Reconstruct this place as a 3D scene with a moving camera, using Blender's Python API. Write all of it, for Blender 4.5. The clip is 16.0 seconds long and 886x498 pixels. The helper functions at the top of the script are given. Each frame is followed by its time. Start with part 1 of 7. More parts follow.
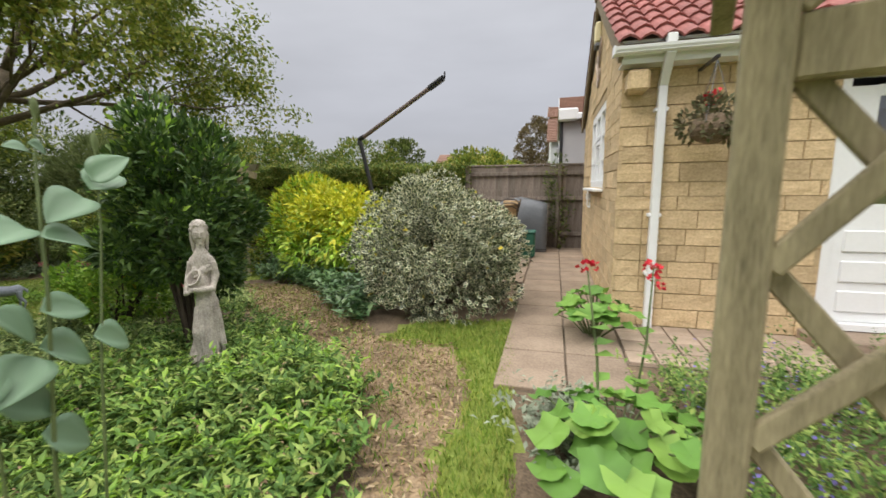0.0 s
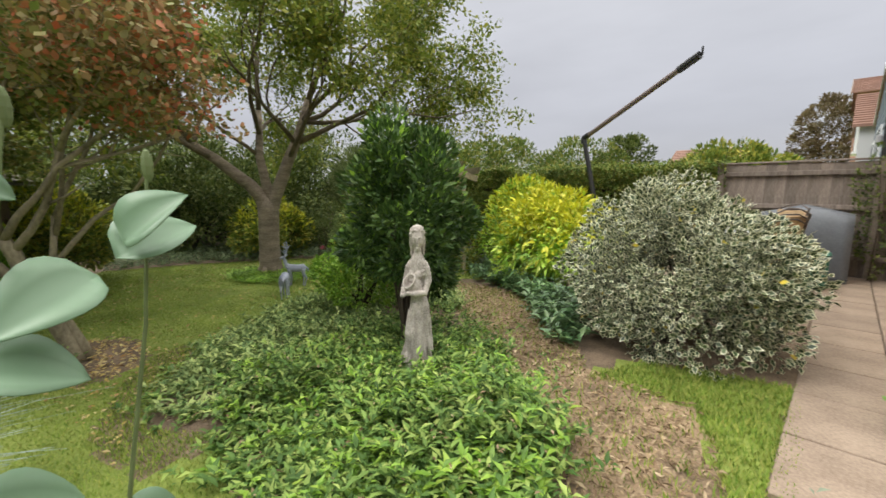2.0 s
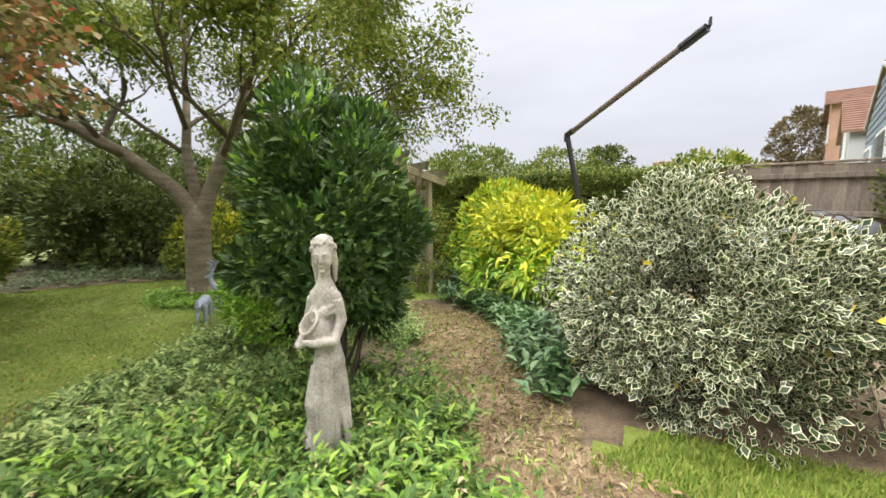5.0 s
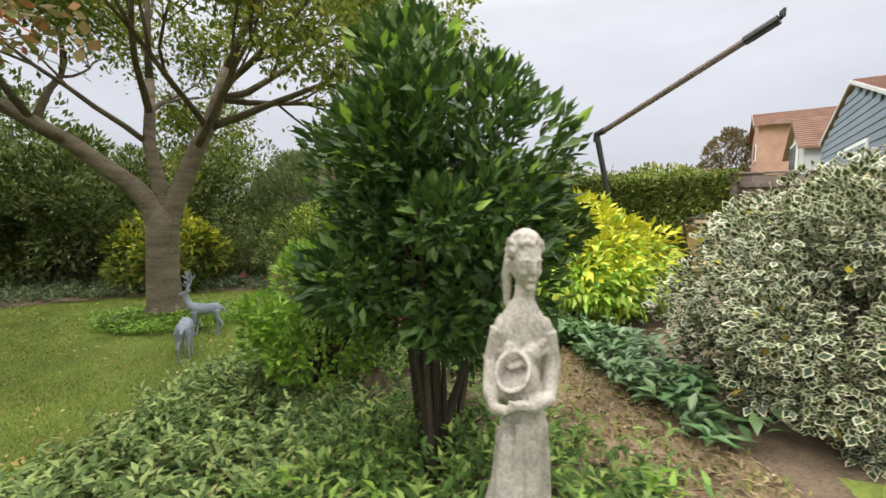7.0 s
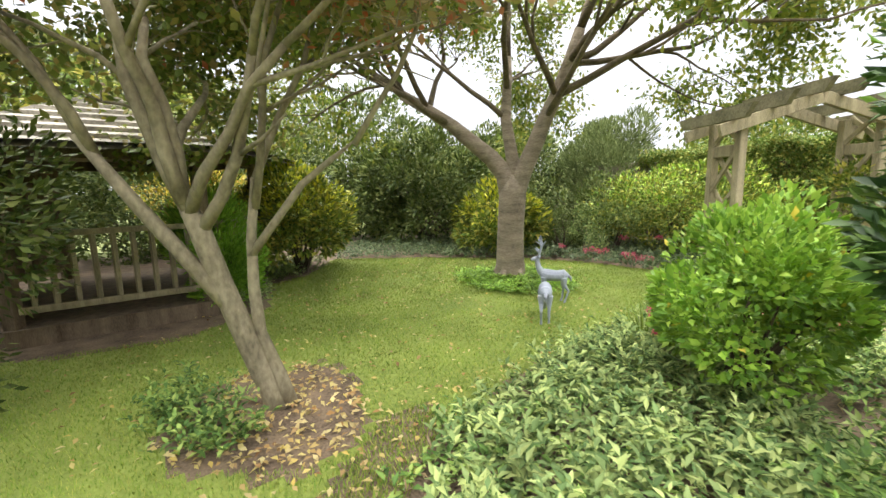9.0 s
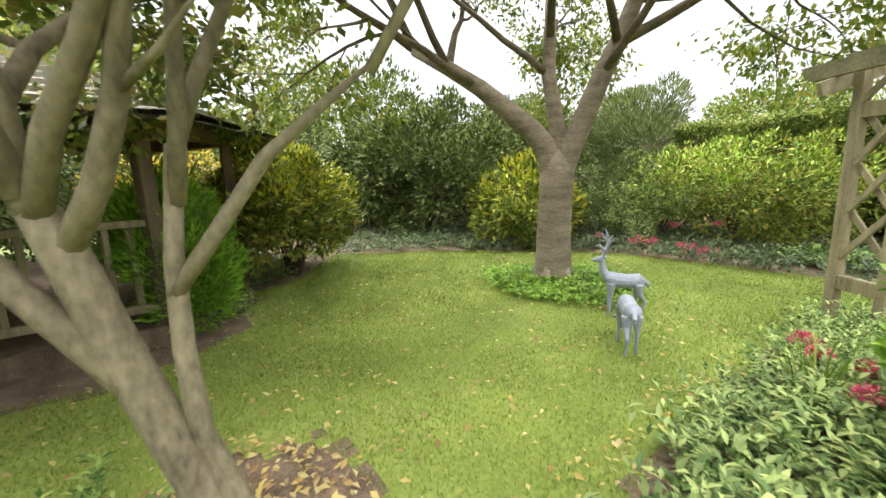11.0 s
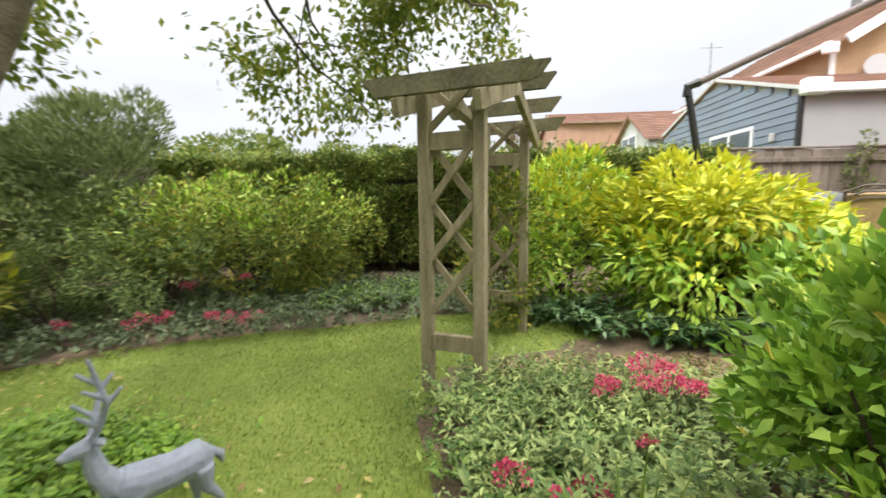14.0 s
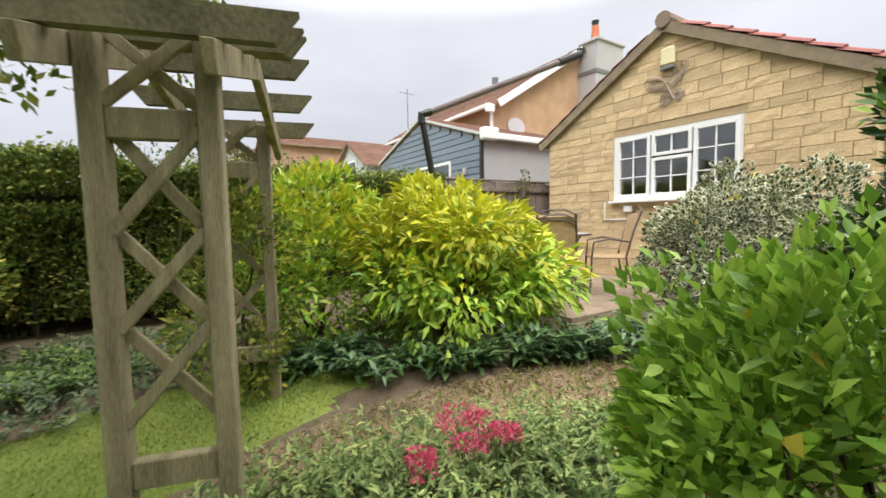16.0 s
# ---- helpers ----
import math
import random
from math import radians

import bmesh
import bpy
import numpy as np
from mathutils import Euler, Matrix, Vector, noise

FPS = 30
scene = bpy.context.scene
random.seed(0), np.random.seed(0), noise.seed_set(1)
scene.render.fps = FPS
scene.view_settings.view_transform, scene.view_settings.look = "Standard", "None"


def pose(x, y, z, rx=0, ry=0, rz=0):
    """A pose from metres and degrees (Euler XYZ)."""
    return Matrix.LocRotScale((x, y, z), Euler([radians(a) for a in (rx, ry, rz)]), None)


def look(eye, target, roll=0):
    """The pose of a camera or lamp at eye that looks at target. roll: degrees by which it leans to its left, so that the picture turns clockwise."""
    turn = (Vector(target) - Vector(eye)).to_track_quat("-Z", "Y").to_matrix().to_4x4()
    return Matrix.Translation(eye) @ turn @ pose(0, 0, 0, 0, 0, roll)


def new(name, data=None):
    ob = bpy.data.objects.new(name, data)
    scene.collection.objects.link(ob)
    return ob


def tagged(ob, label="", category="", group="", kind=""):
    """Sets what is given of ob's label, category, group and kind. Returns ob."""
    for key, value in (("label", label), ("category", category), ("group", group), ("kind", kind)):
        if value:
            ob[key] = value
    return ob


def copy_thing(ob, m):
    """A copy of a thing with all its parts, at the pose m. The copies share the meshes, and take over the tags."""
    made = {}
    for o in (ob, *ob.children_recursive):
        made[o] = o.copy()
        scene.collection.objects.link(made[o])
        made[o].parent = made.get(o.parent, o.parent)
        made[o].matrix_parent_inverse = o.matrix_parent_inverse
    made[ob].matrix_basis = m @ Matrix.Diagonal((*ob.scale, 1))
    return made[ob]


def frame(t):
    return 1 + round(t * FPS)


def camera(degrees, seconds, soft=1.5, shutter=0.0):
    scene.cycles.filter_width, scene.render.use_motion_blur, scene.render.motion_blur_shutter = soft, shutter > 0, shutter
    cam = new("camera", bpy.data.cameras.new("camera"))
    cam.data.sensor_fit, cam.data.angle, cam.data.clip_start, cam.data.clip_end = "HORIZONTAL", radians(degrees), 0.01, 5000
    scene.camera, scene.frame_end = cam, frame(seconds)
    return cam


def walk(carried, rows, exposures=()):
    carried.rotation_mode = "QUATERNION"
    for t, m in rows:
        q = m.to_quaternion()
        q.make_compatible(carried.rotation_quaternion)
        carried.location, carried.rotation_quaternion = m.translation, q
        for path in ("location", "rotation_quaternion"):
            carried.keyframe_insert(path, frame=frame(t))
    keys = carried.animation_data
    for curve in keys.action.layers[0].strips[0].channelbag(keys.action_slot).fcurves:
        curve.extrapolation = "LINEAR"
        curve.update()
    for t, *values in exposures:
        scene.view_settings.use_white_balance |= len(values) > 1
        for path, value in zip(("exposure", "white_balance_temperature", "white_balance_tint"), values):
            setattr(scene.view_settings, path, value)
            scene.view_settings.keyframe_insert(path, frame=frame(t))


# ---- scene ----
cam = camera(95.0, 16.0, shutter=0.3)
# seconds, eye, target, roll
PATH_ROWS = [
    (0, (-0.246, 0.221, 1.264), (-0.202, 2.197, 0.956), -0.7),
    (0.5, (-0.262, 0.474, 1.25), (-0.426, 2.445, 0.957), -0.8),
    (1, (-0.31, 0.579, 1.279), (-0.731, 2.513, 0.992), -0.5),
    (1.5, (-0.354, 0.619, 1.296), (-1.057, 2.469, 1.004), -0.4),
    (2, (-0.359, 0.609, 1.308), (-1.293, 2.352, 1.011), -0.5),
    (2.5, (-0.367, 0.628, 1.302), (-1.481, 2.263, 1.01), -0.5),
    (3, (-0.409, 0.659, 1.31), (-1.659, 2.191, 1.012), -0.6),
    (3.5, (-0.443, 0.735, 1.32), (-1.758, 2.211, 1.014), -1.0),
    (4, (-0.416, 1.015, 1.28), (-1.696, 2.522, 0.979), -1.3),
    (4.5, (-0.449, 1.372, 1.24), (-1.516, 3.04, 0.959), -1.1),
    (7, (-1.691, 1.814, 1.111), (-2.3, 3.71, 0.924), 0.1),
    (7.5, (-2.02, 1.68, 1.10), (-2.955, 3.431, 0.86), -0.5),
    (8, (-2.318, 1.718, 1.084), (-3.631, 3.206, 0.833), -0.3),
    (8.5, (-2.404, 1.656, 1.034), (-4.023, 2.801, 0.773), -0.8),
    (11, (-3.551, 2.039, 1.0), (-5.162, 3.164, 0.627), -2.1),
    (11.5, (-3.838, 2.268, 0.966), (-5.233, 3.648, 0.581), -1.6),
    (12, (-4.091, 2.524, 0.946), (-5.221, 4.126, 0.551), -1.5),
    (12.5, (-4.273, 2.795, 0.925), (-5.095, 4.578, 0.54), -1.4),
    (13, (-4.43, 3.105, 0.915), (-4.899, 5.02, 0.579), -1.2),
    (13.5, (-4.533, 3.367, 0.953), (-4.605, 5.343, 0.65), -0.9),
    (14, (-4.599, 3.598, 0.973), (-4.23, 5.549, 0.733), -0.7),
    (14.5, (-4.62, 3.805, 0.987), (-3.855, 5.643, 0.795), -0.6),
    (15, (-4.61, 3.974, 0.994), (-3.533, 5.651, 0.824), -0.8),
    (15.5, (-4.589, 4.128, 0.979), (-3.266, 5.619, 0.825), -1.0),
    (16, (-4.517, 4.271, 0.978), (-3.016, 5.584, 0.83), -1.0),
]
EXPOSURES = [(0.0, -0.2), (2.0, -0.08), (4.5, 0.4), (7.0, 0.25), (7.5, 0.55), (8.5, 1.0), (11.0, 1.18), (13.0, 1.0), (14.5, 0.5), (16.0, 0.3)]
walk(cam, [(t, look(eye, target, roll)) for t, eye, target, roll in PATH_ROWS], EXPOSURES)

# ---- sky and sun ----
world = bpy.data.worlds.new("overcast")
scene.world = world
world.use_nodes = True
wn, wl = world.node_tree.nodes, world.node_tree.links
wn.clear()
SUN_UP, SUN_TURN = 48.0, 232.0
sky = wn.new("ShaderNodeTexSky")
sky.sky_type, sky.sun_disc = "NISHITA", False
sky.sun_elevation, sky.sun_rotation = radians(SUN_UP), radians(SUN_TURN)
sky.dust_density = 4.0
sky_dim = wn.new("ShaderNodeVectorMath")
sky_dim.operation = "SCALE"
sky_dim.inputs["Scale"].default_value = 0.12
wl.new(sky.outputs[0], sky_dim.inputs[0])
co = wn.new("ShaderNodeTexCoord")
sep = wn.new("ShaderNodeSeparateXYZ")
wl.new(co.outputs["Generated"], sep.inputs[0])
grad = wn.new("ShaderNodeValToRGB")
grad.color_ramp.elements[0].position, grad.color_ramp.elements[0].color = 0.0, (0.66, 0.67, 0.72, 1)
grad.color_ramp.elements[1].position, grad.color_ramp.elements[1].color = 1.0, (4.6, 4.5, 4.3, 1)
for at, c in ((0.12, (0.62, 0.63, 0.69)), (0.42, (0.78, 0.79, 0.84))):
    e = grad.color_ramp.elements.new(at)
    e.color = (*c, 1)
wl.new(sep.outputs[2], grad.inputs[0])
cloud = wn.new("ShaderNodeTexNoise")
cloud.inputs["Scale"].default_value, cloud.inputs["Detail"].default_value = 2.2, 5.0
wmap = wn.new("ShaderNodeMapping")
wmap.inputs["Scale"].default_value = (1, 1, 3.5)
wl.new(co.outputs["Generated"], wmap.inputs[0])
wl.new(wmap.outputs[0], cloud.inputs["Vector"])
crange = wn.new("ShaderNodeMapRange")
crange.inputs[1].default_value, crange.inputs[2].default_value = 0.3, 0.7
crange.inputs[3].default_value, crange.inputs[4].default_value = 0.90, 1.08
wl.new(cloud.outputs[0], crange.inputs[0])
cmul = wn.new("ShaderNodeVectorMath")
cmul.operation = "SCALE"
wl.new(grad.outputs[0], cmul.inputs[0])
wl.new(crange.outputs[0], cmul.inputs["Scale"])
wmix = wn.new("ShaderNodeMix")
wmix.data_type = "RGBA"
wmix.inputs[0].default_value = 0.9
wl.new(sky_dim.outputs[0], wmix.inputs[6])
wl.new(cmul.outputs[0], wmix.inputs[7])
bg = wn.new("ShaderNodeBackground")
bg.inputs["Strength"].default_value = 1.0
wl.new(wmix.outputs[2], bg.inputs["Color"])
wout = wn.new("ShaderNodeOutputWorld")
wl.new(bg.outputs[0], wout.inputs[0])

sun_data = bpy.data.lights.new("sun", "SUN")
sun_data.energy, sun_data.angle, sun_data.color = 1.5, radians(25), (1.0, 0.97, 0.92)
sun = new("sun", sun_data)
sun_way = Vector((math.sin(radians(SUN_TURN)) * math.cos(radians(SUN_UP)), math.cos(radians(SUN_TURN)) * math.cos(radians(SUN_UP)), math.sin(radians(SUN_UP))))
sun.matrix_world = Matrix.Translation((0, 0, 30)) @ sun_way.to_track_quat("Z", "Y").to_matrix().to_4x4()


# ---- materials ----
def material(name, base, rough=0.8, spread=0.25, scale=6.0, fine=60.0, bump=0.3, metal=0.0, second=None, second_at=0.5, per_object=0.0, stretch=(1, 1, 1)):
    """A surface with colour that wanders at two scales, relief, and tints from piece to piece."""
    m = bpy.data.materials.new(name)
    m.use_nodes = True
    n, l = m.node_tree.nodes, m.node_tree.links
    b = n["Principled BSDF"]
    tc = n.new("ShaderNodeTexCoord")
    mp = n.new("ShaderNodeMapping")
    mp.inputs["Scale"].default_value = stretch
    l.new(tc.outputs["Object"], mp.inputs[0])
    big, small = n.new("ShaderNodeTexNoise"), n.new("ShaderNodeTexNoise")
    for node, s in ((big, scale), (small, fine)):
        node.inputs["Scale"].default_value, node.inputs["Detail"].default_value = s, 6.0
        l.new(mp.outputs[0], node.inputs["Vector"])
    ramp = n.new("ShaderNodeValToRGB")
    lo = [c * (1 - spread) for c in base]
    hi = [min(1, c * (1 + spread)) for c in (second or base)]
    ramp.color_ramp.elements[0].position, ramp.color_ramp.elements[0].color = max(0, second_at - 0.18), (*lo, 1)
    ramp.color_ramp.elements[1].position, ramp.color_ramp.elements[1].color = min(1, second_at + 0.18), (*hi, 1)
    add = n.new("ShaderNodeMath")
    add.operation = "MULTIPLY_ADD"
    add.inputs[1].default_value, add.inputs[2].default_value = 0.45, 0.0
    l.new(small.outputs[0], add.inputs[0])
    add2 = n.new("ShaderNodeMath")
    add2.operation = "MULTIPLY_ADD"
    add2.inputs[1].default_value = 0.55
    l.new(big.outputs[0], add2.inputs[0])
    l.new(add.outputs[0], add2.inputs[2])
    l.new(add2.outputs[0], ramp.inputs[0])
    colour = ramp.outputs[0]
    if per_object:
        info = n.new("ShaderNodeObjectInfo")
        mr = n.new("ShaderNodeMapRange")
        mr.inputs[3].default_value, mr.inputs[4].default_value = 1 - per_object, 1 + per_object
        l.new(info.outputs["Random"], mr.inputs[0])
        vm = n.new("ShaderNodeVectorMath")
        vm.operation = "SCALE"
        l.new(colour, vm.inputs[0])
        l.new(mr.outputs[0], vm.inputs["Scale"])
        colour = vm.outputs[0]
    l.new(colour, b.inputs["Base Color"])
    b.inputs["Roughness"].default_value, b.inputs["Metallic"].default_value = rough, metal
    if bump:
        bp = n.new("ShaderNodeBump")
        bp.inputs["Strength"].default_value, bp.inputs["Distance"].default_value = bump, 0.02
        l.new(add2.outputs[0], bp.inputs["Height"])
        l.new(bp.outputs[0], b.inputs["Normal"])
    return m


def leaf_material(name, colours, rough=0.45, through_light=0.3, gloss=0.5, edge=None):
    """Leaves that differ from one to the next and let some light through. edge: colour of a pale margin."""
    m = bpy.data.materials.new(name)
    m.use_nodes = True
    n, l = m.node_tree.nodes, m.node_tree.links
    b, out = n["Principled BSDF"], n["Material Output"]
    geo = n.new("ShaderNodeNewGeometry")
    ramp = n.new("ShaderNodeValToRGB")
    els = ramp.color_ramp.elements
    els[0].position, els[0].color = 0.0, (*colours[0], 1)
    els[1].position, els[1].color = 1.0, (*colours[-1], 1)
    for i, c in enumerate(colours[1:-1]):
        els.new((i + 1) / (len(colours) - 1)).color = (*c, 1)
    l.new(geo.outputs["Random Per Island"], ramp.inputs[0])
    tc = n.new("ShaderNodeTexCoord")
    nz = n.new("ShaderNodeTexNoise")
    nz.inputs["Scale"].default_value, nz.inputs["Detail"].default_value = 3.0, 4.0
    l.new(tc.outputs["Object"], nz.inputs["Vector"])
    mr = n.new("ShaderNodeMapRange")
    mr.inputs[1].default_value, mr.inputs[2].default_value = 0.3, 0.7
    mr.inputs[3].default_value, mr.inputs[4].default_value = 0.75, 1.25
    l.new(nz.outputs[0], mr.inputs[0])
    vm = n.new("ShaderNodeVectorMath")
    vm.operation = "SCALE"
    l.new(ramp.outputs[0], vm.inputs[0])
    l.new(mr.outputs[0], vm.inputs["Scale"])
    colour = vm.outputs[0]
    if edge:
        at = n.new("ShaderNodeAttribute")
        at.attribute_name = "rim"
        rr = n.new("ShaderNodeMapRange")
        rr.inputs[1].default_value, rr.inputs[2].default_value = 0.68, 0.82
        l.new(at.outputs["Fac"], rr.inputs[0])
        mx = n.new("ShaderNodeMix")
        mx.data_type = "RGBA"
        l.new(rr.outputs[0], mx.inputs[0])
        l.new(colour, mx.inputs[6])
        mx.inputs[7].default_value = (*edge, 1)
        colour = mx.outputs[2]
    l.new(colour, b.inputs["Base Color"])
    b.inputs["Roughness"].default_value = rough
    b.inputs["Specular IOR Level"].default_value = gloss
    tr = n.new("ShaderNodeBsdfTranslucent")
    l.new(colour, tr.inputs["Color"])
    ms = n.new("ShaderNodeMixShader")
    ms.inputs[0].default_value = through_light * 0.7
    l.new(b.outputs[0], ms.inputs[1])
    l.new(tr.outputs[0], ms.inputs[2])
    l.new(ms.outputs[0], out.inputs["Surface"])
    return m


def glass_material(name, tint=(0.9, 0.95, 0.95)):
    m = bpy.data.materials.new(name)
    m.use_nodes = True
    b = m.node_tree.nodes["Principled BSDF"]
    b.inputs["Base Color"].default_value = (*tint, 1)
    b.inputs["Roughness"].default_value, b.inputs["Transmission Weight"].default_value, b.inputs["IOR"].default_value = 0.02, 1.0, 1.9
    return m


LAWN = material("lawn", (0.150, 0.212, 0.030), 0.95, 0.3, 1.3, 45, 0.6, second=(0.228, 0.275, 0.058), second_at=0.52)
MEADOW = material("rough_grass", (0.12, 0.18, 0.045), 0.95, 0.35, 0.4, 30, 0.6, second=(0.22, 0.24, 0.08))
SOIL = material("soil", (0.09, 0.062, 0.042), 0.95, 0.35, 5, 70, 0.9, second=(0.20, 0.145, 0.095))
BARK_PATH = material("bark_path", (0.13, 0.088, 0.055), 0.95, 0.35, 2.2, 60, 0.9, second=(0.36, 0.26, 0.16), second_at=0.5)
CHIP = leaf_material("straw_and_chips", [(0.11, 0.07, 0.04), (0.34, 0.25, 0.14), (0.20, 0.13, 0.08), (0.48, 0.38, 0.24)], 0.9, 0.0, 0.2)
SLAB = material("paving_slab", (0.23, 0.17, 0.125), 0.9, 0.2, 3, 70, 0.15, second=(0.31, 0.24, 0.18), per_object=0.12)
BLOCK = material("block_paver", (0.32, 0.25, 0.19), 0.85, 0.15, 5, 90, 0.3, second=(0.40, 0.31, 0.24), per_object=0.16)
GROUT = material("joint_sand", (0.20, 0.16, 0.12), 0.95, 0.3, 8, 90, 0.5)
STONE = material("walling_stone", (0.48, 0.345, 0.185), 0.9, 0.18, 4, 55, 0.75, second=(0.62, 0.475, 0.29), per_object=0.15)
MORTAR = material("mortar", (0.45, 0.34, 0.20), 0.95, 0.15, 10, 90, 0.5)
UPVC = material("white_plastic", (0.80, 0.81, 0.82), 0.35, 0.03, 3, 40, 0.02)
CREAM = material("cream_plastic", (0.72, 0.64, 0.40), 0.5, 0.05, 3, 40, 0.02)
BLACK = material("black_plastic", (0.02, 0.02, 0.022), 0.4, 0.2, 8, 60, 0.05)
TILE = material("red_roof_tile", (0.20, 0.055, 0.05), 0.75, 0.25, 4, 60, 0.4, second=(0.30, 0.10, 0.085), per_object=0.18)
BROWN_TILE = material("brown_roof_tile", (0.17, 0.12, 0.09), 0.85, 0.25, 3, 50, 0.4, second=(0.24, 0.18, 0.13), per_object=0.15)
FAR_TILE = material("far_roof_tile", (0.20, 0.11, 0.08), 0.85, 0.2, 2, 40, 0.4, second=(0.27, 0.16, 0.12))
VERGE = material("verge_mortar", (0.24, 0.19, 0.13), 0.9, 0.25, 8, 60, 0.5)
TIMBER = material("weathered_timber", (0.21, 0.18, 0.105), 0.9, 0.25, 3, 40, 0.5, second=(0.38, 0.325, 0.205), stretch=(6, 6, 0.7))
TIMBER_TOP = material("mossy_timber", (0.13, 0.12, 0.065), 0.9, 0.3, 5, 50, 0.5, second=(0.22, 0.20, 0.12))
FENCE = material("fence_board", (0.13, 0.10, 0.08), 0.9, 0.3, 3, 30, 0.5, second=(0.25, 0.21, 0.18), stretch=(6, 6, 0.6), per_object=0.2)
DARK_TIMBER = material("dark_stained_timber", (0.10, 0.07, 0.045), 0.85, 0.3, 3, 40, 0.4, second=(0.20, 0.15, 0.10), stretch=(5, 5, 0.8))
CAST_STONE = material("cast_stone", (0.27, 0.24, 0.205), 0.92, 0.26, 9, 90, 0.4, second=(0.50, 0.455, 0.405))
DEER_PAINT = material("blue_grey_paint", (0.27, 0.295, 0.36), 0.6, 0.12, 6, 50, 0.1, second=(0.34, 0.37, 0.44))
BARK = material("cherry_bark", (0.135, 0.104, 0.072), 0.9, 0.22, 5, 36, 0.8, second=(0.285, 0.235, 0.172), stretch=(0.8, 0.8, 2.9))
ACER_BARK = material("grey_bark", (0.15, 0.125, 0.075), 0.9, 0.3, 5, 35, 0.8, second=(0.30, 0.26, 0.17), stretch=(1, 1, 0.6))
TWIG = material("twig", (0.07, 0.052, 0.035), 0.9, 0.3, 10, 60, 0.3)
STEM = material("green_stem", (0.12, 0.16, 0.06), 0.7, 0.25, 20, 60, 0.1)
CLADDING = material("blue_grey_cladding", (0.17, 0.21, 0.27), 0.6, 0.15, 1, 20, 0.15, per_object=0.08)
RENDER_GREY = material("grey_render", (0.42, 0.41, 0.42), 0.9, 0.08, 2, 60, 0.2)
FAR_BRICK = material("tan_brick", (0.42, 0.27, 0.16), 0.9, 0.14, 2, 30, 0.3, second=(0.50, 0.33, 0.20))
ORANGE_BRICK = material("orange_brick", (0.40, 0.235, 0.17), 0.9, 0.12, 2, 30, 0.3, second=(0.46, 0.285, 0.21))
LEAD = material("lead_flashing", (0.16, 0.165, 0.175), 0.6, 0.2, 4, 40, 0.1)
CLAY = material("clay_pot", (0.52, 0.17, 0.08), 0.8, 0.15, 6, 60, 0.2)
STEEL = material("brown_powder_coat", (0.09, 0.07, 0.06), 0.45, 0.2, 10, 60, 0.05)
WICKER = material("woven_cane", (0.42, 0.29, 0.16), 0.7, 0.25, 20, 160, 0.6)
POLE_RED = material("aged_red_brown_tube", (0.15, 0.115, 0.11), 0.5, 0.2, 6, 60, 0.05)
COVER = material("grey_cover_sheet", (0.10, 0.11, 0.125), 0.45, 0.25, 6, 50, 0.2)
GREEN_PAINT = material("green_plastic", (0.02, 0.12, 0.08), 0.5, 0.15, 8, 60, 0.05)
COPPER = material("bronze_wire", (0.42, 0.33, 0.27), 0.45, 0.2, 12, 80, 0.1, metal=0.3)
CURTAIN = material("room_dark", (0.07, 0.07, 0.07), 0.9, 0.2, 3, 30, 0.0)
GLASS = glass_material("window_glass")
L_BAY = leaf_material("bay_leaves", [(0.026, 0.060, 0.015), (0.048, 0.100, 0.022), (0.076, 0.145, 0.030), (0.130, 0.205, 0.042)], 0.45, 0.2, 0.4)
L_EUO = leaf_material("light_green_leaves", [(0.115, 0.235, 0.028), (0.200, 0.370, 0.042), (0.300, 0.480, 0.058), (0.400, 0.560, 0.090)], 0.42, 0.42, 0.45)
L_HOLLY = leaf_material("variegated_holly_leaves", [(0.014, 0.034, 0.010), (0.034, 0.064, 0.018), (0.065, 0.100, 0.030)], 0.35, 0.12, 0.5, edge=(0.74, 0.73, 0.50))
L_YELLOW = leaf_material("yellow_leaves", [(0.347, 0.419, 0.026), (0.554, 0.567, 0.035), (0.693, 0.641, 0.044), (0.462, 0.542, 0.044)], 0.45, 0.3, 0.4)
L_LIME = leaf_material("lime_leaves", [(0.147, 0.307, 0.032), (0.276, 0.480, 0.045), (0.460, 0.653, 0.064), (0.662, 0.744, 0.154)], 0.4, 0.28, 0.5)
L_HEDGE = leaf_material("hedge_leaves", [(0.064, 0.111, 0.024), (0.117, 0.181, 0.035), (0.190, 0.243, 0.048), (0.319, 0.283, 0.069)], 0.65, 0.2, 0.2)
L_DARK = leaf_material("dark_shrub_leaves", [(0.040, 0.069, 0.016), (0.074, 0.108, 0.025), (0.121, 0.159, 0.036), (0.215, 0.239, 0.074)], 0.6, 0.2, 0.2)
L_SHRUB = leaf_material("shrub_leaves", [(0.085, 0.140, 0.026), (0.150, 0.215, 0.034), (0.250, 0.290, 0.050), (0.440, 0.390, 0.070)], 0.62, 0.26, 0.2)
L_CONIFER = leaf_material("conifer_sprays", [(0.085, 0.115, 0.040), (0.135, 0.170, 0.062), (0.200, 0.235, 0.090)], 0.75, 0.2, 0.15)
L_THUJA = leaf_material("thuja_sprays", [(0.127, 0.269, 0.028), (0.211, 0.403, 0.041), (0.317, 0.518, 0.069)], 0.7, 0.25, 0.2)
L_CHERRY = leaf_material("cherry_leaves", [(0.117, 0.180, 0.027), (0.183, 0.256, 0.038), (0.282, 0.330, 0.054), (0.429, 0.406, 0.076)], 0.5, 0.4, 0.4)
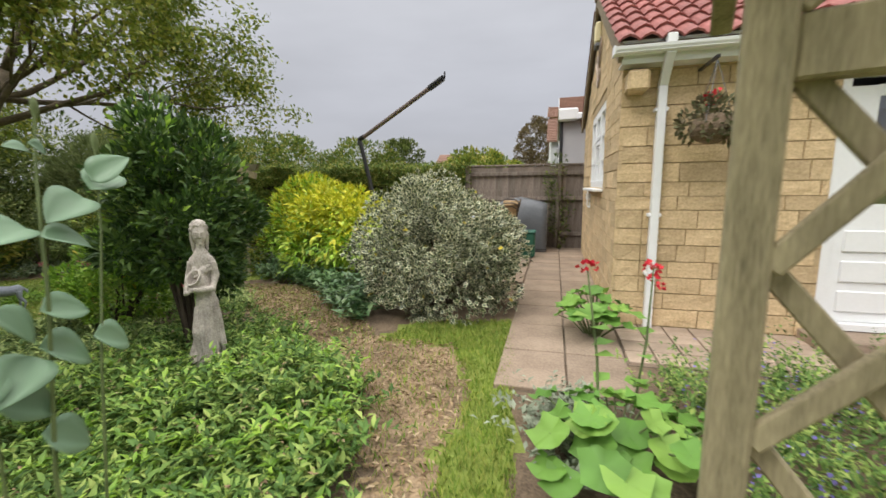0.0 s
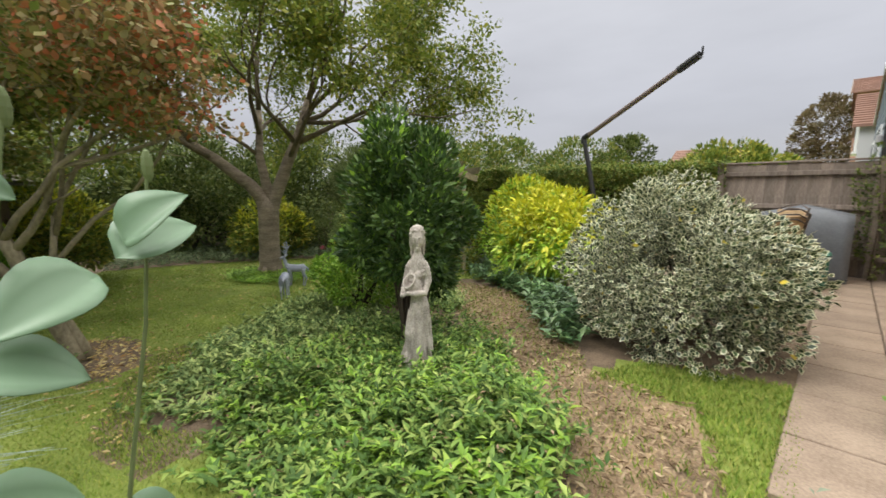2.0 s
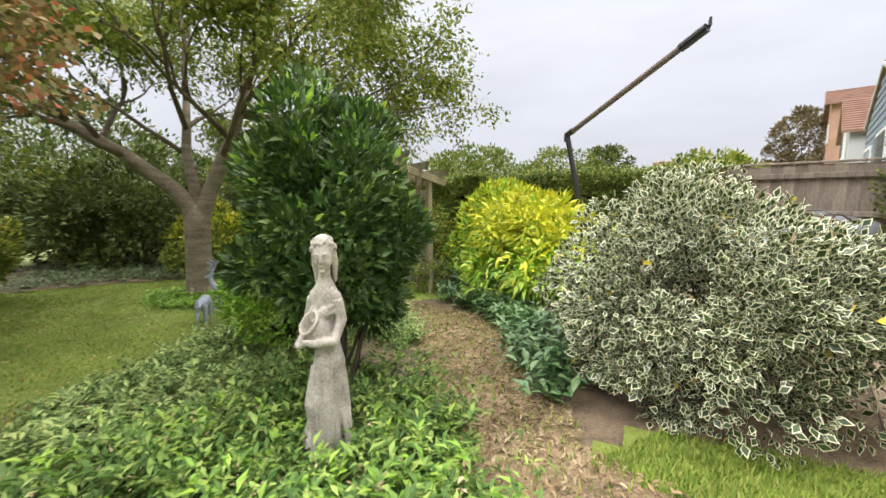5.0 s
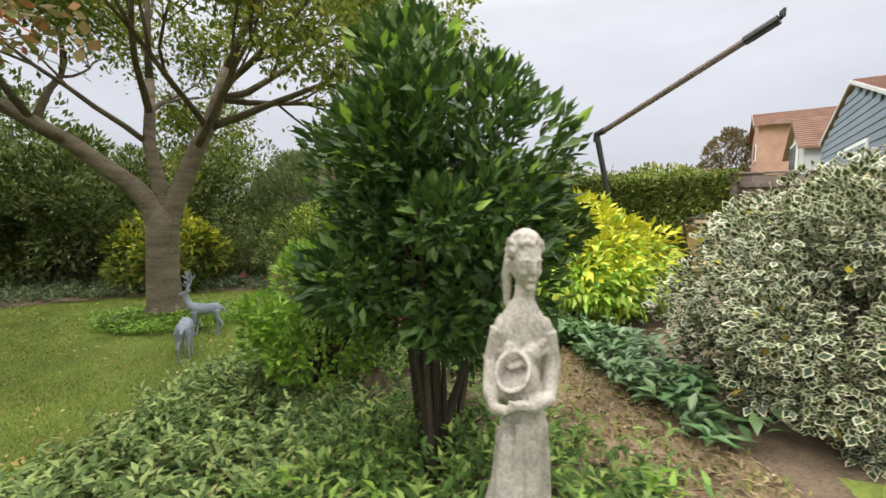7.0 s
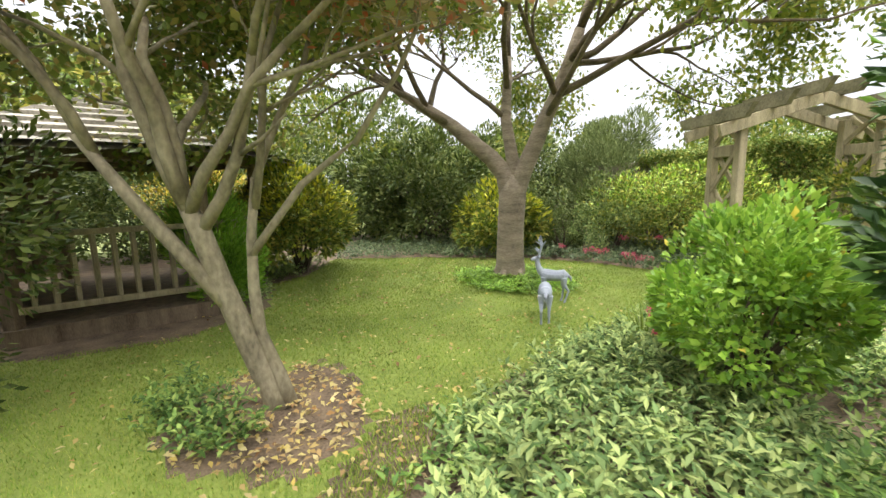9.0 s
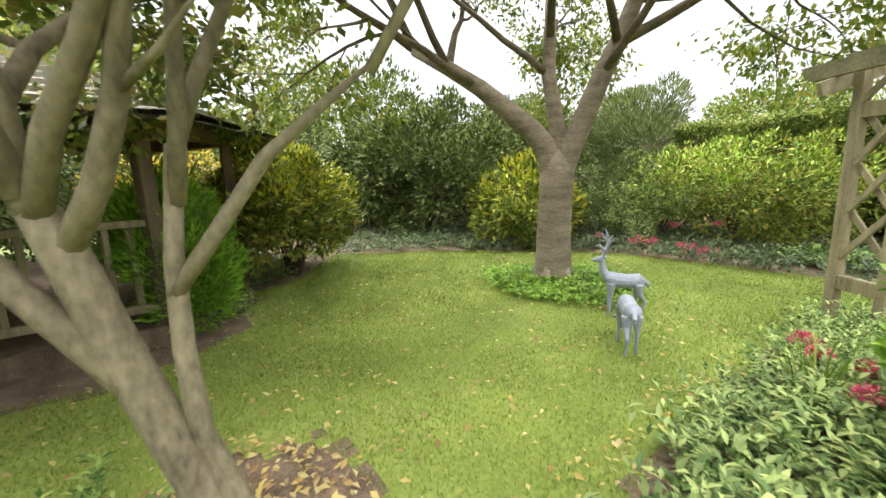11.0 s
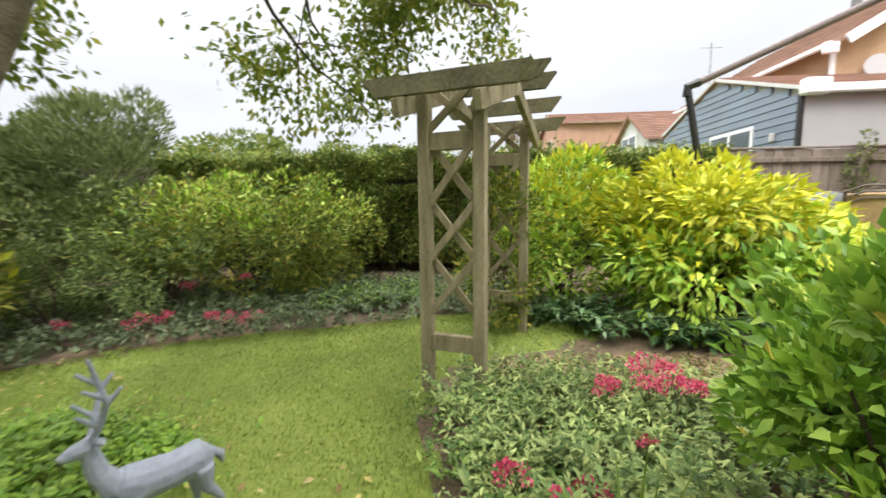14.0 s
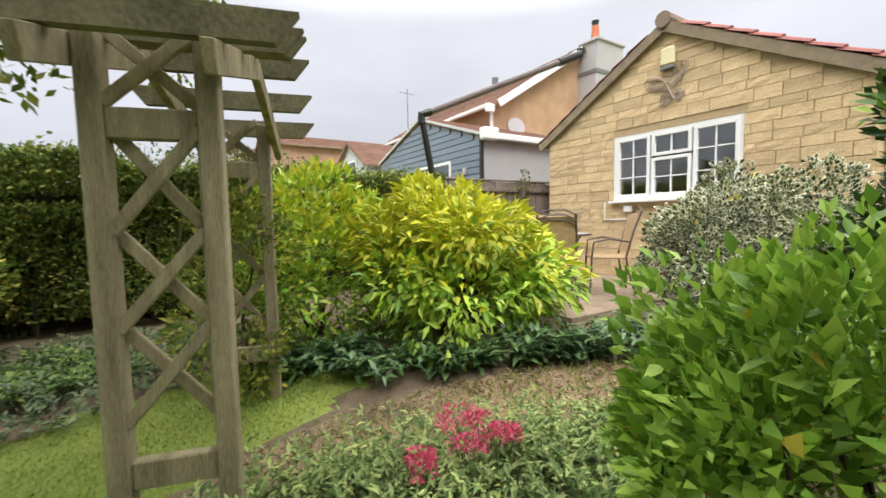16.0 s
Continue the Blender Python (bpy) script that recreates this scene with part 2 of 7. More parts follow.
L_ACER = leaf_material("acer_green_leaves", [(0.101, 0.144, 0.029), (0.159, 0.215, 0.046), (0.245, 0.273, 0.069), (0.374, 0.288, 0.092)], 0.55, 0.38, 0.3)
L_RED = leaf_material("acer_red_leaves", [(0.520, 0.130, 0.058), (0.468, 0.221, 0.104), (0.338, 0.234, 0.104), (0.260, 0.247, 0.091), (0.416, 0.299, 0.143), (0.208, 0.234, 0.078)], 0.55, 0.38, 0.3)
L_COVER = leaf_material("bed_leaves", [(0.050, 0.105, 0.022), (0.100, 0.190, 0.042), (0.190, 0.300, 0.065), (0.360, 0.450, 0.120)], 0.6, 0.24, 0.25)
L_COVER_BLUE = leaf_material("blue_green_leaves", [(0.100, 0.175, 0.056), (0.190, 0.275, 0.095), (0.325, 0.405, 0.145), (0.470, 0.545, 0.195)], 0.6, 0.25, 0.25)
L_LAUREL = leaf_material("broad_dark_leaves", [(0.051, 0.120, 0.042), (0.091, 0.184, 0.065), (0.183, 0.276, 0.106)], 0.35, 0.15, 0.6)
L_BROAD = leaf_material("hollyhock_leaves", [(0.120, 0.264, 0.048), (0.180, 0.360, 0.067), (0.264, 0.432, 0.086)], 0.5, 0.3, 0.3)
L_ROSE = leaf_material("rose_leaves", [(0.110, 0.209, 0.110), (0.165, 0.275, 0.165), (0.220, 0.330, 0.209)], 0.4, 0.25, 0.5)
L_GRASS = leaf_material("grass_blades", [(0.118, 0.205, 0.025), (0.182, 0.282, 0.038), (0.262, 0.335, 0.057), (0.380, 0.375, 0.098)], 0.65, 0.3, 0.25)
L_BLUE = leaf_material("blue_grass_blades", [(0.176, 0.242, 0.231), (0.264, 0.341, 0.330), (0.396, 0.462, 0.440)], 0.6, 0.25, 0.3)
L_FALLEN = leaf_material("fallen_leaves", [(0.450, 0.330, 0.080), (0.500, 0.420, 0.160), (0.300, 0.160, 0.056), (0.550, 0.470, 0.224), (0.220, 0.110, 0.048)], 0.7, 0.2, 0.3)
L_PINK = leaf_material("pink_petals", [(0.66, 0.09, 0.18), (0.75, 0.17, 0.29), (0.60, 0.05, 0.12)], 0.6, 0.3, 0.2)
L_RED_PETAL = leaf_material("red_petals", [(0.450, 0.010, 0.030), (0.600, 0.030, 0.050), (0.700, 0.080, 0.080)], 0.6, 0.3, 0.2)
L_PURPLE = leaf_material("purple_petals", [(0.160, 0.130, 0.400), (0.240, 0.200, 0.520), (0.120, 0.100, 0.300)], 0.6, 0.3, 0.2)
L_SILVER = leaf_material("sage_leaves", [(0.220, 0.250, 0.180), (0.320, 0.360, 0.270), (0.160, 0.200, 0.130)], 0.7, 0.2, 0.2)
L_YTINT = leaf_material("yellowing_leaves", [(0.550, 0.450, 0.040), (0.620, 0.520, 0.080), (0.450, 0.300, 0.048)], 0.5, 0.3, 0.3)
L_BROWN = leaf_material("autumn_brown_leaves", [(0.14, 0.11, 0.06), (0.22, 0.17, 0.09), (0.17, 0.16, 0.08)], 0.7, 0.2, 0.2)
LIMB_BARK = material("dark_limb_bark", (0.075, 0.058, 0.038), 0.9, 0.3, 6, 40, 0.8, second=(0.16, 0.125, 0.08), stretch=(1, 1, 1.5))


# ---- building helpers ----
rng = np.random.default_rng(7)
CORNER = Vector((1.35, 3.72, 0.0))
EAST, NORTH = Vector((0.9586, -0.2847, 0.0)), Vector((0.2847, 0.9586, 0.0))
TURN = math.degrees(math.atan2(-0.2847, 0.9586))


def plot(a, b, z=0.0):
    """A place from metres east and north of the bungalow's corner, along its walls."""
    return CORNER + EAST * a + NORTH * b + Vector((0, 0, z))


def plot_pose(a, b, z=0.0, turn=0.0):
    p = plot(a, b, z)
    return pose(p.x, p.y, p.z, 0, 0, TURN + turn)


def gnd(x, y):
    s = min(1.0, max(0.0, (-x - 0.3) / 4.0))
    mound = 0.07 * math.exp(-((x + 6.22) ** 2 + (y - 5.27) ** 2) / 0.6)
    return -0.18 * s * s * (3 - 2 * s) + mound


def finish(ob, bm_or_none, mats, smooth=False):
    for m in mats if isinstance(mats, (list, tuple)) else [mats]:
        ob.data.materials.append(m)
    if smooth:
        ob.data.polygons.foreach_set("use_smooth", [True] * len(ob.data.polygons))
    return ob


def part(name, bm, mat, parent=None, label="", smooth=False):
    me = bpy.data.meshes.new(name)
    bmesh.ops.recalc_face_normals(bm, faces=bm.faces)
    bm.to_mesh(me)
    bm.free()
    ob = finish(new(name, me), None, mat, smooth)
    if parent:
        ob.parent = parent
    if label:
        ob["label"] = label
    return ob


def raw(name, verts, faces, mat, parent=None, label="", smooth=False):
    me = bpy.data.meshes.new(name)
    me.from_pydata([tuple(v) for v in verts], [], [tuple(f) for f in faces])
    me.update()
    ob = finish(new(name, me), None, mat, smooth)
    if parent:
        ob.parent = parent
    if label:
        ob["label"] = label
    return ob


def thing(name, x, y, z, turn=0.0, **tags):
    ob = new(name)
    ob.empty_display_size = 0.1
    ob.matrix_world = pose(x, y, z, 0, 0, turn)
    return tagged(ob, **tags)


def box(bm, centre, size, m=None, bevel=0.0):
    made = bmesh.ops.create_cube(bm, size=1.0)["verts"]
    bmesh.ops.scale(bm, vec=size, verts=made)
    if bevel:
        edges = list({e for v in made for e in v.link_edges})
        made = list({v for f in bmesh.ops.bevel(bm, geom=edges, offset=bevel, segments=1, affect="EDGES")["faces"] for v in f.verts} | {v for v in made if v.is_valid})
    bmesh.ops.transform(bm, matrix=Matrix.Translation(centre) @ (m or Matrix()), verts=made)
    return made


def boxes(*items):
    bm = bmesh.new()
    for it in items:
        box(bm, *it)
    return bm


def beam(bm, p, q, width, depth, bevel=0.004):
    """A squared bar from p to q."""
    p, q = Vector(p), Vector(q)
    d = q - p
    turn = d.to_track_quat("X", "Z").to_matrix().to_4x4()
    return box(bm, (p + q) / 2, (d.length, width, depth), turn, bevel)


def bar(p, q, width, depth, bevel=0.004):
    bm = bmesh.new()
    beam(bm, p, q, width, depth, bevel)
    return bm


def tube(bm, pts, radii, sides=8, cap=True):
    pts = [Vector(p) for p in pts]
    if not hasattr(radii, "__len__"):
        radii = [radii] * len(pts)
    rings, side = [], None
    for i, p in enumerate(pts):
        d = (pts[min(i + 1, len(pts) - 1)] - pts[max(i - 1, 0)]).normalized()
        if side is None:
            side = d.orthogonal().normalized()
        side = (side - d * side.dot(d)).normalized()
        up = d.cross(side)
        rings.append([bm.verts.new(p + (side * math.cos(2 * math.pi * k / sides) + up * math.sin(2 * math.pi * k / sides)) * radii[i]) for k in range(sides)])
    for r, s in zip(rings, rings[1:]):
        for k in range(sides):
            bm.faces.new((r[k], r[(k + 1) % sides], s[(k + 1) % sides], s[k]))
    if cap:
        bm.faces.new(rings[0][::-1])
        bm.faces.new(rings[-1])


def tubes(*items):
    bm = bmesh.new()
    for it in items:
        tube(bm, *it)
    return bm


def ball(bm, centre, radii, m=None, seg=14, rings=9):
    made = bmesh.ops.create_uvsphere(bm, u_segments=seg, v_segments=rings, radius=1.0)["verts"]
    bmesh.ops.transform(bm, matrix=Matrix.Translation(centre) @ (m or Matrix()) @ Matrix.Diagonal((*radii, 1)), verts=made)


def unit(v):
    return v / np.maximum(np.linalg.norm(v, axis=1, keepdims=True), 1e-9)


def leaf_arrays(pts, way, up, size, width=0.4, fold=0.12, droop=0.0, full=True):
    """Corners and faces of many leaves: base, two flanks, tip and a midrib point each."""
    n = len(pts)
    way, up = unit(way), up + rng.normal(0, 1e-3, up.shape)
    side = unit(np.cross(way, up))
    top = np.cross(side, way)
    size = np.broadcast_to(np.asarray(size, float), (n,))[:, None]
    w = width * size
    if full:
        mid = pts + way * size * 0.45
        v = np.stack([pts, mid + side * w * 0.5 + top * size * fold, pts + way * size * (1.0) - top * size * droop, mid - side * w * 0.5 + top * size * fold, mid], 1)
        base = (np.arange(n) * 5)[:, None]
        f = np.concatenate([base + np.array([[0, 1, 4]]), base + np.array([[4, 1, 2]]), base + np.array([[0, 4, 3]]), base + np.array([[4, 2, 3]])])
        rim = np.tile([0.8, 1.0, 1.0, 1.0, 0.0], n)
    else:
        mid = pts + way * size * 0.5
        v = np.stack([pts, mid + side * w * 0.5, pts + way * size, mid - side * w * 0.5], 1)
        base = (np.arange(n) * 4)[:, None]
        f = np.concatenate([base + np.array([[0, 1, 2]]), base + np.array([[0, 2, 3]])])
        rim = np.ones(n * 4)
    return v.reshape(-1, 3), f, rim


def leaves(name, arrays, mat, parent=None, label=""):
    """One mesh out of several sets of leaf corners and faces."""
    vs, fs, rs, off = [], [], [], 0
    for v, f, r in arrays:
        vs.append(v), fs.append(f + off), rs.append(r)
        off += len(v)
    v, f, r = np.concatenate(vs), np.concatenate(fs), np.concatenate(rs)
    me = bpy.data.meshes.new(name)
    me.vertices.add(len(v))
    me.vertices.foreach_set("co", v.astype(np.float32).ravel())
    me.loops.add(len(f) * 3)
    me.loops.foreach_set("vertex_index", f.astype(np.int32).ravel())
    me.polygons.add(len(f))
    me.polygons.foreach_set("loop_start", np.arange(0, len(f) * 3, 3, dtype=np.int32))
    me.update(calc_edges=True)
    att = me.attributes.new("rim", "FLOAT", "POINT")
    att.data.foreach_set("value", r.astype(np.float32))
    ob = finish(new(name, me), None, mat)
    if parent:
        ob.parent = parent
    if label:
        ob["label"] = label
    return ob


def sphere_points(n, top_only=-0.4):
    d = unit(rng.normal(size=(n * 3, 3)))
    return d[d[:, 2] > top_only][:n]


def clumped(n, radii, clumps, clump_r, low=-0.35, inner=0.15, up_bias=0.3, jitter=0.6, seed_pts=None, ragged=0.12):
    """Places and directions of leaves over a lumpy crown round the origin."""
    radii = np.array(radii)
    c = sphere_points(clumps, low) if seed_pts is None else seed_pts
    cp = c * radii * rng.uniform(1 - ragged, 1 + ragged * 0.6, (len(c), 1))
    which = rng.integers(0, len(c), n)
    reach = clump_r * rng.uniform(0.65, 1.35, len(c))
    off = unit(rng.normal(size=(n, 3)) + c[which] * 0.55) * (rng.uniform(0.45, 1.0, (n, 1)) ** 0.5) * reach[which][:, None]
    p = cp[which] + off
    k = rng.uniform(size=n) < inner
    p[k] *= rng.uniform(0.35, 0.9, (int(k.sum()), 1))
    way = unit(unit(p / radii) * 0.6 + unit(off) * 0.9 + rng.normal(0, jitter, (n, 3)) + np.array([0, 0, up_bias]))
    up = unit(p / radii) * 0.5 + unit(off) * 0.5 + np.array([0, 0, 0.8]) + rng.normal(0, 0.4, (n, 3))
    return p, way, up, cp


def branch_mesh(bm, base, ends, r0, r1=0.004, sides=5, sag=0.0):
    for e in ends:
        e = Vector(e)
        b = Vector(base)
        mid = b.lerp(e, 0.5) + Vector((rng.normal(0, 0.04), rng.normal(0, 0.04), 0.08 + sag)) * (e - b).length
        tube(bm, [b, b.lerp(mid, 0.6), mid, e], [r0, r0 * 0.75, r0 * 0.5, r1], sides, False)


def shrub(name, x, y, radii, centre_z, n, size, mat, label, category="shrub", width=0.42, clumps=60, clump_r=0.22, low=-0.5, stems=9, second=None, second_share=0.0, second_name="young_leaves",
          second_label="", second_low=0.3, full=True, jitter=0.6, up_bias=0.3, fold=0.12, droop=0.05, stem_r=0.02, ragged=0.12, inner=0.2, group="", stem_mat=None):
    """A bush: stems from the ground, and a lumpy crown of single leaves."""
    z0 = gnd(x, y)
    top = thing(name, x, y, z0, 0, label=label, category=category, group=group)
    p, way, up, cp = clumped(n, radii, clumps, clump_r, low, inner, up_bias, jitter, ragged=ragged)
    zc = centre_z - z0
    p[:, 2] = np.maximum(p[:, 2] + zc, 0.015)
    sizes = size * rng.uniform(0.6, 1.25, n)
    arr = leaf_arrays(p, way, up, sizes, width, fold, droop, full)
    if second is not None:
        hi = (p[:, 2] - zc) / radii[2] + rng.normal(0, 0.25, n) > second_low
        hi &= rng.uniform(size=n) < second_share
        leaves("crown", [leaf_arrays(p[~hi], way[~hi], up[~hi], sizes[~hi], width, fold, droop, full)], mat, top)
        leaves(second_name, [leaf_arrays(p[hi], way[hi], up[hi], sizes[hi] * 1.05, width, fold, droop, full)], second, top, second_label)
    else:
        leaves("crown", [arr], mat, top)
    for i in range(stems):
        bm = bmesh.new()
        e = cp[rng.integers(0, len(cp))] * 0.85 + np.array([0, 0, zc])
        a = rng.uniform(0, 2 * math.pi)
        r = 0.25 * min(radii[0], 0.5) * rng.uniform(0.2, 1)
        branch_mesh(bm, (r * math.cos(a), r * math.sin(a), -0.03), [e], stem_r)
        part("stem", bm, stem_mat or TWIG, top)
    return top


def inside(poly, x, y):
    c = np.zeros(np.shape(x), bool)
    for (x0, y0), (x1, y1) in zip(poly, poly[1:] + poly[:1]):
        hit = ((y0 > y) != (y1 > y)) & (x < (x1 - x0) * (y - y0) / (y1 - y0 + 1e-12) + x0)
        c ^= hit
    return c


def scatter(poly, n):
    xs, ys = [p[0] for p in poly], [p[1] for p in poly]
    out = np.zeros((0, 2))
    while len(out) < n:
        q = np.column_stack([rng.uniform(min(xs), max(xs), n), rng.uniform(min(ys), max(ys), n)])
        out = np.concatenate([out, q[inside(poly, q[:, 0], q[:, 1])]])
    return out[:n]


def ground_z(q):
    s = np.clip((-q[:, 0] - 0.3) / 4.0, 0, 1)
    return -0.18 * s * s * (3 - 2 * s) + 0.07 * np.exp(-((q[:, 0] + 6.22) ** 2 + (q[:, 1] - 5.27) ** 2) / 0.6)


# ---- plan of the garden ----
ISLAND = [(-0.72, 2.65), (-0.62, 2.08), (-0.66, 1.59), (-1.15, 1.41), (-1.7, 1.46), (-2.46, 1.88), (-3.08, 1.78), (-3.59, 2.11), (-4.13, 2.76), (-4.25, 3.36), (-4.28, 4.11), (-4.33, 4.86), (-4.38, 5.66), (-4.03, 5.91), (-3.44, 5.61), (-2.68, 5.11), (-1.95, 4.11), (-1.3, 3.36)]
PATH = [(-0.72, 2.65), (-1.3, 3.36), (-1.95, 4.11), (-2.68, 5.11), (-3.44, 5.61), (-4.03, 5.91), (-3.73, 6.26), (-3.17, 6.21), (-2.37, 5.86), (-1.7, 5.36), (-1.1, 4.36), (-0.75, 3.56), (-0.1, 3.3), (-0.05, 2.6), (-0.3, 1.72), (-0.62, 1.68)]
LAWN_EDGE = [(-0.6, -1.42), (-0.62, 2.08), (-0.66, 1.59), (-1.15, 1.41), (-1.7, 1.46), (-2.46, 1.88), (-3.08, 1.78), (-3.59, 2.11), (-4.13, 2.76), (-4.25, 3.36), (-4.28, 4.11), (-4.33, 4.86), (-4.38, 5.66), (-4.03, 6.26), (-3.26, 6.36), (-2.81, 6.46), (-2.9, 7.46), (-3.83, 7.56), (-5.13, 7.36), (-6.23, 7.26), (-7.23, 6.86), (-8.63, 5.46), (-9.53, 4.16), (-8.43, 3.36), (-8.13, 2.76), (-7.03, 2.56), (-6.53, 1.76), (-6.73, 0.36), (-6.43, -1.34)]
ACER_RING = [(-4.85 + 0.62 * math.cos(a) * (1 + 0.15 * math.sin(3 * a)), 2.05 + 0.52 * math.sin(a)) for a in np.linspace(0, 2 * math.pi, 22)[:-1]]
TRUNK_RING = [(-6.12 + 0.74 * math.cos(a) * (1 + 0.12 * math.sin(2 * a)), 5.25 + 0.60 * math.sin(a)) for a in np.linspace(0, 2 * math.pi, 22)[:-1]]
STRIP = [(-0.05, 2.6), (-0.1, 3.3), (-0.75, 3.45), (-0.4, 3.9), (0.5, 3.9), (0.25, 2.75), (0.0, 1.3), (0.25, -1.5), (-0.6, -1.5), (-0.62, 1.6), (-0.3, 1.7)]
WEAR = [(-2.55, 1.91), (-3.08, 1.78), (-3.59, 2.11), (-4.13, 2.76), (-4.38, 2.86), (-4.33, 2.46), (-3.93, 2.01), (-3.26, 1.56), (-2.55, 1.51)]
LANE = [(-0.45, 1.37), (-1.67, 1.82), (-2.09, 1.94), (-2.31, 1.71), (-2.40, 1.66), (-3.55, 2.04), (-4.09, 2.52), (-4.43, 3.11), (-4.60, 3.60), (-4.61, 3.97), (-4.52, 4.27)]


def build_ground():
    def axis(lo, hi, step):
        fine = list(np.arange(lo, hi + step / 2, step))
        far, d = [], 0.3
        while d < 700:
            far.append(d)
            d *= 1.5
        return np.array([lo - d for d in far[::-1]] + fine + [hi + d for d in far])
    xs, ys = axis(-10.6, 2.0, 0.07), axis(-0.6, 8.2, 0.07)
    gx, gy = np.meshgrid(xs, ys)
    q = np.column_stack([gx.ravel(), gy.ravel()])
    bumps = np.array([noise.noise((x * 1.3, y * 1.3, 0)) * 0.012 + noise.noise((x * 6, y * 6, 3)) * 0.005 if abs(x) < 20 and abs(y) < 20 else 0 for x, y in q])
    z = ground_z(q) + bumps - 0.012
    nx, ny = len(xs), len(ys)
    i = (np.arange(ny - 1)[:, None] * nx + np.arange(nx - 1)[None, :]).ravel()
    f = np.column_stack([i, i + 1, i + nx + 1, i + nx])
    cx, cy = q[f].mean(1).T
    wob = np.array([noise.noise((x * 2.5, y * 2.5, 9)) * 0.12 + noise.noise((x * 9, y * 9, 5)) * 0.07 if abs(x) < 15 and abs(y) < 15 else 0 for x, y in zip(cx, cy)])
    wx, wy = cx + wob, cy - wob
    slot = np.zeros(len(f), np.int32)
    for k, poly in ((2, [(-13, -1.5), (4, -1.5), (4, 9), (-13, 13)]), (1, LAWN_EDGE), (1, STRIP), (3, PATH), (2, ISLAND), (2, ACER_RING), (2, WEAR)):
        slot[inside(poly, wx, wy)] = k
    ob = raw("ground", np.column_stack([q, z]), f.tolist(), [MEADOW, LAWN, SOIL, BARK_PATH], smooth=True)
    ob.data.polygons.foreach_set("material_index", slot)
    return tagged(ob, "grassy garden ground with bare soil beds and a bark path", "ground", kind="structure")


build_ground()


# ---- the bungalow ----
WALL_B, EAVE, APEX, LONG = 4.22, 2.38, 3.58, 6.0
WIN = (1.13, 2.90, 1.21, 2.20)
DOOR = (1.50, 2.36, 0.10, 2.08)


def roof_height(b):
    return EAVE + (APEX - EAVE) * (1 - abs(b - WALL_B / 2) / (WALL_B / 2))


def wall_panel(name, corners_2d, hole, thick, place, mat, label):
    """A wall from its outline in the wall's own plane, with a hole cut right through."""
    bm = bmesh.new()
    x0, x1, z0, z1 = hole
    xs = sorted({c[0] for c in corners_2d} | {x0, x1})
    outline = lambda s: np.interp(s, [c[0] for c in corners_2d], [c[1] for c in corners_2d])
    cells = []
    for a, b in zip(xs, xs[1:]):
        if a >= x0 - 1e-6 and b <= x1 + 1e-6:
            cells += [[(a, 0), (b, 0), (b, z0), (a, z0)], [(a, z1), (b, z1), (b, outline(b)), (a, outline(a))]]
        else:
            cells.append([(a, 0), (b, 0), (b, outline(b)), (a, outline(a))])
    for cell in cells:
        if cell[0][1] == cell[-1][1]:
            continue
        front = [bm.verts.new((s, 0, h)) for s, h in cell]
        back = [bm.verts.new((s, thick, h)) for s, h in cell]
        bm.faces.new(front)
        bm.faces.new(back[::-1])
        for k in range(4):
            bm.faces.new((front[k], back[k], back[(k + 1) % 4], front[(k + 1) % 4]))
    ob = part(name, bm, mat)
    ob.matrix_world = place
    return tagged(ob, label, "wall", kind="structure")


def stone_courses(wall, length, height_at, hole, seed, reveal_end):
    """Rough-faced walling stones laid in courses of uneven length on a wall."""
    r = random.Random(seed)
    shared = {}
    z, row = 0.02, 0
    while z < APEX:
        h = (0.115, 0.14, 0.16)[r.randrange(3)]
        s = -0.02 if row % 2 else -0.02
        while s < length - 0.02:
            w = (0.22, 0.28, 0.34, 0.42, 0.48)[r.randrange(5)]
            w = min(w, length + 0.02 - s)
            if w < 0.06:
                break
            a, b = s, s + w
            s = b
            top = min(height_at(max(0, min(length, a))), height_at(max(0, min(length, b))))
            if z + 0.06 > top:
                continue
            hh = min(h, top - z)
            spans = [(a, b)]
            if hole and z + hh > hole[2] + 0.01 and z < hole[3] - 0.01:
                spans = [(a, min(b, hole[0])), (max(a, hole[1]), b)]
            for p, q in spans:
                if q - p < 0.04:
                    continue
                key = (round(q - p, 2), round(hh, 2), r.randrange(3))
                if key not in shared:
                    bm = bmesh.new()
                    ww, hg = key[0] - 0.010, key[1] - 0.010
                    cols, rows = 3, 2
                    grid = [[bm.verts.new((-ww / 2 + ww * i / cols, -0.012 + (r.uniform(-0.010, 0.004) if 0 < i < cols and 0 < j < rows else r.uniform(-0.003, 0.003)), -hg / 2 + hg * j / rows)) for i in range(cols + 1)] for j in range(rows + 1)]
                    for j in range(rows):
                        for i in range(cols):
                            bm.faces.new((grid[j][i], grid[j][i + 1], grid[j + 1][i + 1], grid[j + 1][i]))
                    rim = [grid[0][i] for i in range(cols + 1)] + [grid[j][cols] for j in range(1, rows + 1)] + [grid[rows][i] for i in range(cols - 1, -1, -1)] + [grid[j][0] for j in range(rows - 1, 0, -1)]
                    back = [bm.verts.new((v.co.x * 1.01, 0.012, v.co.z * 1.01)) for v in rim]
                    for k in range(len(rim)):
                        bm.faces.new((rim[k], back[k], back[(k + 1) % len(rim)], rim[(k + 1) % len(rim)]))
                    me = bpy.data.meshes.new("stone")
                    bm.to_mesh(me)
                    bm.free()
                    me.materials.append(STONE)
                    shared[key] = me
                ob = new("stone", shared[key])
                ob.parent = wall
                ob.location = ((p + q) / 2, 0, z + hh / 2)
        z += h
        row += 1


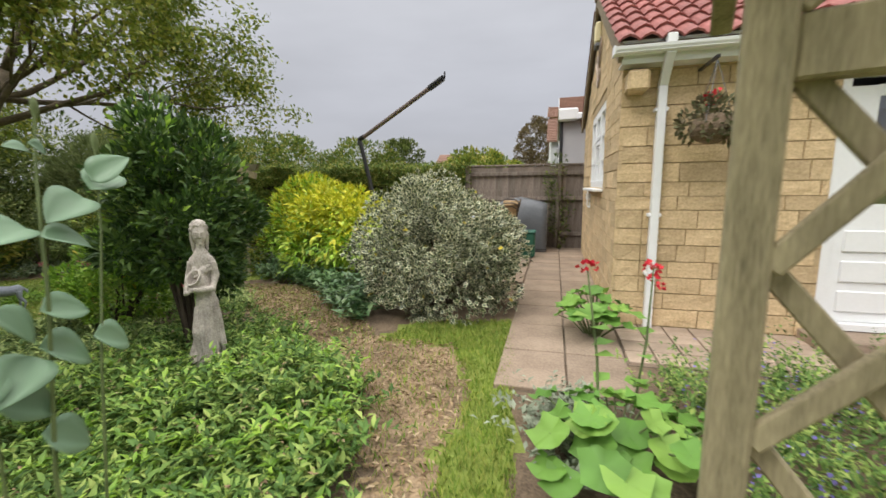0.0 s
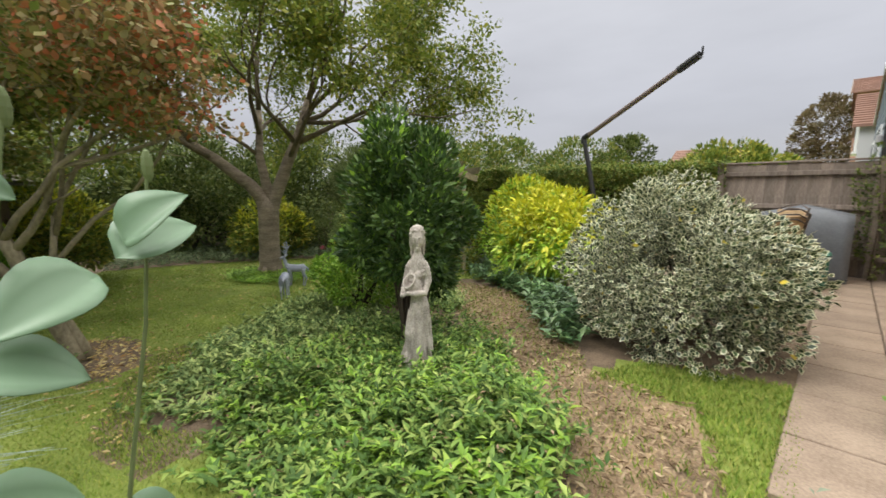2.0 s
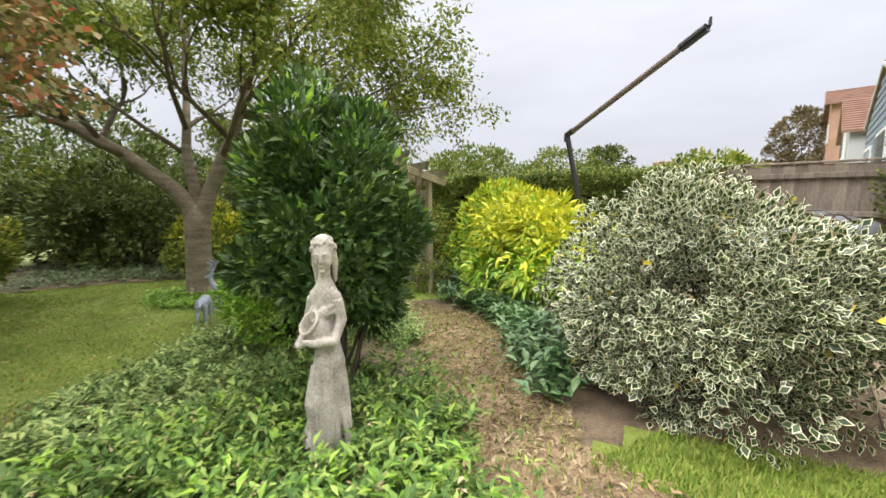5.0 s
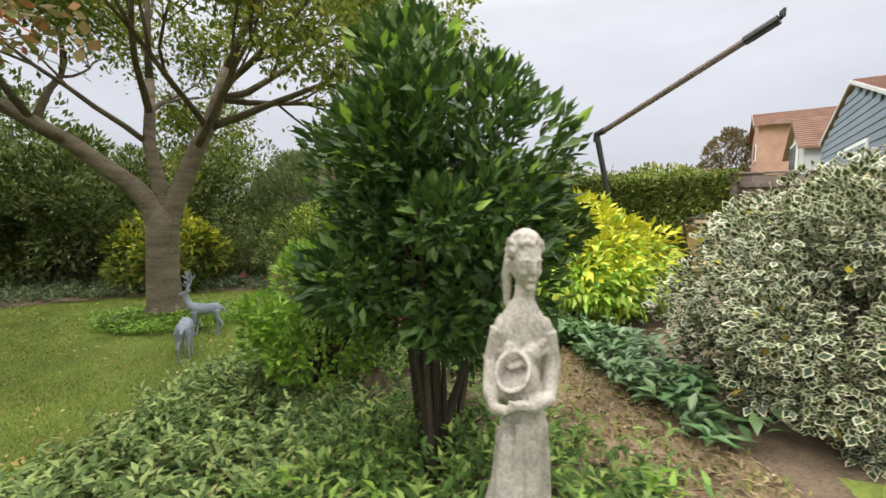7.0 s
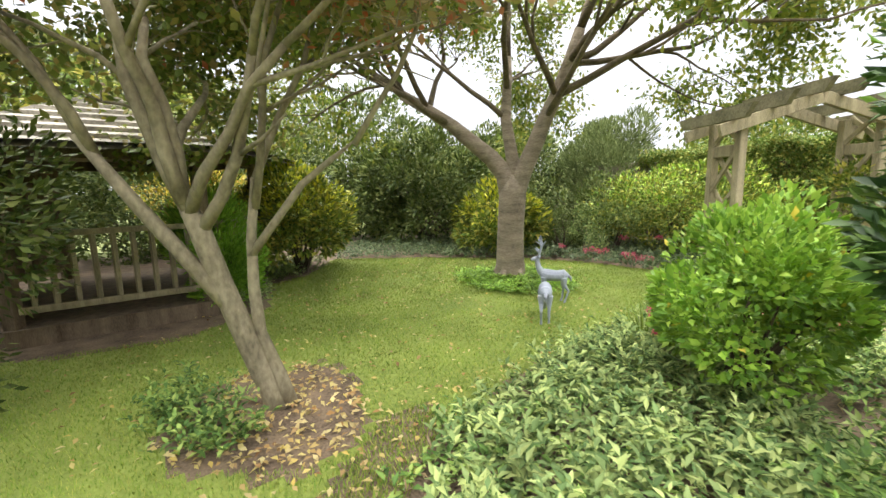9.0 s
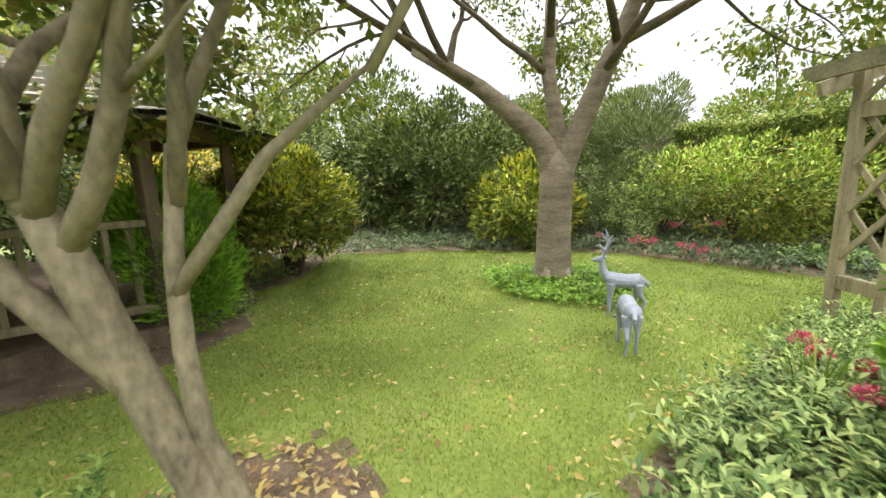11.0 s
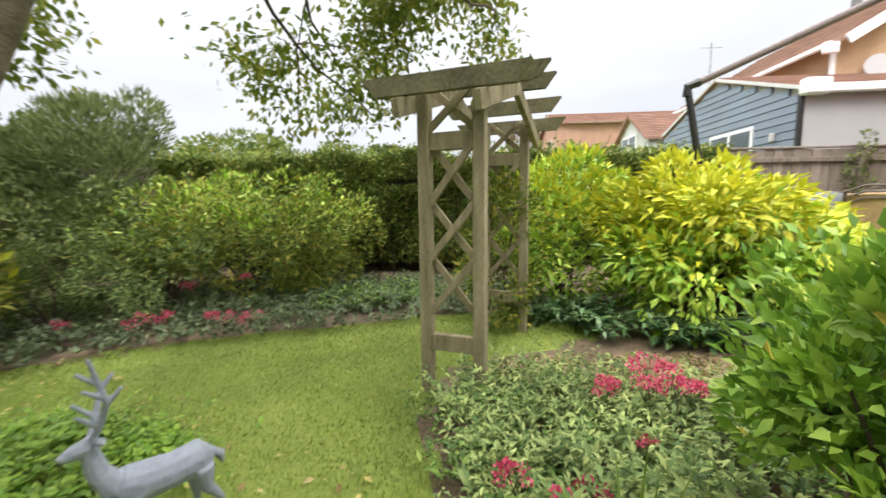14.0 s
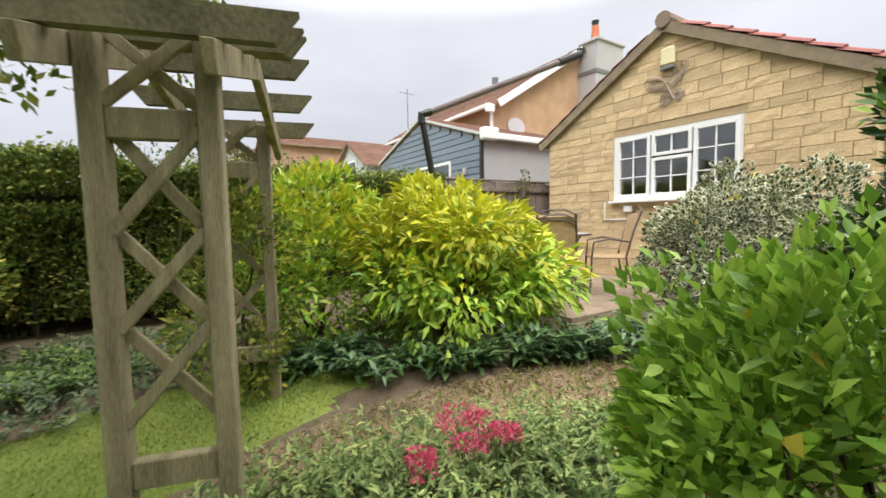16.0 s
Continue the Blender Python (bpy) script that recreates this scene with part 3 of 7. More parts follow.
def build_window(name, place, width, height, lights, label):
    """A white casement window: frame, mullions, sashes with glazing bars, panes and sill."""
    top = new(name)
    top.matrix_world = place
    tagged(top, label, "window", kind="structure")
    f = 0.06
    part("window_frame", boxes(((width / 2, 0.04, f / 2), (width, 0.07, f)), ((width / 2, 0.04, height - f / 2), (width, 0.07, f)), ((f / 2, 0.04, height / 2), (f, 0.068, height - 2 * f)), ((width - f / 2, 0.04, height / 2), (f, 0.068, height - 2 * f))), UPVC, top)
    part("window_sill", boxes(((width / 2, -0.03, -0.02), (width + 0.06, 0.16, 0.035), None, 0.008)), UPVC, top)
    for s0, s1, z0, z1, cols, rows in lights:
        sash = part("sash", boxes(((s0 + 0.02, 0.03, (z0 + z1) / 2), (0.045, 0.06, z1 - z0), None, 0.004), ((s1 - 0.02, 0.03, (z0 + z1) / 2), (0.045, 0.06, z1 - z0), None, 0.004), (((s0 + s1) / 2, 0.031, z0 + 0.02), (s1 - s0 - 0.09, 0.056, 0.045), None, 0.004), (((s0 + s1) / 2, 0.031, z1 - 0.02), (s1 - s0 - 0.09, 0.056, 0.045), None, 0.004)), UPVC, top)
        bm = bmesh.new()
        for i in range(1, cols):
            box(bm, (s0 + (s1 - s0) * i / cols, 0.028, (z0 + z1) / 2), (0.016, 0.02, z1 - z0 - 0.08))
        for j in range(1, rows):
            box(bm, ((s0 + s1) / 2, 0.027, z0 + (z1 - z0) * j / rows), (s1 - s0 - 0.08, 0.018, 0.016))
        part("glazing_bars", bm, UPVC, sash)
        pane = part("pane", boxes((((s0 + s1) / 2, 0.045, (z0 + z1) / 2), (s1 - s0 - 0.07, 0.006, z1 - z0 - 0.07))), GLASS, top)
        pane.visible_shadow = False
    return top


def west_place(b, z):
    """On the west wall, running south from b, facing out to the west."""
    p = plot(0, b, z)
    return pose(p.x, p.y, p.z, 0, 0, TURN - 90)


west = wall_panel("wall_west", [(0, EAVE), (WALL_B / 2, APEX), (WALL_B, EAVE)], (WALL_B - WIN[1], WALL_B - WIN[0], WIN[2], WIN[3]), 0.25, west_place(WALL_B, 0), MORTAR, "gable wall of honey-coloured rough-faced stone with a white window")
south = wall_panel("wall_south", [(0, EAVE), (LONG, EAVE)], DOOR, 0.25, plot_pose(0, 0), MORTAR, "house wall of honey-coloured stone blocks with a white door")
for nm, place, length in (("wall_north", plot_pose(LONG, WALL_B, 0, 180), LONG), ("wall_east", plot_pose(LONG, 0, 0, 90), WALL_B)):
    ob = part(nm, boxes(((length / 2, 0.13, EAVE / 2), (length - 0.52, 0.24, EAVE))), MORTAR)
    ob.matrix_world = place
    tagged(ob, "plain stone house wall turned away from the garden", "wall", kind="structure")
gable = raw("wall_gable", [plot(LONG - 0.25, 0.1, EAVE), plot(LONG - 0.25, WALL_B - 0.1, EAVE), plot(LONG - 0.25, WALL_B / 2, APEX - 0.1), plot(LONG, 0.1, EAVE), plot(LONG, WALL_B - 0.1, EAVE), plot(LONG, WALL_B / 2, APEX - 0.1)], [(0, 1, 2), (5, 4, 3), (0, 3, 4, 1), (1, 4, 5, 2), (2, 5, 3, 0)], MORTAR)
tagged(gable, "stone gable end on the far side of the house", "wall", kind="structure")
ceil = part("ceiling", boxes(((LONG / 2, WALL_B / 2, EAVE - 0.04), (LONG - 0.54, WALL_B - 0.54, 0.05))), RENDER_GREY)
ceil.matrix_world = plot_pose(0, 0)
tagged(ceil, "plain grey ceiling inside the bungalow", "ceiling", kind="structure")
fl = part("floor", boxes(((LONG / 2, WALL_B / 2, 0.06), (LONG - 0.54, WALL_B - 0.54, 0.08))), CURTAIN)
fl.matrix_world = plot_pose(0, 0)
tagged(fl, "dark floor inside the bungalow", "floor", kind="structure")
W, H = WIN[1] - WIN[0], WIN[3] - WIN[2]
third = W / 3
build_window("window_1", west_place(WIN[1], WIN[2]), W, H, [(0.05, third - 0.01, 0.05, H - 0.05, 2, 3), (third + 0.02, 2 * third - 0.02, 0.05, H * 0.60, 2, 2), (third + 0.02, 2 * third - 0.02, H * 0.63, H - 0.05, 2, 1), (2 * third + 0.01, W - 0.05, 0.05, H - 0.05, 2, 3)], "white casement window with glazing bars in the stone gable")


def build_door():
    x0, x1, z0, z1 = DOOR
    w, h = x1 - x0, z1 - z0
    top = new("door_1")
    top.matrix_world = plot_pose(x0, 0, z0)
    tagged(top, "closed white panelled plastic door with a small pane", "door", kind="structure")
    part("door_frame", boxes(((0.03, 0.05, h / 2), (0.06, 0.09, h)), ((w - 0.03, 0.05, h / 2), (0.06, 0.09, h)), ((w / 2, 0.05, h - 0.03), (w - 0.12, 0.088, 0.06)), ((w / 2, 0.03, 0.025), (w - 0.12, 0.14, 0.05))), UPVC, top)
    leaf = part("door_leaf", boxes(((w / 2, 0.06, 0.52), (w - 0.13, 0.05, 0.93)), ((0.16, 0.06, 1.42), (0.19, 0.05, 0.87)), ((w - 0.16, 0.06, 1.42), (0.19, 0.05, 0.87)), ((w / 2, 0.06, 1.82), (w - 0.5, 0.05, 0.08))), UPVC, top)
    for z in (0.22, 0.46, 0.70):
        part("raised_panel", boxes(((w / 2, 0.028, z), (w - 0.3, 0.02, 0.17), None, 0.008)), UPVC, leaf)
    pane = part("pane", boxes(((w / 2, 0.06, 1.38), (w - 0.5, 0.008, 0.80))), GLASS, top)
    pane.visible_shadow = False
    part("door_handle", boxes(((0.10, 0.02, 0.98), (0.03, 0.02, 0.20), None, 0.006), ((0.14, -0.005, 1.0), (0.11, 0.015, 0.02), None, 0.005)), UPVC, top, "white lever handle")
    part("door_step", boxes(((w / 2, -0.14, -0.055), (w + 0.2, 0.30, 0.09), None, 0.01)), SLAB, top, "pale stone door step")


build_door()


def build_roof():
    roof = thing("roof", *CORNER, TURN, label="pitched roof of red-brown interlocking concrete tiles", category="roof", kind="structure")
    over, rise = 0.22, (APEX - EAVE) / (WALL_B / 2)
    slope = math.atan(rise)
    for side in (1, -1):
        y0 = -over if side > 0 else WALL_B + over
        z0 = EAVE - over * rise
        bm = bmesh.new()
        pts = [(-0.07, y0, z0 + 0.03), (LONG + 0.07, y0, z0 + 0.03), (LONG + 0.07, WALL_B / 2, APEX + 0.03), (-0.07, WALL_B / 2, APEX + 0.03)]
        lo = [bm.verts.new(p) for p in pts]
        hi = [bm.verts.new((p[0], p[1], p[2] + 0.03)) for p in pts]
        bm.faces.new(lo), bm.faces.new(hi[::-1])
        for k in range(4):
            bm.faces.new((lo[k], hi[k], hi[(k + 1) % 4], lo[(k + 1) % 4]))
        part("roof_deck", bm, VERGE, roof)
    part("verge", boxes(*[((-0.06, WALL_B / 2 + s * (WALL_B / 4 + 0.1), (EAVE + APEX) / 2 - 0.06 * 1.0), (0.035, math.hypot(WALL_B / 2 + over, (WALL_B / 2 + over) * rise), 0.13), Matrix.Rotation(-s * slope, 4, "X")) for s in (1, -1)]), VERGE, roof, "brown verge board under the tile ends")
    # the wavy tiles, course by course, each overlapping the one below
    gauge, wide, cols = 0.30, 0.30, int((LONG + 0.14) / 0.30) + 1
    length = math.hypot(WALL_B / 2 + over, (WALL_B / 2 + over) * rise)
    n_rows = int((length - 0.06) / gauge)
    bm = bmesh.new()
    prof = [(0.0, 0.0), (0.03, 0.028), (0.075, 0.045), (0.12, 0.028), (0.15, 0.004), (0.18, 0.028), (0.225, 0.045), (0.27, 0.028), (0.298, 0.002)]
    lower = [bm.verts.new((x, 0, z + 0.028)) for x, z in prof]
    upper = [bm.verts.new((x, gauge + 0.05, z)) for x, z in prof]
    under = [bm.verts.new((x, 0, z + 0.010)) for x, z in prof]
    for k in range(len(prof) - 1):
        bm.faces.new((lower[k], lower[k + 1], upper[k + 1], upper[k]))
        bm.faces.new((under[k], under[k + 1], lower[k + 1], lower[k]))
    tile = bpy.data.meshes.new("roof_tile")
    bm.to_mesh(tile)
    bm.free()
    tile.materials.append(TILE)
    for side in (1, -1):
        for r in range(n_rows):
            for c in range(cols if side > 0 else 6):
                ob = new("roof_tile", tile)
                ob.parent = roof
                d = r * gauge
                if side > 0:
                    ob.matrix_local = pose(-0.09 + c * wide, -over - 0.03 + d * math.cos(slope), EAVE - over * rise + 0.06 + d * math.sin(slope), math.degrees(slope), 0, 0)
                else:
                    ob.matrix_local = pose(-0.09 + (c + 1) * wide, WALL_B + over + 0.03 - d * math.cos(slope), EAVE - over * rise + 0.06 + d * math.sin(slope), math.degrees(slope), 0, 180)
    for c in range(12):
        ridge = tubes(([(-0.1 + c * 0.45, WALL_B / 2, APEX + 0.08), (0.36 + c * 0.45, WALL_B / 2, APEX + 0.08)], 0.11, 10))
        part("ridge_tile", ridge, BROWN_TILE, roof)
    # gutters, fascias, downpipe
    g = thing("gutter", *plot(0, -0.30, EAVE - 0.16), TURN, label="white plastic gutter and fascia under the eaves", category="gutter")
    part("fascia", boxes(((LONG / 2, 0.12, 0.05), (LONG + 0.1, 0.02, 0.17))), UPVC, g)
    part("soffit", boxes(((LONG / 2, 0.20, -0.03), (LONG + 0.1, 0.16, 0.012))), UPVC, g)
    bm = bmesh.new()
    for a0, a1 in zip(range(8), range(1, 9)):
        t0, t1 = math.pi + math.pi * a0 / 8, math.pi + math.pi * a1 / 8
        quad = [(-0.12, 0.05 + 0.056 * math.cos(t0), 0.07 + 0.056 * math.sin(t0)), (-0.12, 0.05 + 0.056 * math.cos(t1), 0.07 + 0.056 * math.sin(t1))]
        v = [bm.verts.new(p) for p in quad] + [bm.verts.new((LONG + 0.1, p[1], p[2])) for p in quad[::-1]]
        bm.faces.new(v)
    box(bm, (-0.12, 0.05, 0.045), (0.012, 0.118, 0.065))
    tr = part("trough", bm, UPVC, g)
    so = tr.modifiers.new("thick", "SOLIDIFY")
    so.thickness = 0.004
    d = thing("downpipe", *plot(0.28, -0.06, 0.0), TURN, label="white square plastic downpipe fixed to the stone wall", category="downpipe")
    part("pipe", boxes(((0, 0, 1.02), (0.066, 0.066, 2.03), None, 0.006)), UPVC, d)
    part("offset_bend", boxes(((0, -0.09, 2.14), (0.066, 0.066, 0.30), Matrix.Rotation(radians(42), 4, "X"), 0.006), ((0, -0.19, 2.30), (0.07, 0.07, 0.12), None, 0.006)), UPVC, d)
    for z in (0.5, 1.0, 1.85):
        part("clip", boxes(((0, 0.012, z), (0.10, 0.074, 0.03), None, 0.004)), UPVC, d)
    ce = thing("corbel", *plot(0.02, -0.16, EAVE - 0.32), TURN, label="stone corbel block under the gutter end", category="corbel", kind="structure")
    part("block", boxes(((0.06, 0.08, 0.0), (0.16, 0.26, 0.16), None, 0.02)), STONE, ce)


build_roof()


# ---- neighbouring houses ----
def prism(name, a0, a1, b0, b1, z0, z1, mat, parent):
    return part(name, boxes((((a0 + a1) / 2, (b0 + b1) / 2, (z0 + z1) / 2), (a1 - a0, b1 - b0, z1 - z0))), mat, parent)


def gable_house(name, at, a_size, b_size, eave, apex, wall_mat, roof_mat, ridge_along, label, over=0.25, turn=0.0):
    """A house body with its gables and two roof slopes; the ridge runs along a or b."""
    h = thing(name, at.x, at.y, 0, TURN + turn, label=label, category="house")
    bm = bmesh.new()
    if ridge_along == "b":
        sec = [(0, 0), (a_size, 0), (a_size, eave), (a_size / 2, apex), (0, eave)]
        f = [bm.verts.new((s, 0, z)) for s, z in sec]
        k = [bm.verts.new((s, b_size, z)) for s, z in sec]
    else:
        sec = [(0, 0), (b_size, 0), (b_size, eave), (b_size / 2, apex), (0, eave)]
        f = [bm.verts.new((0, s, z)) for s, z in sec]
        k = [bm.verts.new((a_size, s, z)) for s, z in sec]
    bm.faces.new(f), bm.faces.new(k[::-1])
    for i in range(5):
        bm.faces.new((f[i], k[i], k[(i + 1) % 5], f[(i + 1) % 5]))
    part("wall", bm, wall_mat, h)
    half = (a_size if ridge_along == "b" else b_size) / 2
    run = b_size if ridge_along == "b" else a_size
    rise = (apex - eave) / half
    for side in (0, 1):
        bm = bmesh.new()
        n = 14
        line = []
        for i in range(n):
            e0, e1 = -over + (half + over) * i / n, -over + (half + over) * (i + 1) / n
            line += [(e0, eave + e0 * rise + 0.10), (e1, eave + e1 * rise + 0.06)]
        line += [(half, apex - 0.03), (-over, eave - over * rise + 0.02)]
        line = [(2 * half - e, z) for e, z in line] if side else line
        ends = []
        for far in (-over, run + over):
            ends.append([bm.verts.new((e, far, z) if ridge_along == "b" else (far, e, z)) for e, z in line])
        for k in range(len(line)):
            m = (k + 1) % len(line)
            bm.faces.new((ends[0][k], ends[1][k], ends[1][m], ends[0][m]))
        bm.faces.new(ends[0]), bm.faces.new(ends[1][::-1])
        part("roof", bm, roof_mat, h)
    return h


def small_window(h, centre, size, facing):
    """A far window: frame with a mullion, and a pane, on the wall that faces 'w' or 's'."""
    w, z = size
    if facing == "w":
        fr = part("window", boxes((centre, (0.06, w, z)), ((centre[0] - 0.01, centre[1], centre[2] - z / 2), (0.12, w + 0.1, 0.05))), UPVC, h)
        for s in (-1, 1):
            part("pane", boxes(((centre[0] - 0.02, centre[1] + s * w / 4, centre[2]), (0.04, w / 2 - 0.10, z - 0.14))), PANE_DARK, fr)
    else:
        fr = part("window", boxes((centre, (w, 0.06, z)), ((centre[0], centre[1] - 0.01, centre[2] - z / 2), (w + 0.1, 0.12, 0.05))), UPVC, h)
        for s in (-1, 1):
            part("pane", boxes(((centre[0] + s * w / 4, centre[1] - 0.02, centre[2]), (w / 2 - 0.10, 0.04, z - 0.14))), PANE_DARK, fr)
    return fr


OFF_WHITE = material("painted_boards", (0.55, 0.56, 0.58), 0.7, 0.06, 2, 30, 0.1)
PANE_DARK = material("far_window_pane", (0.10, 0.12, 0.14), 0.08, 0.1, 1, 10, 0.0)

# tan brick house with a broad chimney on its gable
big = gable_house("brick_house", Vector((5.3, 10.9, 0)), 7.2, 8.0, 4.15, 6.35, FAR_BRICK, FAR_TILE, "b", "two-storey tan brick house with a brown tiled roof")
part("chimney", boxes(((4.35, -0.35, 3.0), (1.5, 0.7, 6.0)), ((4.35, -0.35, 6.25), (1.3, 0.66, 0.55)), ((4.35, -0.35, 6.55), (1.42, 0.78, 0.10), None, 0.02)), RENDER_GREY, big, "grey rendered chimney breast")
part("lead_band", boxes(((4.35, -0.37, 5.55), (1.54, 0.72, 0.12)), ((3.85, 0.1, 6.4), (0.6, 0.5, 0.06))), LEAD, big)
pot = part("chimney_pot", tubes(([(4.0, -0.35, 6.6), (4.0, -0.35, 7.1)], [0.14, 0.11], 12)), CLAY, big, "orange clay chimney pot")
part("cowl", tubes(([(4.0, -0.35, 7.1), (4.0, -0.35, 7.25)], [0.09, 0.12], 10)), BLACK, pot)
part("bargeboard", boxes(((1.75, -0.27, 5.22), (4.1, 0.04, 0.2), Matrix.Rotation(-math.atan(2.2 / 3.6), 4, "Y"))), UPVC, big)
part("gutter", boxes(((-0.30, 4.0, 4.08), (0.11, 8.5, 0.10), None, 0.02), ((-0.28, -0.22, 4.0), (0.3, 0.1, 0.22), None, 0.02)), UPVC, big)
part("downpipe", boxes(((-0.1, -0.06, 2.3), (0.07, 0.07, 3.5))), UPVC, big)
part("satellite_dish", tubes(([(0.75, -0.05, 3.55), (0.7, -0.16, 3.58), (0.68, -0.24, 3.6)], [0.03, 0.20, 0.27], 14)), RENDER_GREY, big)
part("flue", boxes(((3.6, 4.2, 6.5), (0.18, 0.18, 0.5))), LEAD, big)
small_window(big, (-0.03, 3.6, 3.3), (1.2, 0.9), "w")
small_window(big, (-0.03, 6.2, 3.3), (1.2, 0.9), "w")
part("aerial", tubes(([(1.5, 8.0, 4.5), (1.5, 8.0, 7.0)], 0.02, 6), ([(1.1, 8.0, 6.8), (1.9, 8.0, 6.8)], 0.012, 5)), LEAD, big)

# blue-grey clad extension
ext = gable_house("clad_extension", Vector((2.62, 9.35, 0)), 3.6, 5.2, 2.72, 3.55, RENDER_GREY, FAR_TILE, "a", "single-storey extension clad in blue-grey boards", over=0.08)
for i in range(22):
    z = 0.2 + i * 0.145
    inset = max(0.0, (z + 0.145 - 2.72) / (3.55 - 2.72) * 2.6)
    if inset < 2.4:
        part("cladding_board", boxes(((-0.03, 2.6, z + 0.07), (0.035, 5.2 - 2 * inset, 0.135), Matrix.Rotation(radians(5), 4, "Y"))), CLADDING, ext)
part("corner_trim", boxes(((-0.03, 0.0, 1.35), (0.07, 0.07, 2.7))), BLACK, ext)
part("fascia", boxes(((1.9, -0.14, 2.70), (3.9, 0.10, 0.14), None, 0.02), ((0.1, -0.10, 2.74), (0.4, 0.2, 0.26), None, 0.03)), UPVC, ext)
part("verge_trim", boxes(((-0.08, 1.25, 3.16), (0.03, 2.75, 0.06), Matrix.Rotation(math.atan(0.83 / 2.6), 4, "X")), ((-0.08, 3.95, 3.16), (0.03, 2.75, 0.06), Matrix.Rotation(-math.atan(0.83 / 2.6), 4, "X"))), OFF_WHITE, ext)
small_window(ext, (-0.05, 1.9, 1.85), (1.5, 0.95), "w")
small_window(ext, (-0.05, 4.2, 1.75), (1.3, 0.95), "w")
part("wall_light", boxes(((-0.09, 0.55, 2.02), (0.08, 0.09, 0.16), None, 0.02)), RENDER_GREY, ext)
low = gable_house("white_lean_to", Vector((3.95, 14.9, 0)), 3.0, 3.0, 2.8, 3.7, OFF_WHITE, FAR_TILE, "a", "small white-painted house wing behind the extension", over=0.15)
small_window(low, (-0.04, 1.5, 2.6), (1.3, 0.9), "w")
small_window(low, (1.4, -0.04, 2.5), (1.2, 1.0), "s")

# orange brick house far behind the hedge
org = gable_house("orange_house", Vector((8.05, 29.3, 0)), 9.5, 7.0, 5.9, 7.1, ORANGE_BRICK, FAR_TILE, "a", "orange brick house with a brown tiled roof beyond the hedge")
part("bargeboard", boxes(((-0.27, 1.7, 6.45), (0.04, 3.9, 0.16), Matrix.Rotation(math.atan(1.3 / 3.5), 4, "X"))), BROWN_TILE, org)
part("gutter", boxes(((4.75, -0.3, 5.85), (8.0, 0.1, 0.12), None, 0.02)), BROWN_TILE, org)
small_window(org, (-0.03, 2.4, 4.6), (1.1, 1.0), "w")
rb = gable_house("red_roofed_bungalow", Vector((-0.2, 34.0, 0)), 5.0, 6.0, 2.2, 3.9, ORANGE_BRICK, FAR_TILE, "a", "bungalow with a red tiled roof far beyond the gardens")
small_window(rb, (2.0, -0.03, 1.6), (1.6, 1.0), "s")


# ---- fences ----
def fence(name, a0, a1, b, height, board, label, turn=0.0, at=None):
    length = a1 - a0
    p = at or plot(a0, b)
    f = thing(name, p.x, p.y, gnd(p.x, p.y) - 0.05, TURN + turn, label=label, category="fence")
    n = int(length / board)
    bm = bmesh.new()
    box(bm, (0, 0, height / 2), (board * 1.12, 0.016, height), None, 0.003)
    me = bpy.data.meshes.new("board")
    bm.to_mesh(me)
    bm.free()
    me.materials.append(FENCE)
    for i in range(n):
        ob = new("board", me)
        ob.parent = f
        ob.matrix_local = pose((i + 0.5) * board, 0.008 * (i % 2), rng.uniform(-0.02, 0.01), 0, 0, 4)
    for z in (0.35, height * 0.62, height - 0.15):
        part("rail", boxes(((length / 2, -0.035, z), (length, 0.04, 0.07), None, 0.006)), FENCE, f)
    for i in range(int(length / 1.8) + 1):
        part("post", boxes(((min(i * 1.8 + 0.05, length), -0.05, height / 2), (0.09, 0.09, height + 0.06), None, 0.006)), FENCE, f)
    part("capping", boxes(((length / 2, 0, height + 0.02), (length, 0.06, 0.03), None, 0.006)), FENCE, f)
    return f


fence("board_fence", -2.3, 3.4, 4.55, 1.68, 0.125, "weathered grey-brown close-board fence with rails")
fence("board_fence", 0, 4.2, 0, 1.75, 0.14, "dark weathered board fence behind the border", turn=6, at=Vector((-11.0, 11.75, 0)))


# ---- garden arches ----
ARCH_TURN = -33.0


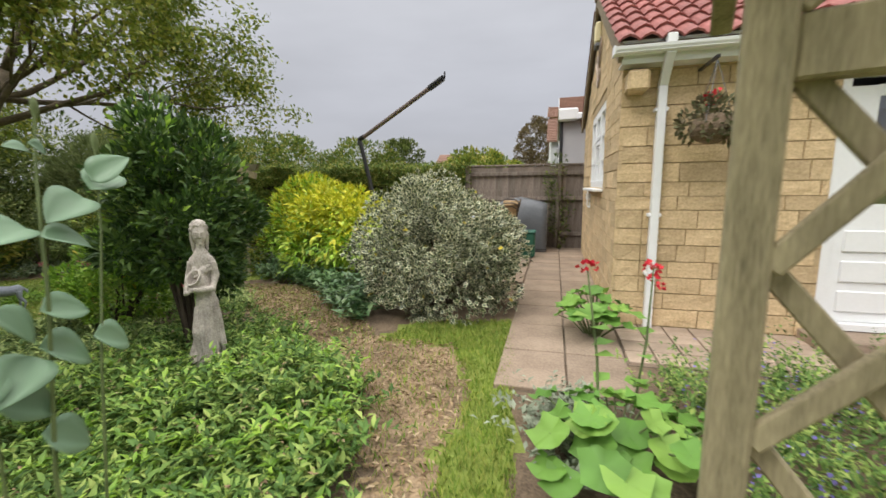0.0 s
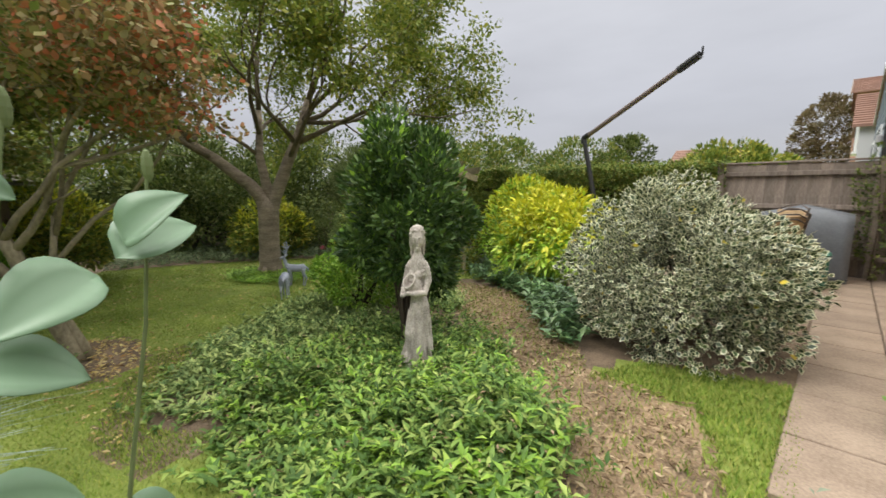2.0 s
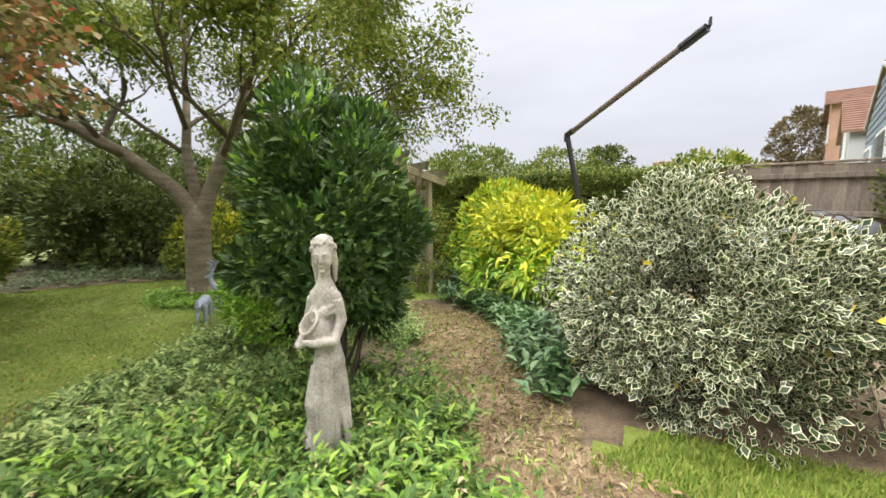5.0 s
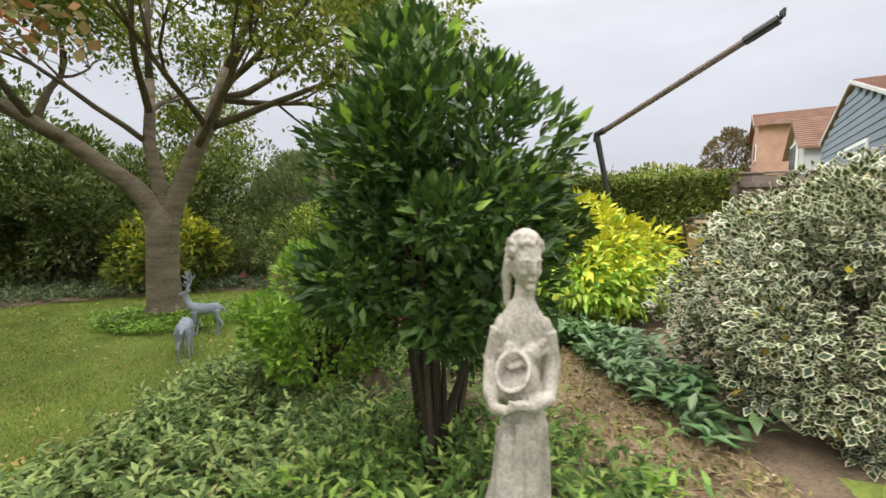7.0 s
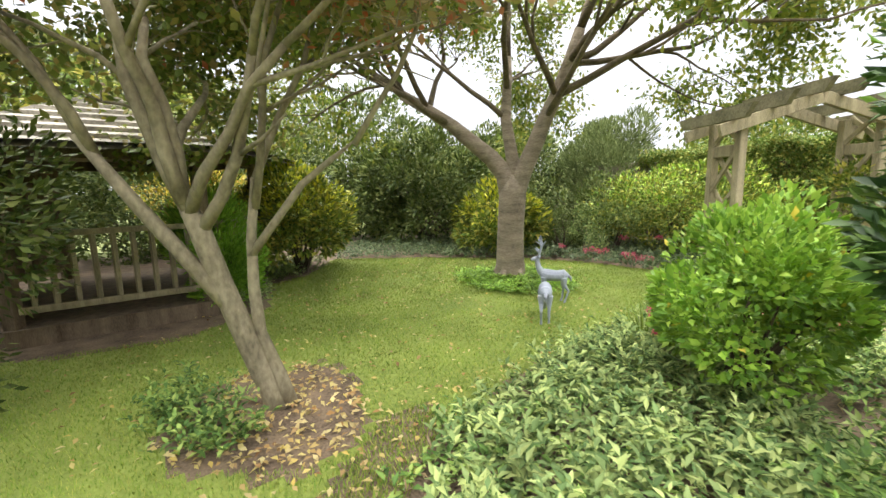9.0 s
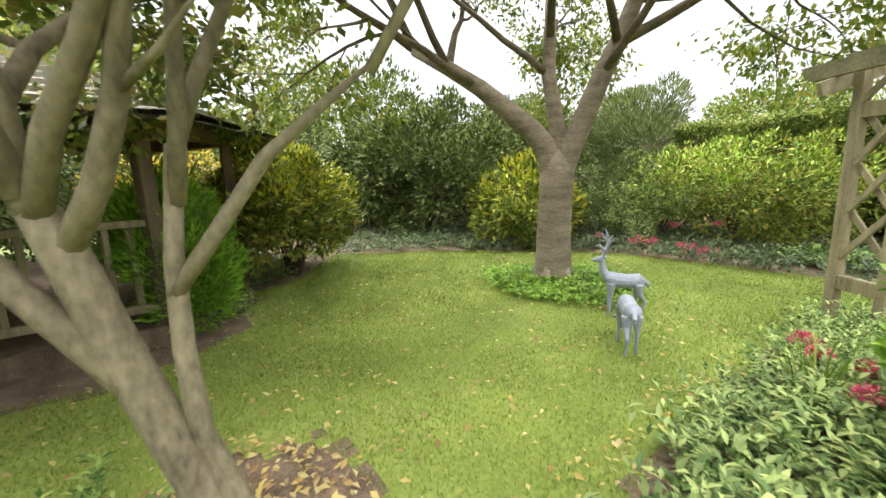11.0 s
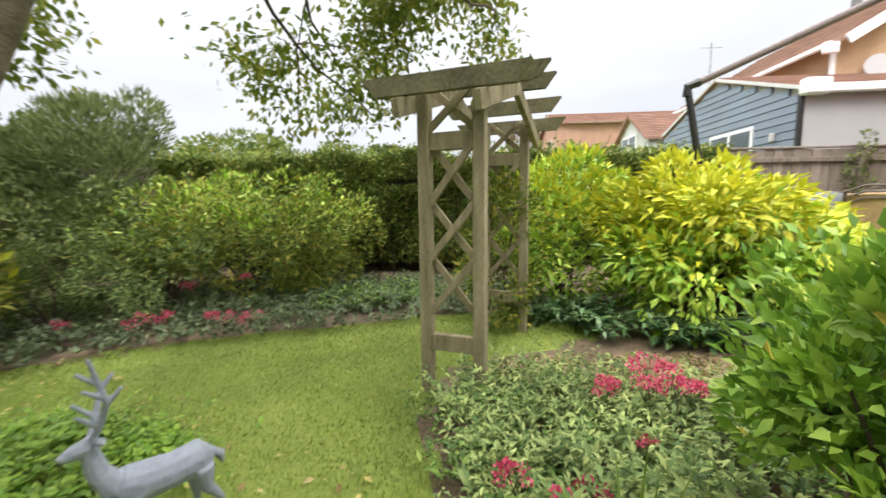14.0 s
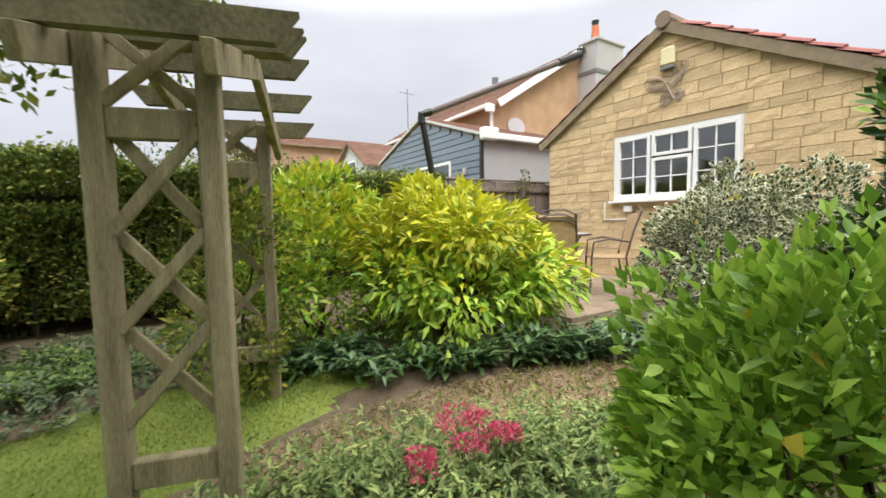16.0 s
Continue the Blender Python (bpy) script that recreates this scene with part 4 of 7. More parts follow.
def build_arch():
    """Posts at the corners, crossed braces in the side panels, pitched rafters and purlins. x runs along a panel, y from panel to panel."""
    cx, cy = -3.774, 6.39
    t = thing("garden_arch", cx, cy, -0.17, ARCH_TURN, label="weathered timber garden arch with trellis sides and pitched rafters", category="garden arch")
    P, Wd = 0.165, 0.62
    for sy in (-1, 1):
        for sx in (-1, 1):
            part("post", boxes(((sx * P, sy * Wd, 0.86), (0.07, 0.07, 1.78), None, 0.006)), TIMBER, t)
        for z in (1.47, 0.30):
            part("crossbar", boxes(((0, sy * Wd, z), (2 * P - 0.07, 0.045, 0.10), None, 0.005)), TIMBER, t)
        for z0, z1 in ((1.53, 1.77), (0.48, 0.80), (0.80, 1.12), (1.12, 1.46)):
            part("brace", bar((-P + 0.03, sy * Wd - 0.018, z0), (P - 0.03, sy * Wd - 0.018, z1), 0.022, 0.042), TIMBER, t)
            part("brace", bar((-P + 0.03, sy * Wd + 0.018, z1), (P - 0.03, sy * Wd + 0.018, z0), 0.022, 0.042), TIMBER, t)
    for sx in (-1, 1):
        for sy in (-1, 1):
            part("rafter", bar((sx * (P + 0.06), sy * 0.86, 1.62), (sx * (P + 0.06), sy * 0.01, 1.88), 0.04, 0.10), TIMBER, t)
    for y, z in ((-0.76, 1.755), (-0.44, 1.845), (-0.14, 1.94), (0.14, 1.94), (0.44, 1.845), (0.76, 1.755)):
        bm = bmesh.new()
        made = box(bm, (0, 0, 0), (0.94, 0.045, 0.10))
        for v in made:
            if v.co.z < 0 and abs(v.co.x) > 0.4:
                v.co.x *= 0.84
        bmesh.ops.transform(bm, matrix=Matrix.Translation((0, y, z)), verts=bm.verts)
        part("purlin", bm, TIMBER_TOP, t, "mossy weathered purlin with a raked end")
    return t


arch = build_arch()
copy_thing(arch, pose(0.10, 0.30, 0.0, 0, 0, ARCH_TURN))


# ---- parasol pole ----
def build_parasol():
    bx, by = -1.04, 7.13
    t = thing("cantilever_parasol", bx, by, 0, 0, label="bare cantilever parasol pole without its canopy", category="parasol")
    elbow, tip = Vector((-0.414, 0.086, 2.035)), Vector((0.957, -1.008, 2.735))
    part("base_plate", boxes(((0, 0, 0.03), (0.5, 0.5, 0.06), None, 0.02)), BLACK, t)
    part("mast", tubes(([(0, 0, 0.05), elbow], 0.034, 10)), BLACK, t)
    a = elbow.lerp(tip, 0.06)
    part("knuckle", tubes(([elbow - Vector((0, 0, 0.08)), elbow + Vector((0, 0, 0.01)), a], 0.042, 10)), BLACK, t)
    part("arm", tubes(([a, elbow.lerp(tip, 0.86)], 0.033, 10)), POLE_RED, t, "faded red-brown metal arm")
    end = part("arm_end", tubes(([elbow.lerp(tip, 0.86), tip], 0.044, 10)), BLACK, t)
    for k in range(3):
        part("stub", boxes(((tip.x + 0.02, tip.y - 0.03 + 0.03 * k, tip.z + 0.04), (0.02, 0.02, 0.07))), BLACK, end)


build_parasol()


# ---- statues ----
def sculpt(name, bm, mat, voxel, place, label, category, smooth=4):
    me = bpy.data.meshes.new(name)
    bm.to_mesh(me)
    bm.free()
    ob = finish(new(name, me), None, mat, True)
    rm = ob.modifiers.new("fuse", "REMESH")
    rm.mode, rm.voxel_size, rm.use_smooth_shade = "VOXEL", voxel, True
    sm = ob.modifiers.new("worn", "SMOOTH")
    sm.factor, sm.iterations = 0.5, smooth
    ob.matrix_world = place
    return tagged(ob, label, category)


def build_statue():
    """A draped standing figure on a low rock, its weight on one leg, with a small pot held against the waist."""
    bm = bmesh.new()
    rings = [(0.02, 0.0, 0.0, 0.082, 0.075), (0.10, 0.0, 0.0, 0.076, 0.070), (0.20, 0.005, 0.0, 0.071, 0.066), (0.32, 0.012, 0.0, 0.072, 0.066), (0.43, 0.014, 0.0, 0.078, 0.068), (0.53, 0.010, 0.005, 0.080, 0.066),
             (0.60, 0.002, 0.008, 0.068, 0.056), (0.67, -0.004, 0.008, 0.066, 0.054), (0.74, -0.006, 0.004, 0.076, 0.058), (0.80, -0.004, 0.002, 0.083, 0.056), (0.845, -0.002, 0.004, 0.076, 0.048), (0.88, 0.0, 0.006, 0.048, 0.038), (0.905, 0.0, 0.004, 0.032, 0.032), (0.96, 0.004, -0.002, 0.030, 0.031)]
    prev, n = None, 44
    for z, sx, sy, rx, ry in rings:
        ring = []
        for k in range(n):
            a = 2 * math.pi * k / n
            fold = 1 + (0.085 * math.sin(a * 9 + z * 7 + 1.5 * math.sin(z * 8)) if z < 0.58 else 0.03 * math.sin(a * 7 + z * 20) if z < 0.86 else 0)
            ring.append(bm.verts.new((sx + rx * fold * math.cos(a), sy + ry * fold * math.sin(a), z)))
        if prev:
            for k in range(n):
                bm.faces.new((prev[k], prev[(k + 1) % n], ring[(k + 1) % n], ring[k]))
        else:
            bm.faces.new(ring[::-1])
        prev = ring
    bm.faces.new(prev)
    # the rock at the feet and the bent knee under the cloth
    for c, r in (((0.0, 0.01, 0.03), (0.135, 0.11, 0.06)), ((-0.085, -0.02, 0.09), (0.06, 0.07, 0.10)), ((-0.125, 0.0, 0.05), (0.06, 0.06, 0.06)), ((0.07, 0.03, 0.08), (0.06, 0.06, 0.09))):
        ball(bm, c, r)
    tube(bm, [(-0.030, -0.03, 0.50), (-0.042, -0.082, 0.34), (-0.040, -0.060, 0.20), (-0.045, -0.075, 0.07)], [0.044, 0.040, 0.032, 0.036], 10)
    tube(bm, [(0.036, -0.02, 0.50), (0.040, -0.045, 0.30), (0.036, -0.055, 0.06)], [0.044, 0.036, 0.032], 10)
    for x0, x1, y in ((-0.075, -0.11, -0.02), (-0.01, 0.0, -0.078), (0.012, 0.014, -0.076), (0.062, 0.085, -0.03), (0.078, 0.115, 0.01), (-0.062, -0.085, -0.045)):
        tube(bm, [(x0 * 0.7, y * 0.9, 0.56), (x0, y - 0.012, 0.36), ((x0 + x1) / 2 + 0.01, y - 0.006, 0.20), (x1, y, 0.04)], [0.008, 0.013, 0.014, 0.018], 7)
    # cloth falling from the hip and trailing behind
    tube(bm, [(0.06, 0.02, 0.56), (0.080, 0.03, 0.42), (0.086, 0.035, 0.30), (0.110, 0.03, 0.20)], [0.020, 0.024, 0.024, 0.014], 8)
    tube(bm, [(-0.07, 0.02, 0.50), (-0.082, 0.01, 0.34), (-0.12, -0.01, 0.20), (-0.175, -0.02, 0.05)], [0.018, 0.022, 0.030, 0.036], 8)
    # bare shoulders, a band of cloth across the breast
    for s in (-1, 1):
        ball(bm, (s * 0.070, 0.004, 0.815), (0.030, 0.032, 0.036), seg=12, rings=8)
        ball(bm, (s * 0.034, -0.048, 0.755), (0.030, 0.022, 0.030), seg=12, rings=8)
    tube(bm, [(-0.09, 0.0, 0.755), (-0.04, -0.058, 0.735), (0.03, -0.060, 0.765), (0.085, -0.01, 0.79)], [0.014, 0.010, 0.010, 0.014], 8)
    tube(bm, [(-0.085, 0.0, 0.735), (-0.03, -0.062, 0.715), (0.04, -0.060, 0.742), (0.088, -0.008, 0.765)], [0.013, 0.009, 0.009, 0.013], 8)
    # the head, turned to its left, with a mass of curls falling to the shoulder
    h = Matrix.Translation((0.006, -0.006, 1.005)) @ Matrix.Rotation(radians(30), 4, "Z") @ Matrix.Rotation(radians(12), 4, "X")
    turn = h.to_3x3().to_4x4()
    ball(bm, h @ Vector((0, -0.008, -0.004)), (0.048, 0.056, 0.070), turn)
    ball(bm, h @ Vector((0, 0.016, 0.026)), (0.058, 0.058, 0.056), turn)
    for k in range(95):
        a, e = rng.uniform(0, 2 * math.pi), rng.uniform(-0.5, 1.45)
        d = Vector((math.cos(a) * math.cos(e), math.sin(a) * math.cos(e), math.sin(e)))
        if d.y < -0.30 and d.z < 0.55:
            continue
        ball(bm, h @ Vector((0.059 * d.x, 0.016 + 0.059 * d.y, 0.026 + 0.056 * d.z)), (0.013, 0.013, 0.010), seg=7, rings=5)
    for s in (-1, 1):
        tube(bm, [h @ Vector((s * 0.046, 0.028, 0.0)), h @ Vector((s * 0.050, 0.034, -0.05)), h @ Vector((s * 0.046, 0.026, -0.105)), h @ Vector((s * 0.050, 0.020, -0.135))], [0.020, 0.019, 0.015, 0.008], 8)
        ball(bm, h @ Vector((s * 0.019, -0.050, 0.010)), (0.010, 0.007, 0.004), turn, seg=8, rings=6)
        tube(bm, [h @ Vector((s * 0.007, -0.060, 0.022)), h @ Vector((s * 0.032, -0.050, 0.021))], 0.0045, 6)
        ball(bm, h @ Vector((s * 0.024, -0.046, -0.016)), (0.014, 0.010, 0.014), turn, seg=8, rings=6)
    tube(bm, [h @ Vector((0, -0.061, 0.018)), h @ Vector((0, -0.074, -0.012))], [0.005, 0.009], 7)
    ball(bm, h @ Vector((0, -0.060, -0.034)), (0.014, 0.007, 0.005), turn, seg=8, rings=6)
    ball(bm, h @ Vector((0, -0.052, -0.056)), (0.017, 0.014, 0.013), turn, seg=8, rings=6)
    # the pot, tipped forwards and to its right, ringed under the rim
    m = Matrix.Translation((-0.020, -0.095, 0.715)) @ Matrix.Rotation(radians(-14), 4, "Z") @ Matrix.Rotation(radians(50), 4, "X")
    seg = 30
    prof = [(0.018, -0.135), (0.050, -0.125), (0.068, -0.095), (0.074, -0.060), (0.070, -0.030), (0.058, -0.012), (0.055, -0.004), (0.062, 0.002), (0.062, 0.014), (0.050, 0.014), (0.046, -0.010), (0.044, -0.040), (0.012, -0.048)]
    rr = [[bm.verts.new(m @ Vector((r * math.cos(2 * math.pi * k / seg), r * math.sin(2 * math.pi * k / seg), z))) for k in range(seg)] for r, z in prof]
    for r, s in zip(rr, rr[1:]):
        for k in range(seg):
            bm.faces.new((r[k], r[(k + 1) % seg], s[(k + 1) % seg], s[k]))
    bm.faces.new(rr[0][::-1]), bm.faces.new(rr[-1])
    # both arms round the pot, the hands meeting on its front
    tube(bm, [(0.082, 0.0, 0.81), (0.100, 0.006, 0.72), (0.092, -0.045, 0.635), (0.040, -0.130, 0.640), (0.0, -0.158, 0.652)], [0.030, 0.029, 0.026, 0.018, 0.013], 10)
    tube(bm, [(-0.082, 0.0, 0.81), (-0.104, -0.004, 0.72), (-0.100, -0.055, 0.640), (-0.070, -0.130, 0.622), (-0.030, -0.158, 0.634)], [0.030, 0.030, 0.027, 0.019, 0.013], 10)
    for k in range(4):
        tube(bm, [(0.004, -0.156, 0.656 - 0.008 * k), (-0.028, -0.160, 0.660 - 0.008 * k)], [0.006, 0.004], 5)
    return sculpt("stone_statue", bm, CAST_STONE, 0.0048, pose(-1.82, 2.96, -0.035, 0, 0, 2) @ Matrix.Diagonal((0.83, 0.9, 1.0, 1.0)), "weathered grey stone garden statue holding a shallow pot", "statue", 2)


build_statue()


def build_deer(name, grazing, place, label):
    bm = bmesh.new()
    tube(bm, [(-0.17, 0, 0.30), (-0.13, 0, 0.315), (-0.04, 0, 0.305), (0.06, 0, 0.31), (0.12, 0, 0.33), (0.15, 0, 0.34)], [0.035, 0.068, 0.066, 0.072, 0.06, 0.03], 12)
    for sx, sy, kick in ((-0.13, 0.04, -0.035), (-0.12, -0.04, 0.02), (0.10, 0.04, 0.02), (0.11, -0.04, -0.02)):
        tube(bm, [(sx, sy, 0.29), (sx + kick * 0.2, sy, 0.20), (sx + kick - (0.02 if sx < 0 else 0), sy, 0.13), (sx + kick * 0.6, sy, 0.03), (sx + kick * 0.6 + 0.012, sy, -0.012)], [0.04, 0.026, 0.014, 0.011, 0.015], 8)
    if grazing:
        tube(bm, [(0.13, 0, 0.33), (0.19, 0, 0.27), (0.23, 0, 0.18), (0.245, 0, 0.12)], [0.045, 0.036, 0.03, 0.03], 9)
        tube(bm, [(0.235, 0, 0.135), (0.26, 0, 0.08), (0.275, 0, 0.04)], [0.032, 0.026, 0.014], 9)
        ears = (0.235, 0.15)
    else:
        tube(bm, [(0.13, 0, 0.33), (0.17, 0, 0.40), (0.185, 0, 0.47), (0.19, 0, 0.50)], [0.05, 0.036, 0.03, 0.03], 9)
        tube(bm, [(0.18, 0, 0.505), (0.225, 0, 0.50), (0.265, 0, 0.488)], [0.034, 0.027, 0.014], 9)
        ears = (0.175, 0.52)
    for s in (-1, 1):
        tube(bm, [(ears[0], s * 0.02, ears[1]), (ears[0] - 0.015, s * 0.055, ears[1] + 0.012), (ears[0] - 0.02, s * 0.085, ears[1] + 0.012)], [0.009, 0.016, 0.005], 7)
        if not grazing:
            tube(bm, [(0.18, s * 0.015, 0.525), (0.155, s * 0.05, 0.59), (0.135, s * 0.08, 0.67), (0.16, s * 0.075, 0.78)], [0.013, 0.012, 0.010, 0.008], 6)
            tube(bm, [(0.16, s * 0.045, 0.58), (0.215, s * 0.06, 0.64)], [0.011, 0.008], 6)
            tube(bm, [(0.142, s * 0.07, 0.65), (0.095, s * 0.085, 0.71)], [0.010, 0.008], 6)
            tube(bm, [(0.14, s * 0.075, 0.68), (0.195, s * 0.095, 0.73)], [0.010, 0.008], 6)
    tube(bm, [(-0.17, 0, 0.32), (-0.205, 0, 0.29), (-0.21, 0, 0.25)], [0.018, 0.02, 0.008], 7)
    return sculpt(name, bm, DEER_PAINT, 0.005, place, label, "deer ornament", 3)


build_deer("deer_ornament", False, pose(-5.28, 4.97, -0.165, 0, 0, 216) @ Matrix.Scale(0.87, 4), "blue-grey painted stag ornament with antlers standing on the lawn")
build_deer("deer_ornament", True, pose(-4.92, 4.44, -0.172, 0, 0, 132) @ Matrix.Scale(0.86, 4), "blue-grey painted doe ornament grazing on the lawn")


# ---- trees ----
def grow(bm, p, d, length, r, depth, tips, spread, lift, twist=0.35, sides=7, room=None):
    """A limb that bends, tapers and forks; the ends of the thin ones carry leaves."""
    pts, rad, q = [Vector(p)], [r], Vector(p)
    d = d.normalized()
    steps = 4
    for i in range(steps):
        d = (d + Vector((rng.normal(0, twist * 0.3), rng.normal(0, twist * 0.3), rng.normal(0, twist * 0.2) + lift * 0.12))).normalized()
        q = q + d * (length / steps)
        if room and len(pts) > 1 and not room(q):
            break
        pts.append(q.copy())
        rad.append(r * (1 - 0.45 * (i + 1) / steps))
        if depth <= 2:
            tips.append((q.copy(), d.copy(), depth))
    if len(pts) < 3:
        return pts
    if len(pts) < steps + 1:
        rad[-1], rad[-2] = 0.003, rad[-2] * 0.7
    tube(bm, pts, rad, max(4, sides), depth > 2)
    if depth == 0 or len(pts) < steps + 1:
        return pts
    kids = 3
    for k in range(kids):
        at = pts[-1] if k == 0 else pts[rng.integers(2, steps + 1)]
        a = d.orthogonal().normalized()
        a.rotate(Matrix.Rotation(rng.uniform(0, 2 * math.pi), 3, d))
        nd = (d * (1.0 if k == 0 else 0.75) + a * spread * rng.uniform(0.6, 1.2) * (0.4 if k == 0 else 1.0)).normalized()
        grow(bm, at, nd, length * rng.uniform(0.62, 0.82), r * (0.55 if k == 0 else 0.42), depth - 1, tips, spread, lift, twist, sides - 1, room)
    return pts


def crown_leaves(tips, per, size, spread, droop=0.35, width=0.45, full=False):
    p = np.array([t[0] for t in tips])
    w = np.array([t[1] for t in tips])
    n = len(p) * per
    idx = np.repeat(np.arange(len(p)), per)
    pts = p[idx] + rng.normal(0, spread, (n, 3)) * np.array([1, 1, 0.7])
    way = unit(w[idx] * 0.6 + rng.normal(0, 0.8, (n, 3)) + np.array([0, 0, -droop]))
    up = np.array([0, 0, 1.0]) + rng.normal(0, 0.5, (n, 3))
    return pts, way, up, size * rng.uniform(0.6, 1.3, n)


def build_cherry():
    x, y = -6.22, 5.27
    z = gnd(x, y) - 0.08
    t = thing("cherry_tree", x, y, z, 0, label="mature cherry tree with a thick ringed trunk forking into three limbs", category="tree")
    bm = bmesh.new()
    tube(bm, [(0, 0, 0), (0.0, 0, 0.08), (0.0, 0.0, 0.30), (0.0, 0.0, 0.60), (0.01, 0.01, 0.92), (0.02, 0.015, 1.14), (0.02, 0.02, 1.28), (0.02, 0.02, 1.38)], [0.215, 0.195, 0.176, 0.164, 0.164, 0.168, 0.135, 0.05], 22)
    for a in np.linspace(0, 6.28, 6)[:-1]:
        tube(bm, [(0.13 * math.cos(a), 0.13 * math.sin(a), 0.20), (0.22 * math.cos(a), 0.22 * math.sin(a), 0.03), (0.30 * math.cos(a), 0.30 * math.sin(a), -0.06)], [0.06, 0.045, 0.02], 7)
    part("trunk", bm, BARK, t, "grey-brown bark with horizontal rings", True)
    tips = []

    def room(q):
        return q.z > 1.62 + 0.20 * max(0.0, q.x - 0.2) and q.x - 1.6 < 0.44 * (q.y + 1.47) and q.x + 0.264 * (q.y + 4.61) < 5.7
    boughs = [[(0.0, 0.0, 0.96), (-0.02, -0.02, 1.18), (-0.06, -0.05, 1.38), (-0.19, -0.15, 1.58), (-0.39, -0.32, 1.80), (-0.56, -0.46, 1.99), (-0.80, -0.66, 2.20), (-1.10, -0.86, 2.42)],
              [(0.0, 0.02, 0.98), (0.0, 0.03, 1.22), (0.01, 0.04, 1.46), (-0.03, 0.02, 1.72), (-0.09, 0.0, 2.05), (-0.13, 0.06, 2.40), (-0.18, 0.12, 2.80)],
              [(0.03, 0.02, 0.94), (0.06, 0.05, 1.18), (0.12, 0.10, 1.41), (0.22, 0.18, 1.70), (0.31, 0.26, 2.01), (0.40, 0.34, 2.26), (0.52, 0.40, 2.60), (0.62, 0.46, 2.95)]]
    thick = (0.132, 0.10, 0.126)
    for pts, r in zip(boughs, thick):
        n = len(pts) - 1
        part("limb", tubes((pts, [r * (1 - 0.52 * k / n) for k in range(n + 1)], 14)), BARK, t, smooth=True)
    shoots = [(0, 7, (-0.9, -0.6, 0.7), 1.3, 0.05), (0, 6, (-0.6, 0.5, 0.8), 1.2, 0.045), (0, 5, (-0.3, -1.0, 0.5), 1.3, 0.045), (0, 6, (0.2, -0.9, 0.9), 1.2, 0.04), (0, 7, (-0.2, -0.4, 1.2), 1.2, 0.045),
              (1, 6, (-0.3, 0.2, 1.2), 1.3, 0.042), (1, 5, (-0.7, 0.8, 0.6), 1.3, 0.04), (1, 5, (0.3, -0.8, 0.8), 1.3, 0.04), (1, 4, (-0.4, -0.6, 0.7), 1.1, 0.036),
              (2, 7, (0.4, 0.2, 1.2), 1.3, 0.05), (2, 5, (1.0, 0.72, 0.30), 1.5, 0.052), (2, 6, (0.5, 1.1, 0.5), 1.4, 0.045), (2, 4, (0.9, -0.2, 0.62), 1.15, 0.042), (2, 6, (0.8, 0.1, 0.75), 1.3, 0.045),
              (2, 7, (-0.1, 0.9, 0.8), 1.3, 0.042), (2, 6, (0.95, 0.9, 0.12), 1.3, 0.04), (2, 5, (0.5, -0.9, 0.6), 1.2, 0.04)]
    for b, k, d, length, r in shoots:
        bm = bmesh.new()
        grow(bm, boughs[b][k], Vector(d), length, r, 4, tips, 0.6, 0.02, 0.45, 8, room)
        part("branch", bm, LIMB_BARK, t, smooth=True)
    pts, way, up, size = crown_leaves(tips, 12, 0.085, 0.13, 0.55)
    keep = np.array([room(Vector(p) + Vector((0, 0, 0.06))) for p in pts])
    leaves("crown", [leaf_arrays(pts[keep], way[keep], up[keep], size[keep], 0.5, 0.1, 0.1, False)], L_CHERRY, t, "thinning green and yellowing leaves")


build_cherry()


